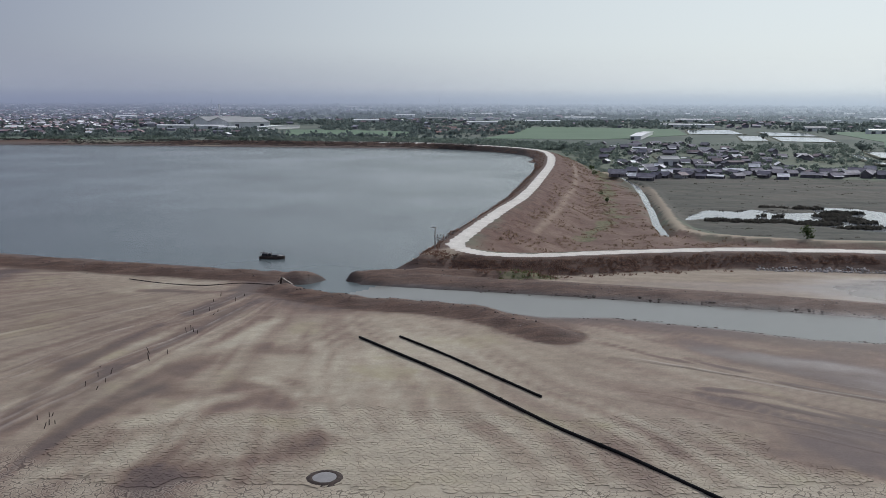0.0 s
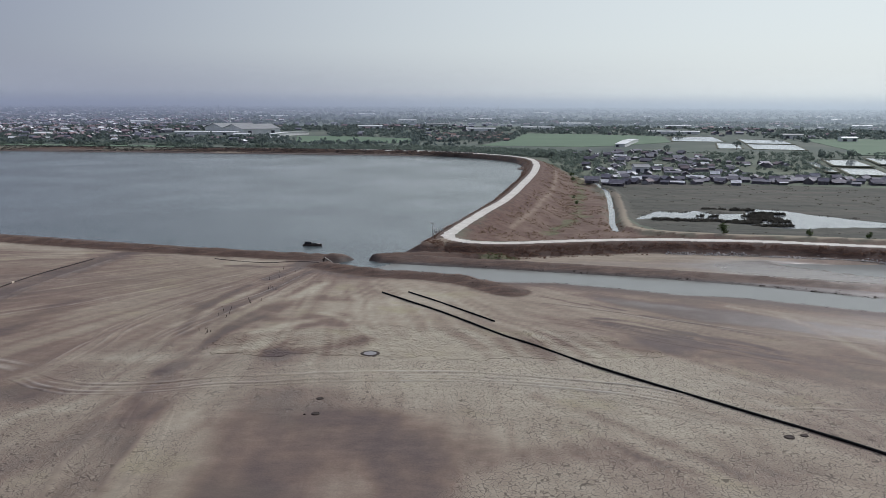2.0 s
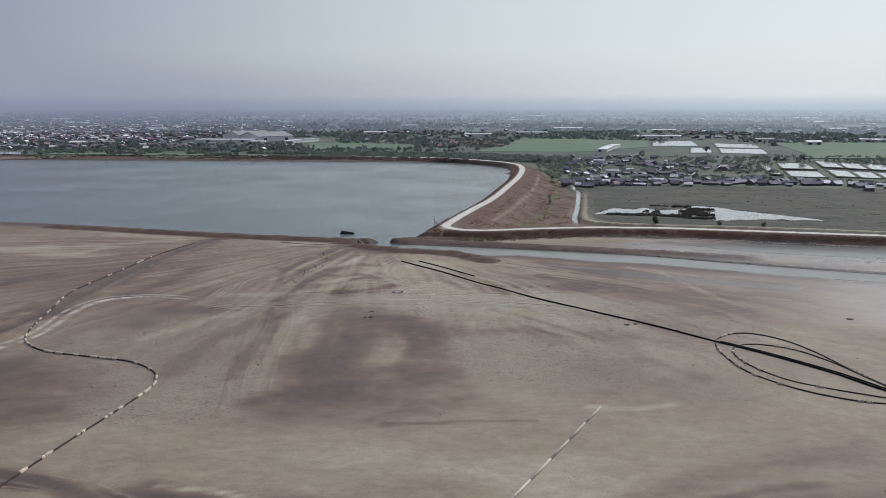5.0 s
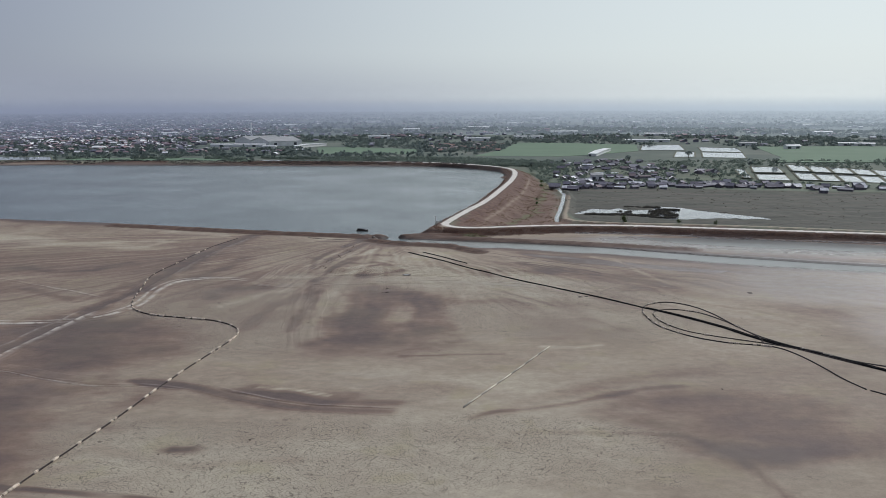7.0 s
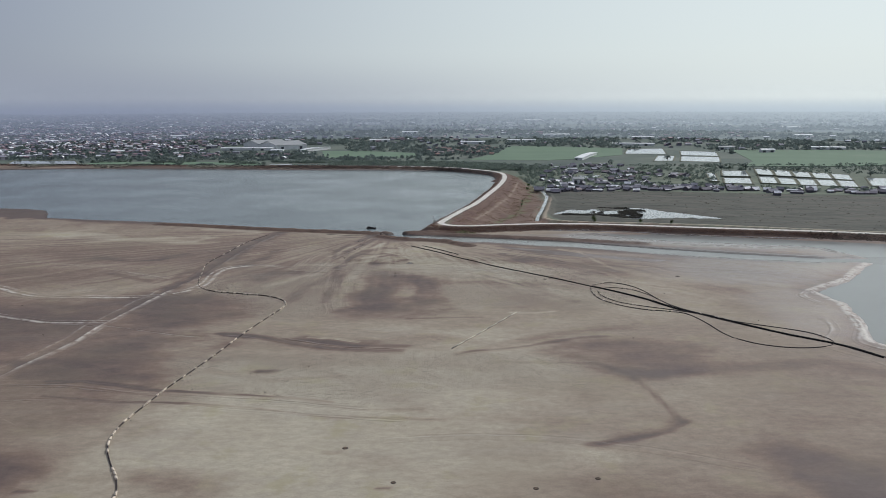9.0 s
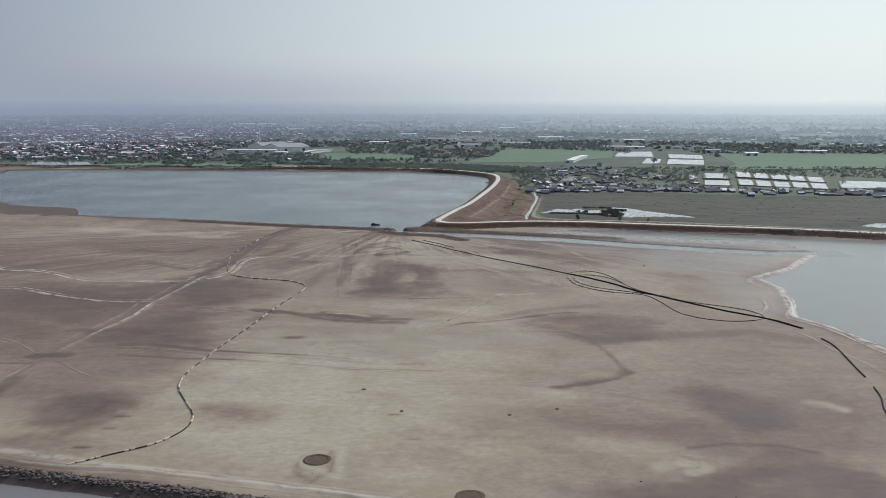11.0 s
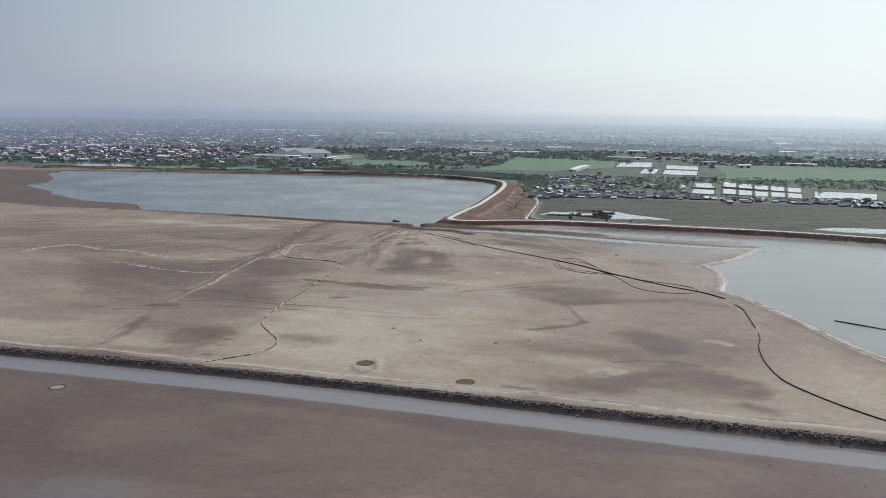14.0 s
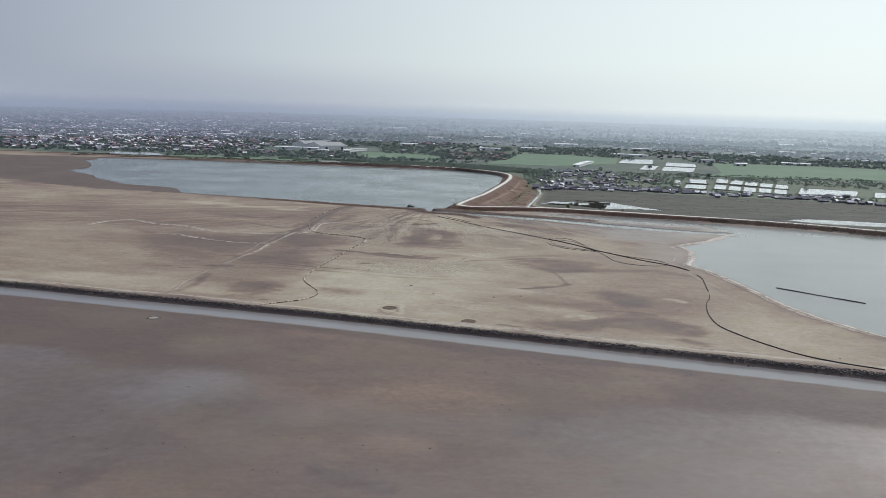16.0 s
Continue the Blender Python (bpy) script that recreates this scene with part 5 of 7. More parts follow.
# ---------------------------------------------------------------- wheel tracks and dredge furrows pressed into the mud
def track(line, marks, half, label, name="wheel_track", strength=0.8, chalk=6.5):
    """A strip of the bed with ruts and ridges along a line; marks: (offset, half width, height)."""
    pts = spline(line, 0.6)
    u = np.arange(-half, half + 0.01, 0.2)
    n, m = len(pts), len(u)
    p = np.array([q[:] for q in pts])
    d = np.gradient(p, axis=0)
    d /= np.linalg.norm(d, axis=1, keepdims=True)
    run = np.arange(n) * 0.6
    sway = (vnoise(run, run * 0 + line[0][0], 11, 91, 3) - 0.5) * 1.6
    x = p[:, :1] - d[:, 1:] * (u + sway[:, None])
    y = p[:, 1:] + d[:, :1] * (u + sway[:, None])
    prof = np.zeros((n, m))
    for k, (o, w, h) in enumerate(marks):
        power = np.clip(-0.55 + 2.6 * vnoise(run, run * 0 + 50 * k + line[0][1], 12, 92, 3), 0, 1.5)[:, None]
        wander = (vnoise(run, run * 0 + 31 * k, 9, 93, 3) - 0.5)[:, None] * 1.1
        prof += h * power * np.exp(-((u[None] - o + wander) / w) ** 2)
    ends = step(run, 0, 6) * step(run[-1] - run, 0, 6)
    prof *= ends[:, None]
    z, c = ground_at(x.ravel(), y.ravel())
    rimf = step(np.abs(u), half - 0.05, half - 0.7)
    z = z.reshape(n, m) + prof * rimf - 0.07 + 0.11 * rimf[None] * step(run, 0, 1.5)[:, None] * step(run[-1] - run, 0, 1.5)[:, None]
    ids = np.arange(n * m).reshape(n, m)
    f = np.stack([ids[:-1, :-1], ids[:-1, 1:], ids[1:, 1:], ids[1:, :-1]], -1).reshape(-1, 4)
    me = grid_mesh(name, np.stack([x.ravel(), y.ravel(), z.ravel()], -1), f)
    # Colour follows the profile: ruts darker, ridges paler.
    c["track"] = np.clip(np.maximum(c["track"], -prof.ravel() * 7 * strength), 0, 1)
    c["salt"] = np.clip(np.maximum(c["salt"], prof.ravel() * chalk), 0, 1)
    c["crack"] = c["crack"] * (1 - np.clip(np.abs(prof.ravel()) * 9, 0, 1))
    for key in ("wet", "salt", "earth", "shine", "track", "crack"):
        me.attributes.new(key, "FLOAT", "POINT").data.foreach_set("value", np.asarray(c[key], np.float32))
    me.materials.append(M_GROUND)
    return tagged(new(name, me), label, "track", kind="structure")


PAIR = [(-1.3, 0.22, -0.13), (-1.75, 0.22, 0.10), (-0.8, 0.2, 0.07), (0.9, 0.22, -0.13), (0.45, 0.2, 0.07), (1.35, 0.22, 0.10)]
SOFT = [(-1.1, 0.6, -0.08), (1.1, 0.6, -0.08), (0, 0.4, 0.06)]
LANE = [(-1.3, 0.45, -0.10), (-0.2, 0.75, 0.12), (1.1, 0.4, -0.09), (1.9, 0.5, 0.07)]
RUT = "pale ridged vehicle track across dried mud"
track([(-182, 12), (-175, 28), (-167, 33), (-150, 22.6), (-134, 18), (-115, 5), (-97, 2.5), (-84, 2.5), (-76, 6.5), (-70, 14), (-69, 22), (-70, 31), (-70, 39), (-67, 45), (-61, 47.7), (-55, 46.8), (-49, 44)], LANE, 3.4, RUT, chalk=11)
track([(-49, 44), (-44.5, 40.5), (-40, 38.7), (-33, 39), (-25, 41), (-16, 43), (-7, 43.9), (2, 44), (9, 43), (15, 41.3), (22, 39), (29, 35)], PAIR, 2.6, RUT, chalk=6)
track([(31, 34.6), (36, 34.8), (48, 34.9), (62, 39.5), (74, 42)], PAIR[:3], 2.0, RUT)
track([(-143, -6.3), (-130, -8.9), (-113.6, -17.3), (-98.2, -24.5), (-87.5, -25.3), (-77.7, -25)], LANE, 2.6, RUT, chalk=9)
track([(-112, -71), (-91, -72), (-69, -73), (-54, -77), (-31, -80), (-9, -85)], PAIR[:3], 2.4, RUT, chalk=2.5)
track([(-110, -82), (-88, -82), (-66, -79), (-50, -82), (-28, -86), (-2, -91)], PAIR[:2], 2.4, RUT, chalk=2.5)
track([(-95, -27), (-82, -27), (-73, -30), (-58, -36), (-48, -37.2), (-37, -40)], PAIR[:3], 2.4, RUT, chalk=4)
track([(-37, -40), (-29, -44.5), (-22, -48), (-15, -49.5), (-4, -50.5)], PAIR[3:], 2.4, RUT, chalk=3)
track([(-34, 38), (-33, 22), (-31, 7), (-27, -19)], SOFT, 2.6, "broad shallow vehicle track in soft mud", chalk=1.2)
track([(-30, 36), (-28, 22), (-27, 7), (-24, -12)], SOFT, 2.6, "broad shallow vehicle track in soft mud", chalk=1.2)
track([(-26, 110), (-30, 98), (-38, 84), (-44, 66), (-46, 45)], PAIR, 2.4, RUT, chalk=3)
track([(-23, 106), (-26, 92), (-33, 74), (-38, 56)], PAIR, 2.4, RUT, chalk=3)
track([(-34, 104), (-46, 92), (-58, 78), (-70, 66)], SOFT, 2.4, RUT)
DARK = [(-0.9, 0.5, -0.10), (0.9, 0.5, -0.10)]
track([(14, 70.5), (21, 66.5), (28, 62), (36, 56.5), (47, 50)], DARK, 2.2, "dark damp vehicle track in the mud", strength=1.3)
track([(20, 72), (27, 67.8), (34, 62.6), (46, 56)], DARK[:1], 2.2, "dark damp vehicle track in the mud", strength=1.3)
track([(16, 82), (24, 78), (32, 73), (44, 66), (60, 58)], PAIR[:3], 2.2, RUT)
track([(60, 72), (76, 62), (96, 56), (112, 44)], PAIR[:2], 2.0, RUT)
track([(50, 52), (66, 46), (84, 44), (100, 38)], PAIR[:2], 2.0, RUT)
track([(-9, 44), (14, 38), (30, 30), (44, 26)], DARK, 2.2, "dark damp vehicle track in the mud")
track([(-140, -50), (-110, -62), (-88, -80), (-70, -96)], PAIR[:3], 2.2, RUT)
track([(-8, -101), (14, -99), (34, -104), (52, -112)], PAIR[3:5], 2.0, "faint dark line in drying mud")
track([(-150, 58), (-120, 50), (-96, 36), (-80, 26)], SOFT, 2.4, RUT)
BED_CUT = [(-0.3, 1.0, -0.26), (1.6, 0.6, 0.24), (2.6, 0.4, 0.10), (-2.1, 0.4, 0.10)]
track(FURROW[:6], BED_CUT, 4.4, "long dredged furrow of dark earth in the bed", "furrow", strength=1.5, chalk=0.6)
track(FURROW[5:11], BED_CUT, 4.4, "long dredged furrow with pale banks in the bed", "furrow", chalk=3.5)
track(FURROW[10:], SOFT, 2.6, "fading end of the dredged furrow", "furrow")
BEACH = [(0, 0.5, 0.16), (-0.9, 0.4, -0.08), (1.2, 0.4, 0.08)]
track([(-150, -115), (-106, -128.3), (-90, -130.4), (-75, -136.4), (-60, -140.8), (-44, -142.8), (-20, -148.8), (5, -154.6), (29, -160.2), (51, -166.4), (71, -172), (89, -176)], BEACH, 2.2, "low pale drift line along the berm", "drift_line", chalk=2.0)


SHORE = [(109, -18), (105.5, -30), (98.5, -45), (103, -56), (107, -74), (110, -96), (113, -117), (119, -137), (128, -154)]
track(SHORE, BEACH, 2.2, "pale drift line along the shallow water", "drift_line")
track([(x - 9, y - 3) for x, y in SHORE[:7]], SOFT, 2.4, "older drift line above the shallow water", "drift_line")
track([(x - 4, y - 1) for x, y in [(150, 46), (139, 36), (126, 20), (109, 6), (110, -8)]], BEACH, 2.2, "pale drift line along the shallow water", "drift_line")


# ---------------------------------------------------------------- round craters in the mud
def crater(x, y, r, h, floor_mat, label, rim_mat=None):
    z = z_at(x, y)
    root = empty("mud_crater", Matrix.Translation((x, y, z)), label=label, category="crater")
    prof = [(1.45, -0.06), (1.22, 0.25 * h), (1.08, 0.85 * h), (0.98, h), (0.88, 0.75 * h), (0.76, -0.1 * h), (0.70, -0.06)]
    verts, faces = [], []
    for i in range(40):
        a = 2 * math.pi * i / 40
        k = 1 + 0.06 * noise.noise(Vector((3 * math.cos(a), 3 * math.sin(a), x)))
        for pr, ph in prof:
            lump = 1 + 0.35 * noise.noise(Vector((9 * pr * math.cos(a), 9 * pr * math.sin(a), y)))
            verts.append((r * pr * k * math.cos(a), r * pr * k * math.sin(a), ph * (lump if ph > 0 else 1) + 0.04))
        for j in range(len(prof) - 1):
            b, c = i * len(prof) + j, ((i + 1) % 40) * len(prof) + j
            faces.append((b, c, c + 1, b + 1))
    solid("rim", verts, faces, rim_mat or M_RIM, root, "crumbled earth rim")
    verts = [(0, 0, 0.45 * h + 0.06)] + [(0.92 * r * math.cos(2 * math.pi * i / 32), 0.92 * r * math.sin(2 * math.pi * i / 32), 0.35 * h + 0.05) for i in range(32)]
    solid("floor", verts, [(0, i + 1, (i + 1) % 32 + 1) for i in range(32)], floor_mat, root)


M_RIM = plain("dark_crumbled_earth", (0.062, 0.047, 0.040), 0.9, 0.45, 2.5)
M_CRUST = plain("brown_crater_crust", (0.120, 0.084, 0.058), 0.9, 0.45, 2.0)
M_POOL = plain("pale_wet_silt", (0.27, 0.26, 0.255), 0.45, 0.15, 1.5)
crater(-8.6, 52.3, 0.98, 0.09, M_POOL, "dark-rimmed round hole with pale wet silt")
crater(-16.8, -138.6, 2.0, 0.22, M_CRUST, "round brown crater in cracked mud", M_CRUST)
crater(8.0, -151.7, 1.9, 0.12, M_CRUST, "flat round brown crater near the berm", M_CRUST)
crater(-83.4, -161, 1.7, 0.2, M_POOL, "pale round crater beyond the canal", M_CRUST)
for x, y, r in [(-12.4, 31.4, 0.34), (-12.6, 35.9, 0.30), (34.4, 26, 0.40), (36, 26.4, 0.30), (76.5, 29.9, 0.5), (-12.4, -103.8, 0.36), (-4, -116.2, 0.3), (16.4, -118.3, 0.3), (25.8, -115, 0.3), (40.3, -180.8, 0.3)]:
    crater(x, y, r, 0.06, M_CRUST if y < 0 else M_RIM, "small dark hole in the mud")


# loose clods on the wet mud beyond the canal and on the bed
cx, cy = scatter(900, -130, 130, -265, 80)
keep = (vnoise(cx, cy, 18, 81) > 0.55) & ((cy < -190) | (vnoise(cx, cy, 9, 82) > 0.6))
cx, cy = cx[keep], cy[keep]
cz, cc = ground_at(cx, cy)
keep = (cz > LEVEL + 0.2) & (cc["shine"] < 0.5)
CLODS = [stone_mesh("clod", 40 + i, M_RIM, 0.6) for i in range(4)]
v, f = joined_stones(np.stack([cx, cy, cz + 0.03], -1)[keep], [random.uniform(0.12, 0.42) for _ in range(int(keep.sum()))], CLODS)
tagged(solid("mud_clods", v, f, M_RIM), "scattered dark clods on the drying mud", "clods", kind="stuff")


# ---------------------------------------------------------------- boat, pole, sluice board, stakes
def work_boat(m):
    boat = empty("work_boat", m, label="small dark wooden work raft moored on the lake", category="boat")
    bm = bmesh.new()
    sect = []
    for x, w, top in [(-2.1, 0.62, 0.32), (-1.2, 0.80, 0.30), (0.4, 0.82, 0.30), (1.5, 0.62, 0.36), (2.15, 0.16, 0.48)]:
        sect.append([bm.verts.new(p) for p in [(x, -w, top), (x, -w * 0.8, -0.16), (x, w * 0.8, -0.16), (x, w, top)]])
    for a, b in zip(sect, sect[1:]):
        for j in range(4):
            bm.faces.new((a[j], b[j], b[(j + 1) % 4], a[(j + 1) % 4]))
    bm.faces.new(sect[0])
    bm.faces.new(sect[-1][::-1])
    bmesh.ops.recalc_face_normals(bm, faces=bm.faces)
    part("hull", bm, M_WOOD, boat)
    for s in (-1, 1):
        bm = bmesh.new()
        rod(bm, (-2.05, s * 0.78, 0.36), (1.5, s * 0.66, 0.40), 0.05, 0.05, 6)
        part("gunwale", bm, M_WOOD, boat)
    bm = bmesh.new()
    box(bm, (1.0, 0.7, 0.5), pose(-1.2, 0, 0.56), 0.06)
    engine = part("engine_box", bm, M_STEEL, boat, "black steel engine box")
    bm = bmesh.new()
    rod(bm, (-1.5, 0.2, 0.8), (-1.5, 0.2, 1.15), 0.05, 0.05, 7)
    part("exhaust", bm, M_BAND, engine, "rusty exhaust stub")
    bm = bmesh.new()
    rod(bm, (-0.35, -0.4, 0.62), (-0.35, 0.4, 0.62), 0.27, 0.27, 12)
    part("winch_drum", bm, M_STEEL, boat)
    bm = bmesh.new()
    box(bm, (0.9, 0.9, 0.32), pose(0.55, 0, 0.46), 0.08)
    part("deck_load", bm, M_STEEL, boat)
    bm = bmesh.new()
    box(bm, (0.7, 0.75, 0.10), pose(1.35, 0, 0.50, 0, 8, 0), 0.03)
    part("tarpaulin", bm, M_TARP, boat, "folded grey tarpaulin")
    for x in (-1.8, -0.7):
        bm = bmesh.new()
        rod(bm, (x, -0.45, 0.3), (x, -0.45, 1.0), 0.03, 0.03, 6)
        part("post", bm, M_WOOD, boat)
    bm = bmesh.new()
    rod(bm, (-1.9, -0.45, 1.0), (-0.6, -0.45, 1.02), 0.03, 0.03, 6)
    part("rail", bm, M_WOOD, boat)
    return boat


work_boat(pose(-29.0, 136.0, LEVEL + 0.03, 0, 0, -6))

px, py = -1.9, 135.5
gz = z_at(px, py)
mast = empty("utility_pole", Matrix.Translation((px, py, gz)), label="slim wooden pole with crossarm at the headland", category="pole")
bm = bmesh.new()
rod(bm, (0, 0, -0.3), (0.05, 0, 3.7), 0.09, 0.065, 8)
part("shaft", bm, M_GREYWOOD, mast)
bm = bmesh.new()
box(bm, (1.0, 0.09, 0.09), pose(-0.22, 0, 3.55, 0, 4, 0), 0.01)
arm = part("crossarm", bm, M_GREYWOOD, mast)
for s in (-0.6, 0.2):
    bm = bmesh.new()
    rod(bm, (s, 0, 3.58), (s, 0, 3.74), 0.045, 0.03, 7)
    part("insulator", bm, M_WHITE, arm)

gx0, gy0 = -0.6, 143.5
stand = empty("timber_landing", Matrix.Translation((gx0, gy0, z_at(gx0, gy0))), label="broken timber landing frame on the dike edge", category="landing")
for i in range(5):
    bm = bmesh.new()
    rod(bm, (-1.2 + 0.55 * i, -0.8, -0.3), (-1.5 + 0.55 * i, 0.5, 1.2), 0.07, 0.06, 7)
    part("post", bm, M_GREYWOOD, stand)
for j in range(2):
    bm = bmesh.new()
    box(bm, (1.9, 0.2, 0.06), pose(-0.2, -0.5 + 0.2 * j, 0.25 + 0.3 * j, 40, 8 + 6 * j, 2 * j), 0.01)
    part("plank", bm, M_GREYWOOD, stand)

gx0, gy0 = -22.6, 112.6
gate = empty("sluice_board", Matrix.Translation((gx0, gy0, z_at(gx0, gy0))), label="leaning wooden sluice board between two earth spits", category="sluice")
bm = bmesh.new()
rod(bm, (-0.55, 0, -0.3), (-0.35, 0, 0.95), 0.16, 0.12, 8)
part("post", bm, M_WOOD, gate)
bm = bmesh.new()
box(bm, (1.9, 0.35, 0.10), pose(0.35, -0.1, 0.42, 0, 30, -10), 0.02)
part("board", bm, M_GREYWOOD, gate, "pale weathered board")
bm = bmesh.new()
rod(bm, (-0.9, 0.1, 0.2), (-0.2, -0.1, 0.7), 0.07, 0.06, 7)
part("brace", bm, M_WOOD, gate)

stake_group = "old stakes in the mud"
for cx, cy, n in [(-32, 63, 6), (-32, 72, 5), (-30, 80.5, 5), (-29.5, 90, 4), (-28.5, 96.5, 4), (-27.5, 105, 4)]:
    for i in range(n):
        x, y = cx + random.gauss(0, 0.9), cy + random.gauss(0, 1.3)
        h = random.uniform(0.28, 0.75)
        bm = bmesh.new()
        rod(bm, (0, 0, -0.15), (random.gauss(0, 0.1), random.gauss(0, 0.1), h), 0.045, 0.03, 5)
        ob = part("stake", bm, M_WOOD)
        ob.location = (x, y, z_at(x, y))
        tagged(ob, "thin dark wooden stake stuck in mud", "stake", stake_group)


# ---------------------------------------------------------------- scrub on the dikes, reeds in the marsh
def cover_points(n, x0, x1, y0, y1):
    x, y = scatter(n, x0, x1, y0, y1)
    z, c = ground_at(x, y)
    return x, y, z, c


x, y, z, c = cover_points(60000, -16, 150, 100, 480)
dd = line_dist(x, y, DIKE_F)
keep = (dd > 2.6) & (z > LEVEL + 0.12) & (c["road"] < 0.2) & (((c["outside"] < 0.5) & (dd < 7.5)) | ((c["outside"] > 0.5) & (dd < 15) & (rng.uniform(0, 1, len(x)) < 0.22)))
keep &= (vnoise(x, y, 2.2, 30) > 0.42) & ~((x > 44) & (y < 140) & (c["outside"] < 0.5) & (dd > 4.6))
out_side = c["outside"][keep][:9000]
x, y, z = x[keep][:9000], y[keep][:9000], z[keep][:9000]
stuff("dike_scrub", tufts(x, y, z, rng.uniform(0.15, 0.5, len(x)) * (1 - 0.5 * out_side), rng.uniform(0.2, 0.5, len(x)), 7), M_SHRUB, "dry russet scrub on the dike slopes", "scrub")
x, y, z, c = cover_points(60000, -8, 160, 98, 140)
dd = line_dist(x, y, DIKE_F)
keep = (c["outside"] < 0.5) & (dd > 2.6) & (dd < 6.0 - 1.6 * (x > 44)) & (z > 0.15) & (vnoise(x, y, 2.4, 38) > 0.33)
x, y, z = x[keep][:6500], y[keep][:6500], z[keep][:6500]
stuff("bank_shrubs", tufts(x, y, z, rng.uniform(0.10, 0.26, len(x)), rng.uniform(0.2, 0.5, len(x)), 8), M_SHRUB, "dense russet shrubs on the inner dike bank", "shrubs")
x, y, z, c = cover_points(60000, 150, 420, -25, 112)
dd = line_dist(x, y, DIKE_F)
keep = (c["outside"] < 0.5) & (dd > 2.2) & (dd < 7.5) & (z > LEVEL + 0.05)
x, y, z = x[keep][:5000], y[keep][:5000], z[keep][:5000]
stuff("bank_shrubs", tufts(x, y, z, rng.uniform(0.25, 0.6, len(x)), rng.uniform(0.3, 0.6, len(x)), 6), M_REEDDARK, "dark scrub on the dike bank above the water", "shrubs")
x, y, z, c = cover_points(16000, 4, 64, 132, 420)
keep = (c["outside"] > 0.5) & (c["dryf"] > 0.4) & (line_dist(x, y, DIKE_F) > 5) & (c["lane"] < 0.3) & (vnoise(x, y, 5, 33) > 0.5)
x, y, z = x[keep], y[keep], z[keep]
stuff("straw_grass", tufts(x, y, z, rng.uniform(0.12, 0.40, len(x)), rng.uniform(0.25, 0.55, len(x)), 6), M_STRAW, "dry straw-coloured grass beside the dike", "grass")
x, y, z, c = cover_points(40000, 4, 64, 116, 420)
keep = (c["grass"] > 0.35) & (z > LEVEL + 0.05) & (y < 340)
x, y, z = x[keep], y[keep], z[keep]
stuff("green_grass", tufts(x, y, z, rng.uniform(0.12, 0.5, len(x)), rng.uniform(0.15, 0.4, len(x)), 6), M_GREEN, "green grass patches at the dike foot", "grass")
x, y, z, c = cover_points(30000, 52, 330, 90, 336)
wet_gap = np.minimum(signed(x, y, POND), signed(x, y, POND_E))
keep = (c["marsh"] > 0.5) & (vnoise(x, y, 12, 35) > 0.3) & (z > LOW - 0.02)
x, y, z, wet_gap = x[keep][:700], y[keep][:700], z[keep][:700], wet_gap[keep][:700]
stuff("reed_bed", tufts(x, y, z, rng.uniform(0.12, 0.30, len(x)) * (0.35 + 0.65 * step(wet_gap, 2, 16)), rng.uniform(0.6, 1.4, len(x)), 7), M_REED, "wide olive-brown reed bed in the marsh", "reeds")
x, y, z, c = cover_points(26000, 52, 320, 130, 245)
wet_gap = np.minimum(signed(x, y, POND), signed(x, y, POND_E))
keep = (np.abs(wet_gap - 1.8) < 2.2) & (vnoise(x, y, 6, 37) > 0.5) & (c["outside"] > 0.5)
x, y = x[keep], y[keep]
stuff("reed_fringe", tufts(x, y, np.full(len(x), LOW), rng.uniform(0.15, 0.40, len(x)), rng.uniform(0.4, 0.8, len(x)), 7), M_REEDDARK, "dark reed fringe around the marsh pond", "reeds")
# dark reed islands standing in the pond
for cx, cy, rx, ry in [(105, 220, 6, 2.6), (100, 214, 5, 3.2), (99, 207, 6, 2.4), (102, 202, 3.4, 2.0), (90, 200.5, 6.5, 3.2), (79, 203, 6.5, 3), (69, 204.5, 5, 2.6), (85, 213, 1.6, 1.2), (81.5, 214, 1.0, 0.9), (97, 193.5, 6, 2.2), (99, 229, 5, 1.6), (91, 231, 4, 1.4)]:
    rx, ry = rx * 0.95, ry * 0.85
    n = int(rx * ry * 9)
    a, r = rng.uniform(0, 2 * np.pi, n), np.sqrt(rng.uniform(0, 1, n))
    x, y = cx + rx * r * np.cos(a), cy + ry * r * np.sin(a)
    stuff("reed_island", crowns(x, y, np.full(n, LOW - 0.2), rng.uniform(0.5, 1.0, n), rng.uniform(0.6, 1.1, n), 12, 0.45), M_REEDDARK, "dark reed clump standing in pond water", "reeds")
x, y, z, c = cover_points(60000, -420, 46, 440, 520)
dd = line_dist(x, y, DIKE_F)
keep = (z > LEVEL + 0.1) & (dd > 1.8) & (dd < 9) & (vnoise(x, y, 4, 36) > 0.3)
x, y, z = x[keep][:9000], y[keep][:9000], z[keep][:9000]
stuff("shore_scrub", tufts(x, y, z, rng.uniform(0.2, 0.55, len(x)), rng.uniform(0.4, 0.9, len(x)), 7), M_SHORE, "scrub painted dark as the shaded far lake bank", "scrub")


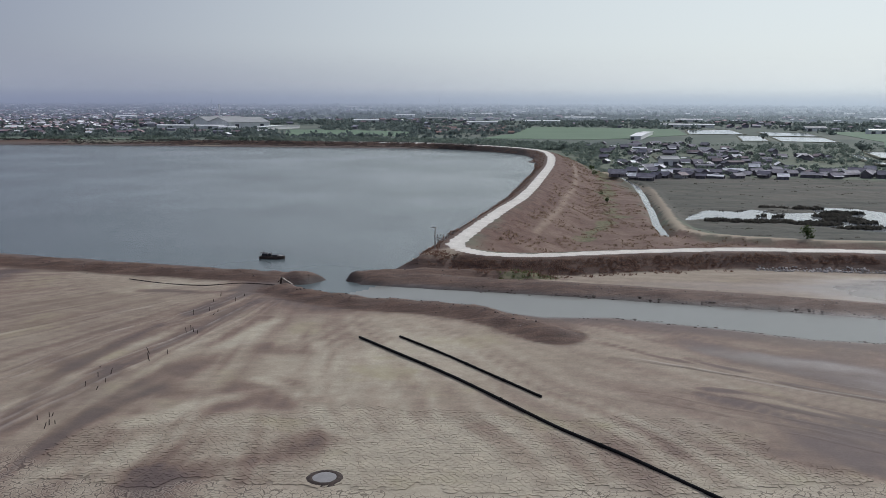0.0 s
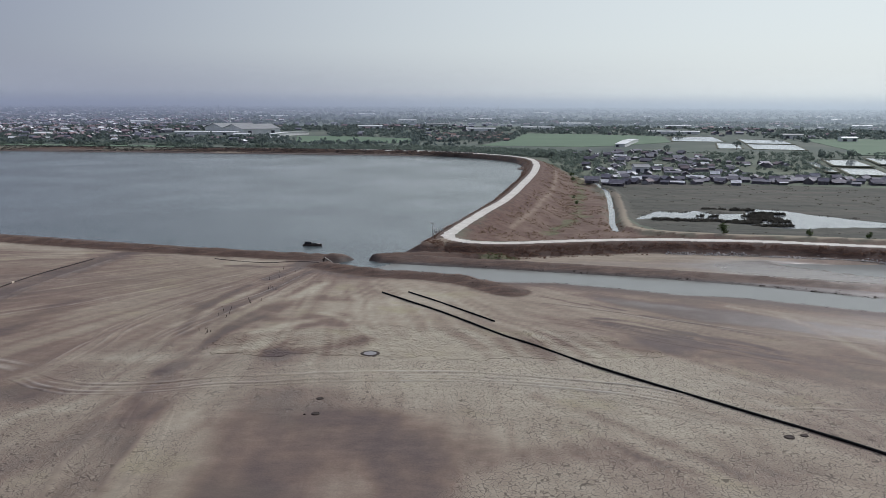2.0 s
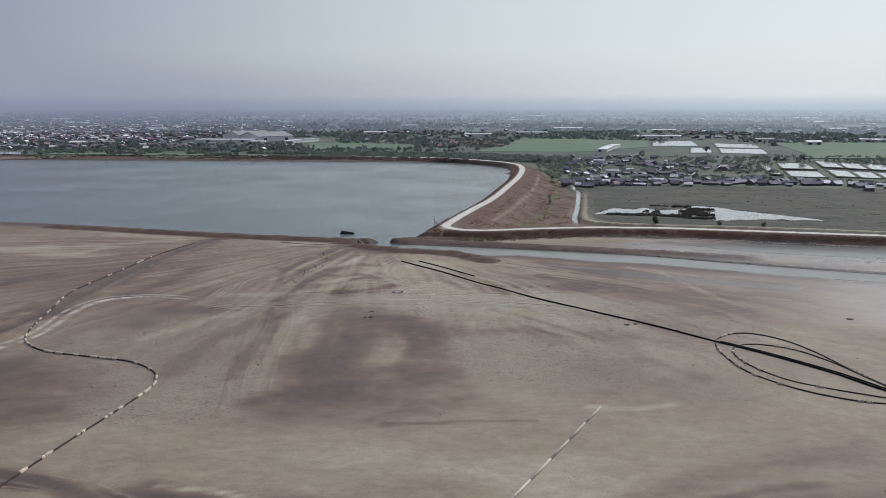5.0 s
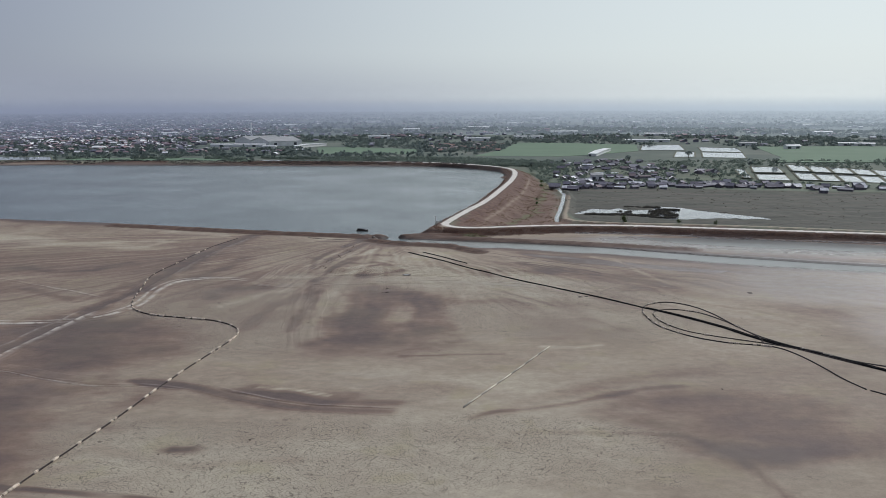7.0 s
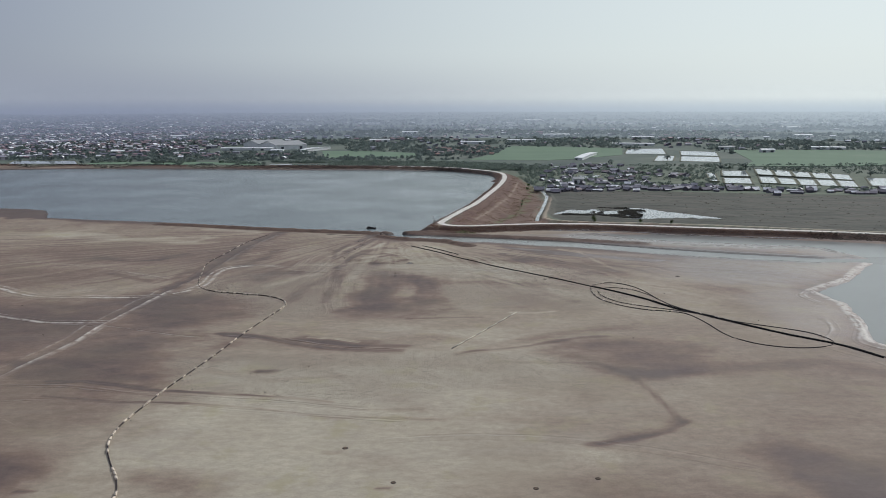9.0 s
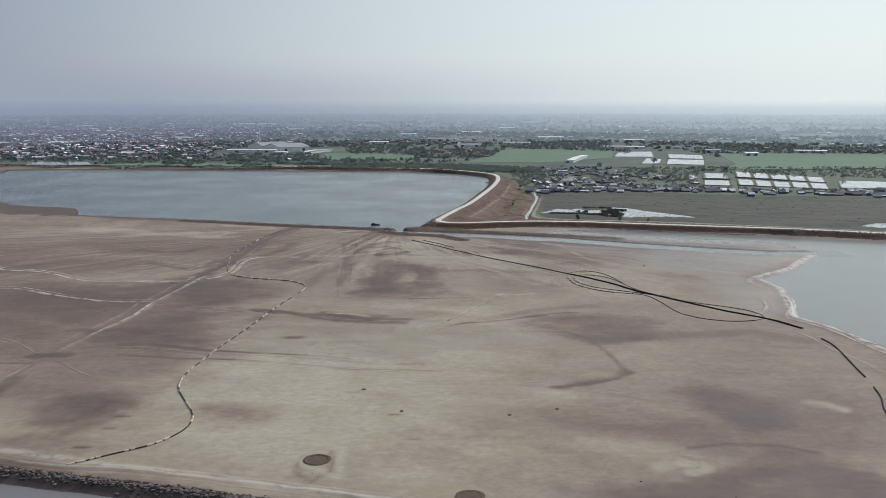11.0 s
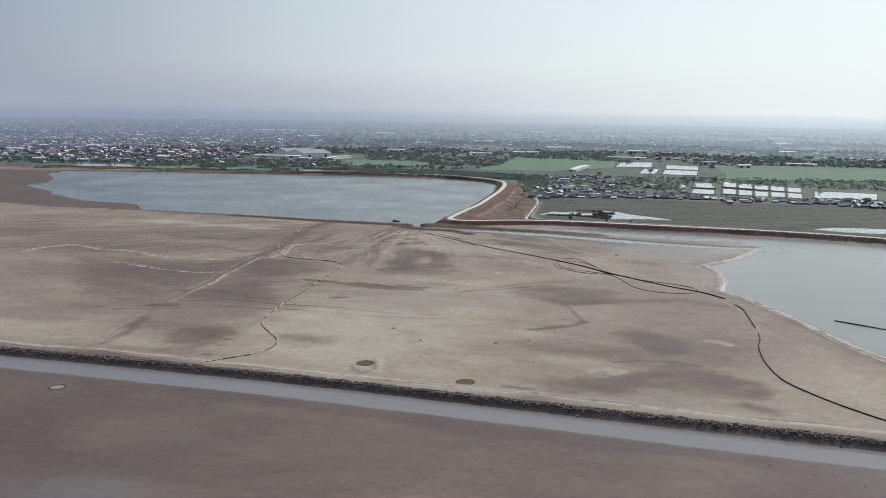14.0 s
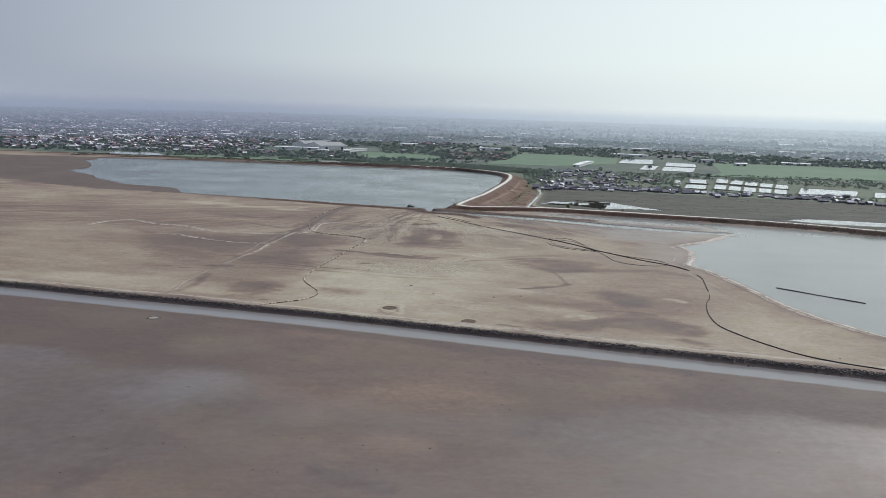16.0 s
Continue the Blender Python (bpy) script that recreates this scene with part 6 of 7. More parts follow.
def tree(x, y, h, r, label, leaf_mat=M_LEAF, foot=0.22):
    """Tapered trunk with limbs, and a crown of small leaf clumps."""
    z = z_at(x, y)
    root = empty("tree", Matrix.Translation((x, y, z)), label=label, category="tree")
    bm = bmesh.new()
    rod(bm, (0, 0, -0.2), (0.1, 0.05, h * 0.5), 0.05 * h, 0.025 * h, 7)
    trunk = part("trunk", bm, M_BARK, root)
    for i in range(5):
        a = i * 1.26 + random.uniform(-0.3, 0.3)
        bm = bmesh.new()
        rod(bm, (0.07, 0.03, h * random.uniform(0.28, 0.48)), (r * 0.6 * math.cos(a), r * 0.6 * math.sin(a), h * random.uniform(0.6, 0.85)), 0.02 * h, 0.008 * h, 5)
        part("limb", bm, M_BARK, trunk)
    v, f = crowns(np.zeros(1), np.zeros(1), np.array([h * foot]), np.array([r]), np.array([h * (1.02 - foot)]), 420, 0.13)
    me = grid_mesh("crown", v, f)
    me.polygons.foreach_set("use_smooth", np.zeros(len(f), bool))
    me.materials.append(leaf_mat)
    ob = new("crown", me)
    ob.parent = root
    return root


tree(74.5, 169.5, 2.8, 1.6, "round green bush beside the bund track", foot=0.0)
tree(96, 166, 1.9, 1.1, "low green bush beside the bund track", foot=0.0)
tree(110, 163, 1.7, 1.0, "low green bush beside the bund track", foot=0.0)
for x, y, h in [(46, 236, 1.5), (48, 258, 1.3), (57, 320, 2.0), (60, 345, 2.2)]:
    tree(x, y, h, h * 0.55, "green bush beside the ditch", foot=0.0)
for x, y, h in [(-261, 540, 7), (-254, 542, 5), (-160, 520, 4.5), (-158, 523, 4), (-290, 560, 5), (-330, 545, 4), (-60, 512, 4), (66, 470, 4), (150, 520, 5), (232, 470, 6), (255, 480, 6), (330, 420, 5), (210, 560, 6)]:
    tree(x, y, h, h * 0.5, "broad green tree behind the lake dike, paled like haze", M_FARLEAF)


# ---------------------------------------------------------------- houses of the village behind the marsh
def house_model(name, w, d, h, rise, over, roof_mat, label, lean_to=False):
    root = empty(name, Matrix.Translation((0, -900, -60)), label=label, category="house")
    bm = bmesh.new()
    box(bm, (w, d, h), pose(0, 0, h / 2))
    g = [bm.verts.new(p) for p in [(-w / 2, -d / 2, h), (-w / 2, d / 2, h), (-w / 2, 0, h + rise), (w / 2, -d / 2, h), (w / 2, d / 2, h), (w / 2, 0, h + rise)]]
    bm.faces.new((g[0], g[2], g[1]))
    bm.faces.new((g[3], g[4], g[5]))
    part("wall", bm, M_WALLS, root)
    bm = bmesh.new()
    t = 0.10
    drop = rise * over / (d / 2)
    for s in (-1, 1):
        q = [(-w / 2 - over, 0, h + rise), (w / 2 + over, 0, h + rise), (w / 2 + over, s * (d / 2 + over), h - drop), (-w / 2 - over, s * (d / 2 + over), h - drop)]
        lo = [bm.verts.new(p) for p in q]
        hi = [bm.verts.new((p[0], p[1], p[2] + t)) for p in q]
        bm.faces.new(lo)
        bm.faces.new(hi[::-1])
        for j in range(4):
            bm.faces.new((lo[j], hi[j], hi[(j + 1) % 4], lo[(j + 1) % 4]))
    bmesh.ops.recalc_face_normals(bm, faces=bm.faces)
    top = part("roof", bm, roof_mat, root)
    bm = bmesh.new()
    box(bm, (w + 2 * over, 0.36, 0.10), pose(0, 0, h + rise + 0.10), 0.02)
    part("ridge_cap", bm, M_ROOFGREY, top)
    bm = bmesh.new()
    box(bm, (0.9, 0.08, 2.0), pose(w * 0.12, -d / 2 - 0.03, 1.0))
    part("door", bm, M_DARKGAP, root)
    for s in (-0.32, 0.36):
        bm = bmesh.new()
        box(bm, (1.1, 0.08, 0.9), pose(w * s, -d / 2 - 0.03, 1.55))
        part("window", bm, M_DARKGAP, root)
    if lean_to:
        bm = bmesh.new()
        box(bm, (w * 0.9, 2.4, 0.10), pose(0, -d / 2 - 1.25, h - 0.65, 12, 0, 0))
        part("porch_roof", bm, roof_mat, root)
        for s in (-0.4, 0.0, 0.4):
            bm = bmesh.new()
            rod(bm, (w * s, -d / 2 - 2.2, -0.3), (w * s, -d / 2 - 2.2, h - 0.85), 0.08, 0.08, 6)
            part("post", bm, M_GREYWOOD, root)
    return root


MODELS = [house_model("house", 8, 6, 2.6, 1.5, 0.6, M_ROOFS, "low village house with a weathered sheet roof", True),
          house_model("house", 6, 5, 2.4, 1.3, 0.5, M_ROOFS, "small village shack with a patched sheet roof"),
          house_model("house", 11, 6.5, 2.7, 1.6, 0.7, M_ROOFS, "long village house with a dull metal roof", True),
          house_model("house", 7, 7, 2.8, 1.9, 0.6, M_ROOFS, "square village house with a dull pitched roof"),
          house_model("house", 14, 5, 2.3, 1.0, 0.4, M_ROOFS, "long low shed with a grey sheet roof")]
RED = [house_model("house", 8, 7, 3.2, 2.2, 0.6, M_REDROOF, "town house with a red tile roof"),
       house_model("house", 11, 8, 3.4, 2.4, 0.6, M_REDROOF, "long town house with a red tile roof")]

spots = []
line = spline([(64, 309), (90, 314), (132, 318), (165, 317), (195, 314), (250, 300), (305, 277), (370, 244)], 1.0)
s = 0.0
while s < len(line) - 1:
    p = line[int(s)]
    spots.append((p.x + random.gauss(0, 1), p.y + random.gauss(0, 3.4) + 4, random.gauss(-8, 24)))
    s += random.uniform(3.2, 6.2)
for n, x0, x1, y0, y1 in [(84, 66, 200, 320, 344), (46, 200, 330, 292, 326), (66, 74, 150, 350, 420), (40, 84, 170, 430, 530), (34, 110, 205, 400, 480)]:
    for _ in range(n):
        x, y = random.uniform(x0, x1), random.uniform(y0, y1)
        if 60 < x < 400 and not (98 < x < 130 and 390 < y < 436) and line_dist(np.array([x]), np.array([y]), DITCH)[0] > 6:
            spots.append((x, y, random.choice((0, 90)) + random.gauss(-6, 16)))
free = []
for x, y, a in spots:
    if all((x - u) ** 2 + (y - v) ** 2 > 12 for u, v, _ in free):
        free.append((x, y, a))
zs = ground_z(free)
for (x, y, a), z in zip(free, zs):
    copy_thing(random.choice(MODELS), pose(x, y, z - 0.10, 0, 0, a) @ Matrix.Diagonal((0.56, 0.54, random.uniform(0.45, 0.68), 1)))["group"] = "houses of the marsh village"
for _ in range(46):
    x, y = random.gauss(18, 22), random.gauss(745, 45)
    if -28 < x < 70 and 665 < y < 850:
        copy_thing(random.choice(RED), pose(x, y, -1.6, 0, 0, random.choice((0, 90)) + random.gauss(0, 10)) @ Matrix.Diagonal((0.55, 0.55, 0.5, 1)))["group"] = "red-roofed houses"
for m in MODELS + RED:
    for o in list(m.children_recursive) + [m]:
        bpy.data.objects.remove(o)


# ---------------------------------------------------------------- factory and warehouses
def gable_hall(name, w, d, h, rise, m, roof_mat, label, bays=1, doors=2):
    """A hall with a ridged roof in one or more bays, set by m; its ridge runs along x."""
    root = empty(name, m, label=label, category="building")
    for i in range(4):
        bm = bmesh.new()
        if i < 2:
            box(bm, (w, 0.3, h), pose(0, (i - 0.5) * (d - 0.3), h / 2))
        else:
            box(bm, (0.3, d - 0.6, h), pose((i - 2.5) * (w - 0.3), 0, h / 2))
        part("wall", bm, M_WHITE, root)
    for b in range(bays):
        y0, y1 = -d / 2 + d * b / bays, -d / 2 + d * (b + 1) / bays
        mid, o = (y0 + y1) / 2, 0.6
        bm = bmesh.new()
        prof = [(y0 - (o if b == 0 else 0), h - 0.05), (mid, h + rise), (y1 + (o if b == bays - 1 else 0), h - 0.05)]
        ends = []
        for x in (-w / 2 - o, w / 2 + o):
            ends.append([bm.verts.new((x, yy, zz)) for yy, zz in prof] + [bm.verts.new((x, yy, zz + 0.25)) for yy, zz in prof[::-1]])
        a, c = ends
        bm.faces.new(a)
        bm.faces.new(c[::-1])
        for j in range(6):
            bm.faces.new((a[j], c[j], c[(j + 1) % 6], a[(j + 1) % 6]))
        bmesh.ops.recalc_face_normals(bm, faces=bm.faces)
        top = part("roof", bm, roof_mat, root)
        bm = bmesh.new()
        box(bm, (w + 2 * o, 0.6, 0.14), pose(0, mid, h + rise + 0.27), 0.03)
        part("ridge_cap", bm, M_ROOFGREY, top)
        bm = bmesh.new()
        for x in (-w / 2 + 0.15, w / 2 - 0.15):
            bm.faces.new([bm.verts.new(p) for p in ((x, y0, h), (x, y1, h), (x, mid, h + rise))])
        part("gable", bm, M_WHITE, root)
    for k in range(doors):
        bm = bmesh.new()
        dw, dh = min(3.6, 0.3 * w), min(3.8, 0.75 * h)
        box(bm, (dw, 0.2, dh), pose(w * (-0.3 + 0.6 * k / max(1, doors - 1)), -d / 2 - 0.06, dh / 2))
        part("door", bm, M_DARKGAP, root)
    return root


G = -1.6
gable_hall("factory", 42, 84, 5.4, 4.2, pose(-208, 822, G, 0, 0, 40), M_ROOFGREY, "large white factory hall with grey ridged roofs", 2, 2)
gable_hall("factory_shed", 62, 7, 2.6, 0.8, pose(-231, 776, G, 0, 0, -4), M_ROOFWHITE, "long low shed with a white metal roof")
gable_hall("factory_shed", 7, 62, 2.6, 0.8, pose(-150, 766, G, 0, 0, -22), M_ROOFWHITE, "long low shed with a white metal roof", 1, 1)
gable_hall("factory_shed", 14, 6, 2.4, 0.8, pose(-188, 738, G, 0, 0, -4), M_ROOFWHITE, "small store with a white metal roof", 1, 1)
gable_hall("warehouse", 7, 88, 2.4, 0.7, pose(146, 628, G, 0, 0, -19), M_ROOFWHITE, "long white-roofed shed among green fields", 1, 1)
gable_hall("warehouse", 52, 8, 2.6, 0.8, pose(244, 858, G, 0, 0, -14), M_ROOFWHITE, "long white-roofed shed behind the fields", 1, 2)
gable_hall("warehouse", 36, 8, 2.6, 0.8, pose(447, 756, G, 0, 0, -20), M_ROOFWHITE, "long white-roofed shed behind the fields", 1, 2)
gable_hall("warehouse", 42, 14, 3, 1, pose(184, 1163, G, 0, 0, 3), M_ROOFWHITE, "large white-roofed warehouse on the plain", 1, 2)
gable_hall("warehouse", 7, 5.5, 3.4, 1.2, pose(97, 366, -3.0, 0, 0, 5), M_ROOFGREY, "two-storey white house among village roofs", 1, 2)
gable_hall("warehouse", 13, 9, 3, 1, pose(-362, 716, G, 0, 0, 10), M_ROOFWHITE, "white hall beside the lake shore town", 1, 2)
for x, y, w, d, a in [(-188, 1937, 70, 26, 2), (420, 1976, 60, 24, 4), (-60, 1300, 40, 18, 10), (60, 1420, 55, 20, -8), (-330, 1600, 80, 24, 5), (-520, 2100, 160, 30, 0), (-700, 1500, 60, 25, 12),
                      (300, 1050, 45, 16, -10), (560, 1100, 40, 18, 6), (-90, 980, 40, 14, 4), (110, 960, 55, 12, -4), (-430, 1150, 45, 20, -12), (700, 1500, 60, 24, 8), (-250, 2500, 110, 34, 3),
                      (150, 1700, 50, 20, 0), (-900, 1900, 90, 28, 6), (-780, 1050, 40, 20, 15), (260, 2300, 70, 30, 0), (-10, 1080, 40, 12, 8), (850, 1900, 80, 30, -5), (-620, 850, 30, 14, 6), (-560, 980, 36, 16, -6),
                      (40, 905, 46, 10, -2), (330, 760, 26, 14, 0), (355, 700, 22, 12, 10), (-480, 640, 24, 10, 5)]:
    gable_hall("warehouse", w * 0.7, d * 0.5, 3.2, 1.0, pose(x, y, G, 0, 0, a), random.choice((M_ROOFWHITE, M_ROOFWHITE, M_ROOFGREY)), "distant metal-roofed warehouse on the hazy plain", 1, 2)

# tall thin masts far off
for x, y, h in [(-13, 2106, 30), (118, 1861, 24), (-590, 2171, 26)]:
    mastr = empty("radio_mast", Matrix.Translation((x, y, G)), label="thin steel lattice mast on the horizon", category="mast")
    for i in range(3):
        a = i * 2.094
        bm = bmesh.new()
        rod(bm, (1.6 * math.cos(a), 1.6 * math.sin(a), 0), (0.3 * math.cos(a), 0.3 * math.sin(a), h), 0.25, 0.15, 5)
        part("leg", bm, M_ROOFGREY, mastr)
    for j in range(12):
        bm = bmesh.new()
        r0, r1 = 1.6 - 1.3 * j / 12, 1.6 - 1.3 * (j + 1) / 12
        for i in range(3):
            a, b = i * 2.094, (i + 1) * 2.094
            rod(bm, (r0 * math.cos(a), r0 * math.sin(a), h * j / 12), (r1 * math.cos(b), r1 * math.sin(b), h * (j + 1) / 12), 0.10, 0.10, 4)
        part("brace", bm, M_ROOFGREY, mastr)
chim = empty("chimney", Matrix.Translation((-296, 1122, G)), label="tall slim white chimney behind the factory", category="chimney")
bm = bmesh.new()
rod(bm, (0, 0, 0), (0, 0, 19), 1.1, 0.8, 12)
part("shaft", bm, M_WHITE, chim)
bm = bmesh.new()
rod(bm, (0, 0, 18.4), (0, 0, 19.2), 1.1, 1.1, 12)
part("cap", bm, M_ROOFGREY, chim)


# ---------------------------------------------------------------- ponds and fields of the plain
def pond(corners, z, name="fish_pond", label="rectangular fish pond with earth banks, painted pale like reflected sky"):
    c = [Vector((x, y, 0)) for x, y in corners]
    mid = sum(c, Vector()) / 4
    root = empty(name, Matrix.Translation((mid.x, mid.y, z)), label=label, category="pond")
    solid("water", [tuple((p - mid) * 0.985 + Vector((0, 0, 0.12))) for p in c], [(0, 1, 2, 3)], M_FISH, root)
    for a, b in zip(c, c[1:] + c[:1]):
        d = (b - a).normalized()
        n = Vector((-d.y, d.x, 0))
        verts = []
        for p in (a - d * 0.6, b + d * 0.6):
            for off, h in ((-1.0, -0.2), (-0.4, 0.28), (0.4, 0.28), (1.0, -0.2)):
                verts.append(tuple(p - mid + n * off + Vector((0, 0, h))))
        solid("bank", verts, [(0, 4, 5, 1), (1, 5, 6, 2), (2, 6, 7, 3), (0, 1, 2, 3), (7, 6, 5, 4)], M_BANK, root)
    return root


# Pale base colour paints in the bright sky's reflection.
M_FISH = water_material("fish_pond_water", (0.34, 0.37, 0.375), 0.05, 0.06)
M_BANK = plain("grassy_pond_bank", (0.13, 0.135, 0.09), 0.9, 0.35, 0.3)
for q in [[(195, 679), (239, 675), (262, 783), (220, 779)], [(199, 567), (218, 569), (240, 645), (224, 652)], [(223, 562), (257, 551), (279, 625), (244, 637)],
          [(248, 650), (283, 638), (303, 712), (268, 730)], [(194, 376), (199, 374), (219, 447), (212, 448)], [(200, 365), (218, 358), (232, 404), (214, 410)], [(215, 416), (234, 410), (249, 462), (231, 468)],
          [(293, 343), (339, 333), (366, 388), (319, 405)], [(352, 330), (420, 315), (440, 365), (378, 384)], [(102, 395), (117, 398), (125, 430), (106, 428)], [(183, 410), (186, 404), (199, 440), (195, 443)], [(-404, 556), (-337, 554), (-360, 600), (-422, 603)], [(-155, 523), (-107, 522), (-114, 548), (-157, 546)]]:
    z = max(ground_z(q)) + 0.15
    pond(q, z)
A, B, C, D = [Vector(p) for p in ((225, 363), (281, 333), (318, 428), (263, 484))]
for i in range(5):
    for j in range(2):
        f = lambda u, v: tuple(A.lerp(B, u).lerp(D.lerp(C, u), v))
        u0, u1, v0, v1 = i / 5 + 0.012, (i + 1) / 5 - 0.012, j / 2 + 0.01, (j + 1) / 2 - 0.01
        q = [f(u0, v0), f(u1, v0), f(u1, v1), f(u0, v1)]
        pond(q, max(ground_z(q)) + 0.15)


def field(outline, label):
    x, y = np.array(outline).T
    verts = [(a, b, G + 0.30) for a, b in outline]
    n = len(verts)
    low = [(a, b, G - 0.6) for a, b in outline]
    faces = [tuple(range(n))] + [(i, i + n, (i + 1) % n + n, (i + 1) % n) for i in range(n)]
    return tagged(solid("rice_field", verts + low, faces, M_FIELD), label, "field", kind="structure")


field([(26, 593), (55, 592), (102, 585), (128, 600), (190, 665), (216, 791), (150, 830), (85, 847), (60, 700)], "flat bright green rice field")
field([(262, 505), (326, 500), (423, 512), (620, 520), (700, 700), (528, 716), (425, 742), (330, 740), (290, 560)], "flat bright green rice field")
field([(-119, 630), (-27, 628), (-29, 709), (-70, 735), (-105, 754), (-139, 749)], "flat bright green rice field")
field([(-330, 535), (-200, 520), (-160, 524), (-165, 560), (-230, 575), (-330, 580)], "rough green pasture behind the dike")


# ---------------------------------------------------------------- the town and the wooded plain
def town(n):
    """Small gabled houses over the plain, thick in the old town and thin further out."""
    x, y = rng.uniform(-1700, 1500, n * 6), 600 + 2900 * rng.uniform(0, 1, n * 6) ** 1.5
    dens = 0.035 + 0.9 * step(-x - 0.12 * y, 60, 320) * step(y, 600, 720) * (1 - 0.75 * step(y, 1300, 1900))
    dens = dens + 0.16 * step(y, 860, 1000) * (vnoise(x, y, 160, 41) > 0.55)
    dens = dens * (0.25 + 1.2 * vnoise(x, y, 120, 42)) * (np.abs(x) < 0.65 * (y + 300))
    bad = np.zeros(x.shape, bool)
    for o in ([(20, 580), (200, 580), (220, 800), (85, 860)], [(240, 488), (700, 500), (700, 720), (425, 750), (300, 750)], [(-145, 590), (240, 590), (240, 700), (-20, 760), (-145, 760)],
              [(-275, 725), (-110, 725), (-130, 885), (-275, 885)], [(180, 540), (310, 540), (310, 800), (180, 800)], [(-340, 515), (-150, 515), (-150, 585), (-340, 585)], [(-430, 545), (-330, 545), (-350, 615), (-430, 615)]):
        bad |= within_poly(x, y, o)
    keep = (rng.uniform(0, 1, x.shape) < dens) & ~bad
    x, y = x[keep][:n], y[keep][:n]
    n = len(x)
    w, d = rng.uniform(4.0, 8.5, n), rng.uniform(3, 5.5, n)
    h, rise = rng.uniform(1.4, 2.3, n) + 1.2 * (rng.uniform(0, 1, n) < 0.15), rng.uniform(0.7, 1.4, n)
    a = rng.choice([0.0, np.pi / 2], n) + rng.normal(0.1, 0.2, n)
    ca, sa = np.cos(a), np.sin(a)

    def corner(u, v, z):
        u, v = u * w / 2, v * d / 2
        return np.stack([x + u * ca - v * sa, y + u * sa + v * ca, G + z], -1)

    wall = np.stack([corner(-1, -1, -0.5 + 0 * h), corner(1, -1, -0.5 + 0 * h), corner(1, 1, -0.5 + 0 * h), corner(-1, 1, -0.5 + 0 * h), corner(-1, -1, h), corner(1, -1, h), corner(1, 1, h), corner(-1, 1, h)], 1)
    roof = np.stack([corner(-1.12, -1.2, h - 0.15), corner(1.12, -1.2, h - 0.15), corner(1.12, 0, h + rise), corner(-1.12, 0, h + rise), corner(1.12, 1.2, h - 0.15), corner(-1.12, 1.2, h - 0.15)], 1)
    wf = np.array([[0, 1, 5, 4], [1, 2, 6, 5], [2, 3, 7, 6], [3, 0, 4, 7]])
    rf = np.array([[0, 1, 2, 3], [3, 2, 4, 5], [0, 3, 5, 5], [1, 4, 2, 2]])
    wfaces = (wf[None] + 8 * np.arange(n)[:, None, None]).reshape(-1, 4)
    rfq = (rf[:2][None] + 6 * np.arange(n)[:, None, None]).reshape(-1, 4)
    stuff("town_walls", (wall.reshape(-1, 3), wfaces), M_TOWNWALL, "crowded pale walls of distant town houses", "houses")
    stuff("town_roofs", (roof.reshape(-1, 3), rfq), M_TOWNROOF, "crowded red and grey roofs of distant town houses", "houses")


town(7000)


def woods(name, n, y0, y1, power, leaves, rmin, rmax, seed, label):
    x, y = rng.uniform(-1, 1, n * 3), y0 + (y1 - y0) * rng.uniform(0, 1, n * 3) ** power
    x = x * (0.62 * (y + 400))
    keep = vnoise(x, y, 90, seed) + 0.25 * (vnoise(x, y, 25, seed + 1) - 0.5) > 0.38
    for o in ([(20, 588), (200, 588), (214, 790), (85, 850), (60, 700)], [(255, 500), (690, 515), (690, 700), (425, 740), (330, 735)], [(-135, 632), (-27, 632), (-29, 709), (-70, 735), (-135, 745)],
              [(-275, 725), (-110, 725), (-130, 885), (-275, 885)], [(190, 340), (440, 300), (450, 480), (225, 490)], [(98, 390), (120, 392), (130, 435), (103, 434)], [(190, 550), (310, 550), (310, 790), (190, 790)], [(-330, 525), (-165, 518), (-165, 560), (-230, 575), (-330, 580)], [(-430, 550), (-330, 550), (-350, 610), (-430, 610)], [(-160, 518), (-100, 518), (-100, 552), (-160, 552)]):
        keep &= ~within_poly(x, y, o)
    x, y = x[keep][:n], y[keep][:n]
    r = rng.uniform(rmin, rmax, len(x))
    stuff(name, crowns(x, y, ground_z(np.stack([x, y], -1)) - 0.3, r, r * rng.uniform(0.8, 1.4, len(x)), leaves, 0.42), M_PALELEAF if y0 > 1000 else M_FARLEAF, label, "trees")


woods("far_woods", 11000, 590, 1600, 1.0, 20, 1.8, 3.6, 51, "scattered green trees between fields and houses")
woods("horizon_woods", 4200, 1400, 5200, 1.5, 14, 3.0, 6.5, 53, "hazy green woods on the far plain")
# thicket behind the far dike, and trees among the village roofs
x, y = scatter(9000, -330, 90, 470, 625)
dd = line_dist(x, y, DIKE_F)
keep = (dd > 8) & (dd < 90) & ~within_poly(x, y, BASIN) & (vnoise(x, y, 22, 61) > 0.18 + 0.45 * (x < -130)) & ~within_poly(x, y, [(-160, 515), (-100, 515), (-100, 555), (-160, 555)])
x, y = x[keep][:3000], y[keep][:3000]
r = rng.uniform(1.2, 2.6, len(x))
stuff("shore_thicket", crowns(x, y, ground_z(np.stack([x, y], -1)) - 0.3, r, r * 1.2, 30, 0.34), M_HAZELEAF, "dense green thicket behind the far dike", "trees")
x, y = scatter(6500, 62, 430, 300, 520)
keep = (vnoise(x, y, 20, 63) > 0.36) & (y > 326 - 0.28 * np.maximum(x - 200, 0)) & ~within_poly(x, y, [(190, 350), (290, 325), (440, 300), (450, 390), (320, 440), (230, 480)])
x, y = x[keep][:1300], y[keep][:1300]
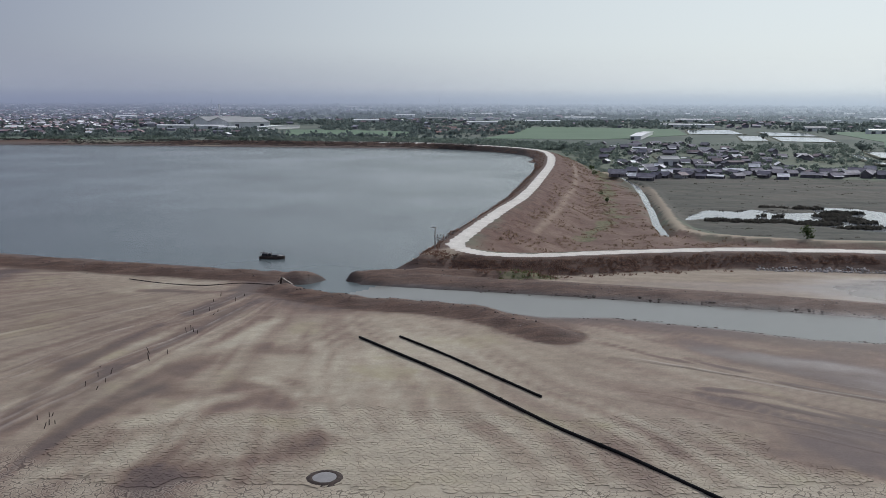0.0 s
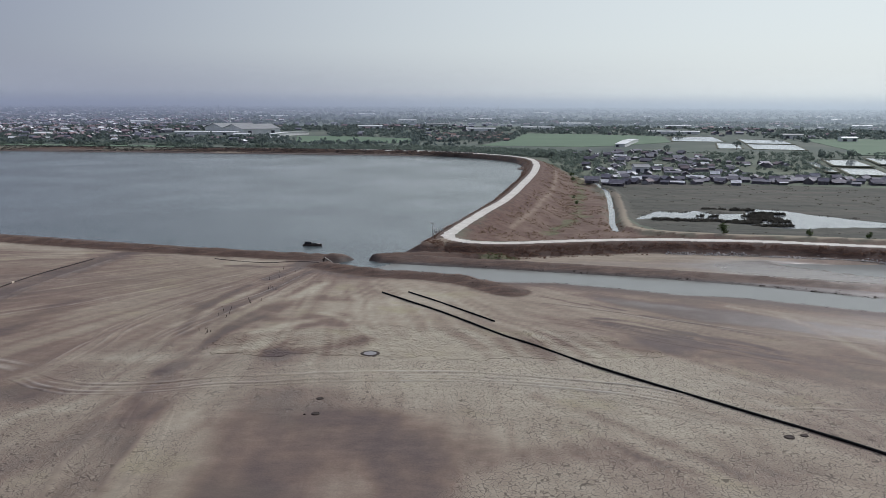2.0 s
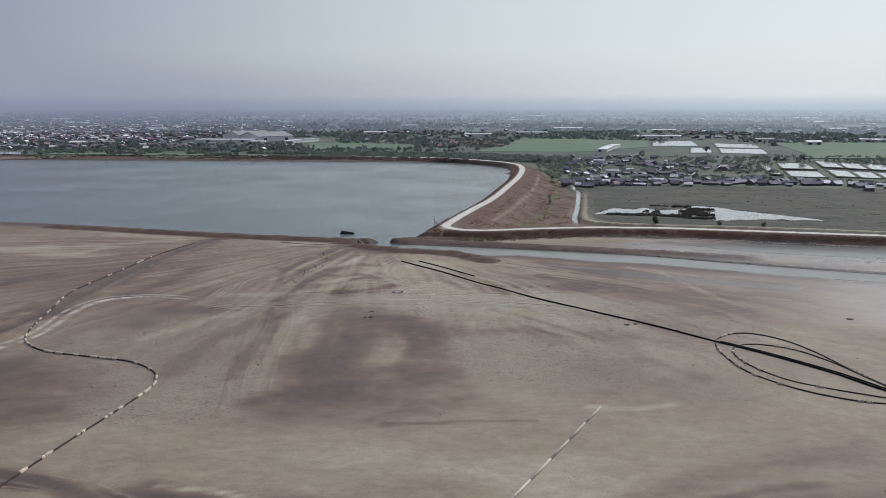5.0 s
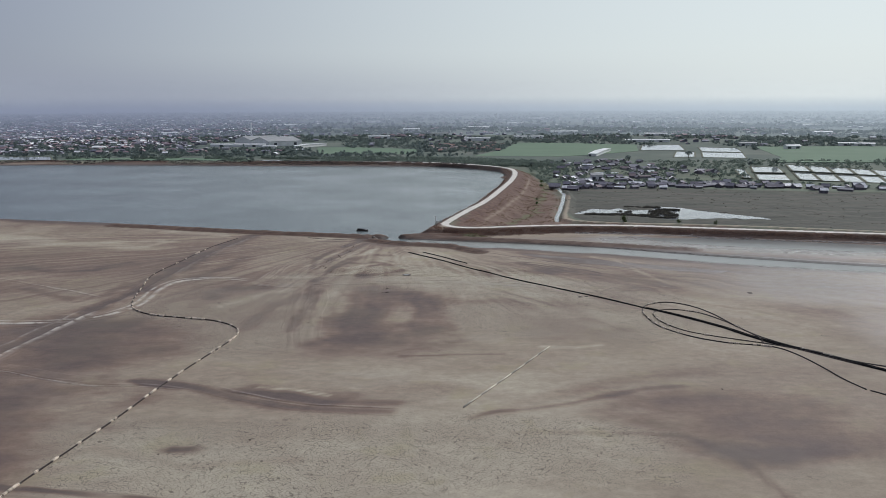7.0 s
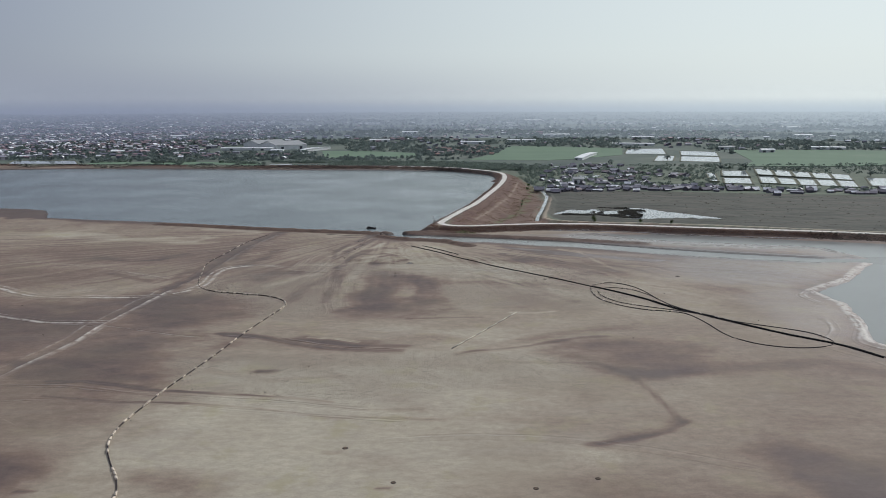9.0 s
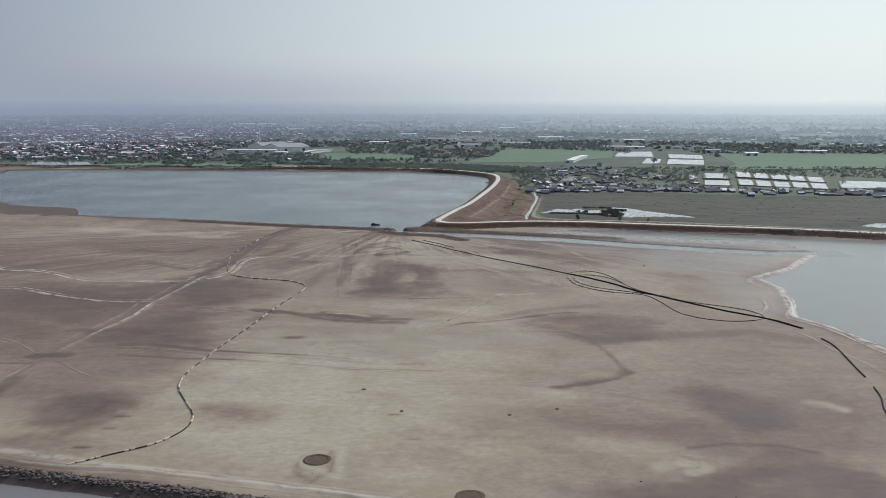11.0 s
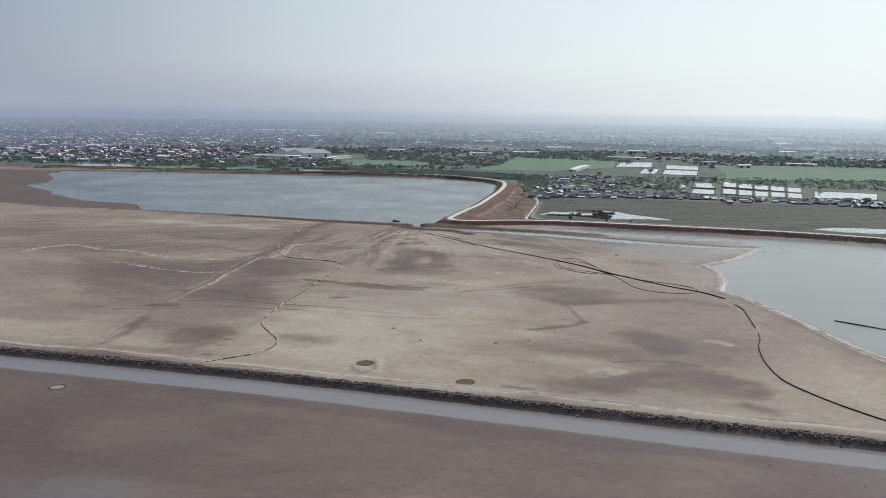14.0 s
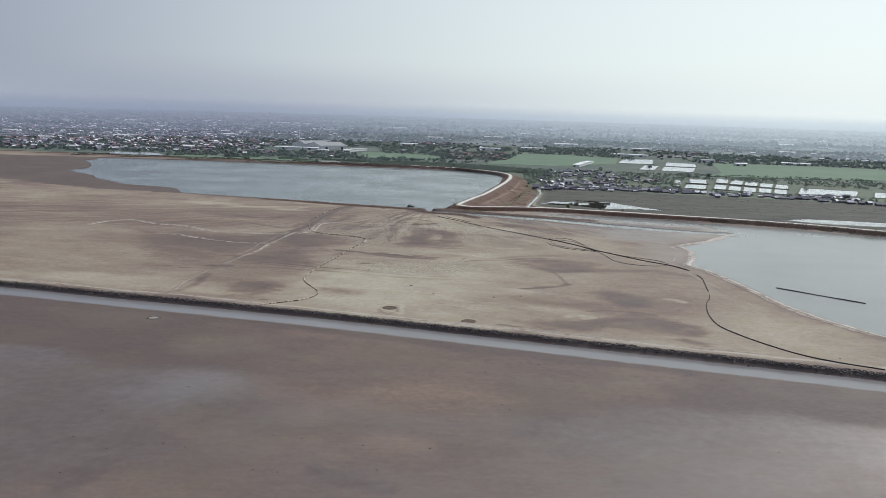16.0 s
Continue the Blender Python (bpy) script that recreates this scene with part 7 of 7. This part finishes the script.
r = rng.uniform(0.9, 2.1, len(x))
stuff("village_trees", crowns(x, y, ground_z(np.stack([x, y], -1)) - 0.2, r, r * 1.2, 34, 0.32), M_HAZELEAF, "green trees among the village roofs", "trees")


# ---------------------------------------------------------------- stones of the berm and of the dike foot
def along(line, n, side, spread):
    pts = flat(line, 0.5)
    out = []
    for _ in range(n):
        i = random.randrange(1, len(pts) - 1)
        (ax, ay), (bx, by) = pts[i - 1], pts[i + 1]
        l = math.hypot(bx - ax, by - ay)
        o = side + random.gauss(0, spread)
        out.append((pts[i][0] - (by - ay) / l * o, pts[i][1] + (bx - ax) / l * o))
    return out


STONES = [stone_mesh("stone", i, M_STONE) for i in range(6)]
PALE = [stone_mesh("stone", 20 + i, M_PALESTONE, 0.55) for i in range(5)]
berm_root = empty("stone_berm", Matrix(), label="long low berm heaped with dark stones", category="berm")
berm_root["kind"] = "structure"
vis = [(-160, -121.2)] + BERM[3:11] + [(150, -204)]
mid_line = BERM[5:8]
pts = along(mid_line, 300, 0.0, 1.0)
zz = ground_z(pts)
stones("stone", STONES, [(x, y, z + 0.08) for (x, y), z in zip(pts, zz)], [random.uniform(0.25, 0.7) for _ in pts], berm_root)
pts = along(vis, 7000, 0.0, 0.75)
zz = ground_z(pts)
v, f = joined_stones([(x, y, z + 0.10) for (x, y), z in zip(pts, zz)], [random.uniform(0.25, 0.75) for _ in pts], STONES)
ob = solid("rubble", v, f, M_STONE, berm_root)
ob["kind"] = "stuff"
rev = empty("stone_revetment", Matrix(), label="pale rubble revetment along the dike foot", category="revetment")
rev["kind"] = "structure"
rev_line = [(47.5, 125.4), (58, 124.8), (68, 123.4), (84, 119.6), (104, 113.8)]
pts = along(rev_line, 300, 0.0, 0.35)
zz = ground_z(pts)
more = along(rev_line + [(150, 101.5)], 1100, 0.0, 0.4)
mz = ground_z(more)
stones("stone", PALE, [(x, y, z + 0.06) for (x, y), z in zip(pts, zz)], [random.uniform(0.22, 0.6) for _ in pts], rev)
v, f = joined_stones([(x, y, z + 0.08) for (x, y), z in zip(more, mz)], [random.uniform(0.2, 0.6) for _ in more], PALE)
solid("rubble", v, f, M_PALESTONE, rev)["kind"] = "stuff"
wet_edge = along([(14, 97.2), (24, 95.6), (33, 91.8), (42, 87.4), (52, 84.6), (64, 78.4), (82, 68.5), (104, 60)], 900, 0.3, 0.9)
wet_edge += along([(-2, 113.9), (12, 110.6), (27, 106.6), (40, 102.9), (54, 97.7), (70, 89.2), (90, 79.3)], 700, 0, 0.4) + along([(-16, 107.2), (-6, 105.2), (3, 102.6), (7, 99.4)], 90, 0, 0.3)
wz = ground_z(wet_edge)
ok = [(x, y, max(z, LEVEL) - 0.01) for (x, y), z in zip(wet_edge, wz) if z > LEVEL - 0.2 and noise.noise(Vector((x * 0.5, y * 0.5, 3))) > -0.05]
flat_clods = [stone_mesh("clod", 60 + i, M_RIM, 0.28) for i in range(5)]
v, f = joined_stones(ok, [random.choice((0.15, 0.25, 0.3, 0.55)) * random.uniform(0.7, 1.3) for _ in ok], flat_clods)
tagged(solid("bank_clods", v, f, M_RIM), "dark crumbled clods along the channel's edge", "clods", kind="stuff")
clod_pts = along([(-20, 108.5), (-12, 104), (-2, 101.6), (4, 98.5), (10, 91)], 160, 0, 1.1) + along(LEVEE, 200, 0, 1.6) + along(BANK, 240, 0, 1.3) + along([(-13, 120), (-7, 122.5), (-3, 130), (-2, 140), (1, 155), (5, 175)], 260, 0.8, 1.0)
cz = ground_z(clod_pts)
ok = [(x, y, z) for (x, y), z in zip(clod_pts, cz) if z > LEVEL + 0.05]
v, f = joined_stones(ok, [random.uniform(0.08, 0.30) for _ in ok], STONES)
tagged(solid("earth_clods", v, f, M_STONE), "dark earth clods on the low banks", "clods", kind="stuff")


# ---------------------------------------------------------------- plates of the cracked mud, where the bed lies nearest
def mud_plates(x0, x1, y0, y1, pitch):
    """Six-sided plates that share shaken corners, shrunk a little from one another."""
    cells = []
    hgt = pitch * 0.866
    shake = lambda u, v: (u + (lattice(np.array([round(u * 997)]), np.array([round(v * 997)]), 5)[0] - 0.5) * pitch * 0.72,
                          v + (lattice(np.array([round(u * 997)]), np.array([round(v * 997)]), 6)[0] - 0.5) * pitch * 0.72)
    for j in range(int((y1 - y0) / hgt)):
        for i in range(int((x1 - x0) / pitch)):
            cx, cy = x0 + pitch * (i + 0.5 * (j % 2)), y0 + hgt * j
            ring = []
            for k in range(6):
                a = radians(60 * k + 30)
                ring.append(shake(round(cx + pitch * 0.5774 * math.cos(a), 3), round(cy + pitch * 0.5774 * math.sin(a), 3)))
            cells.append(ring)
    return np.array(cells)


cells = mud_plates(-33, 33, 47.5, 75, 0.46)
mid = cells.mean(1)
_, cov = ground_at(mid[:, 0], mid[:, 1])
keep = cov["gap_shade"] > 0.03
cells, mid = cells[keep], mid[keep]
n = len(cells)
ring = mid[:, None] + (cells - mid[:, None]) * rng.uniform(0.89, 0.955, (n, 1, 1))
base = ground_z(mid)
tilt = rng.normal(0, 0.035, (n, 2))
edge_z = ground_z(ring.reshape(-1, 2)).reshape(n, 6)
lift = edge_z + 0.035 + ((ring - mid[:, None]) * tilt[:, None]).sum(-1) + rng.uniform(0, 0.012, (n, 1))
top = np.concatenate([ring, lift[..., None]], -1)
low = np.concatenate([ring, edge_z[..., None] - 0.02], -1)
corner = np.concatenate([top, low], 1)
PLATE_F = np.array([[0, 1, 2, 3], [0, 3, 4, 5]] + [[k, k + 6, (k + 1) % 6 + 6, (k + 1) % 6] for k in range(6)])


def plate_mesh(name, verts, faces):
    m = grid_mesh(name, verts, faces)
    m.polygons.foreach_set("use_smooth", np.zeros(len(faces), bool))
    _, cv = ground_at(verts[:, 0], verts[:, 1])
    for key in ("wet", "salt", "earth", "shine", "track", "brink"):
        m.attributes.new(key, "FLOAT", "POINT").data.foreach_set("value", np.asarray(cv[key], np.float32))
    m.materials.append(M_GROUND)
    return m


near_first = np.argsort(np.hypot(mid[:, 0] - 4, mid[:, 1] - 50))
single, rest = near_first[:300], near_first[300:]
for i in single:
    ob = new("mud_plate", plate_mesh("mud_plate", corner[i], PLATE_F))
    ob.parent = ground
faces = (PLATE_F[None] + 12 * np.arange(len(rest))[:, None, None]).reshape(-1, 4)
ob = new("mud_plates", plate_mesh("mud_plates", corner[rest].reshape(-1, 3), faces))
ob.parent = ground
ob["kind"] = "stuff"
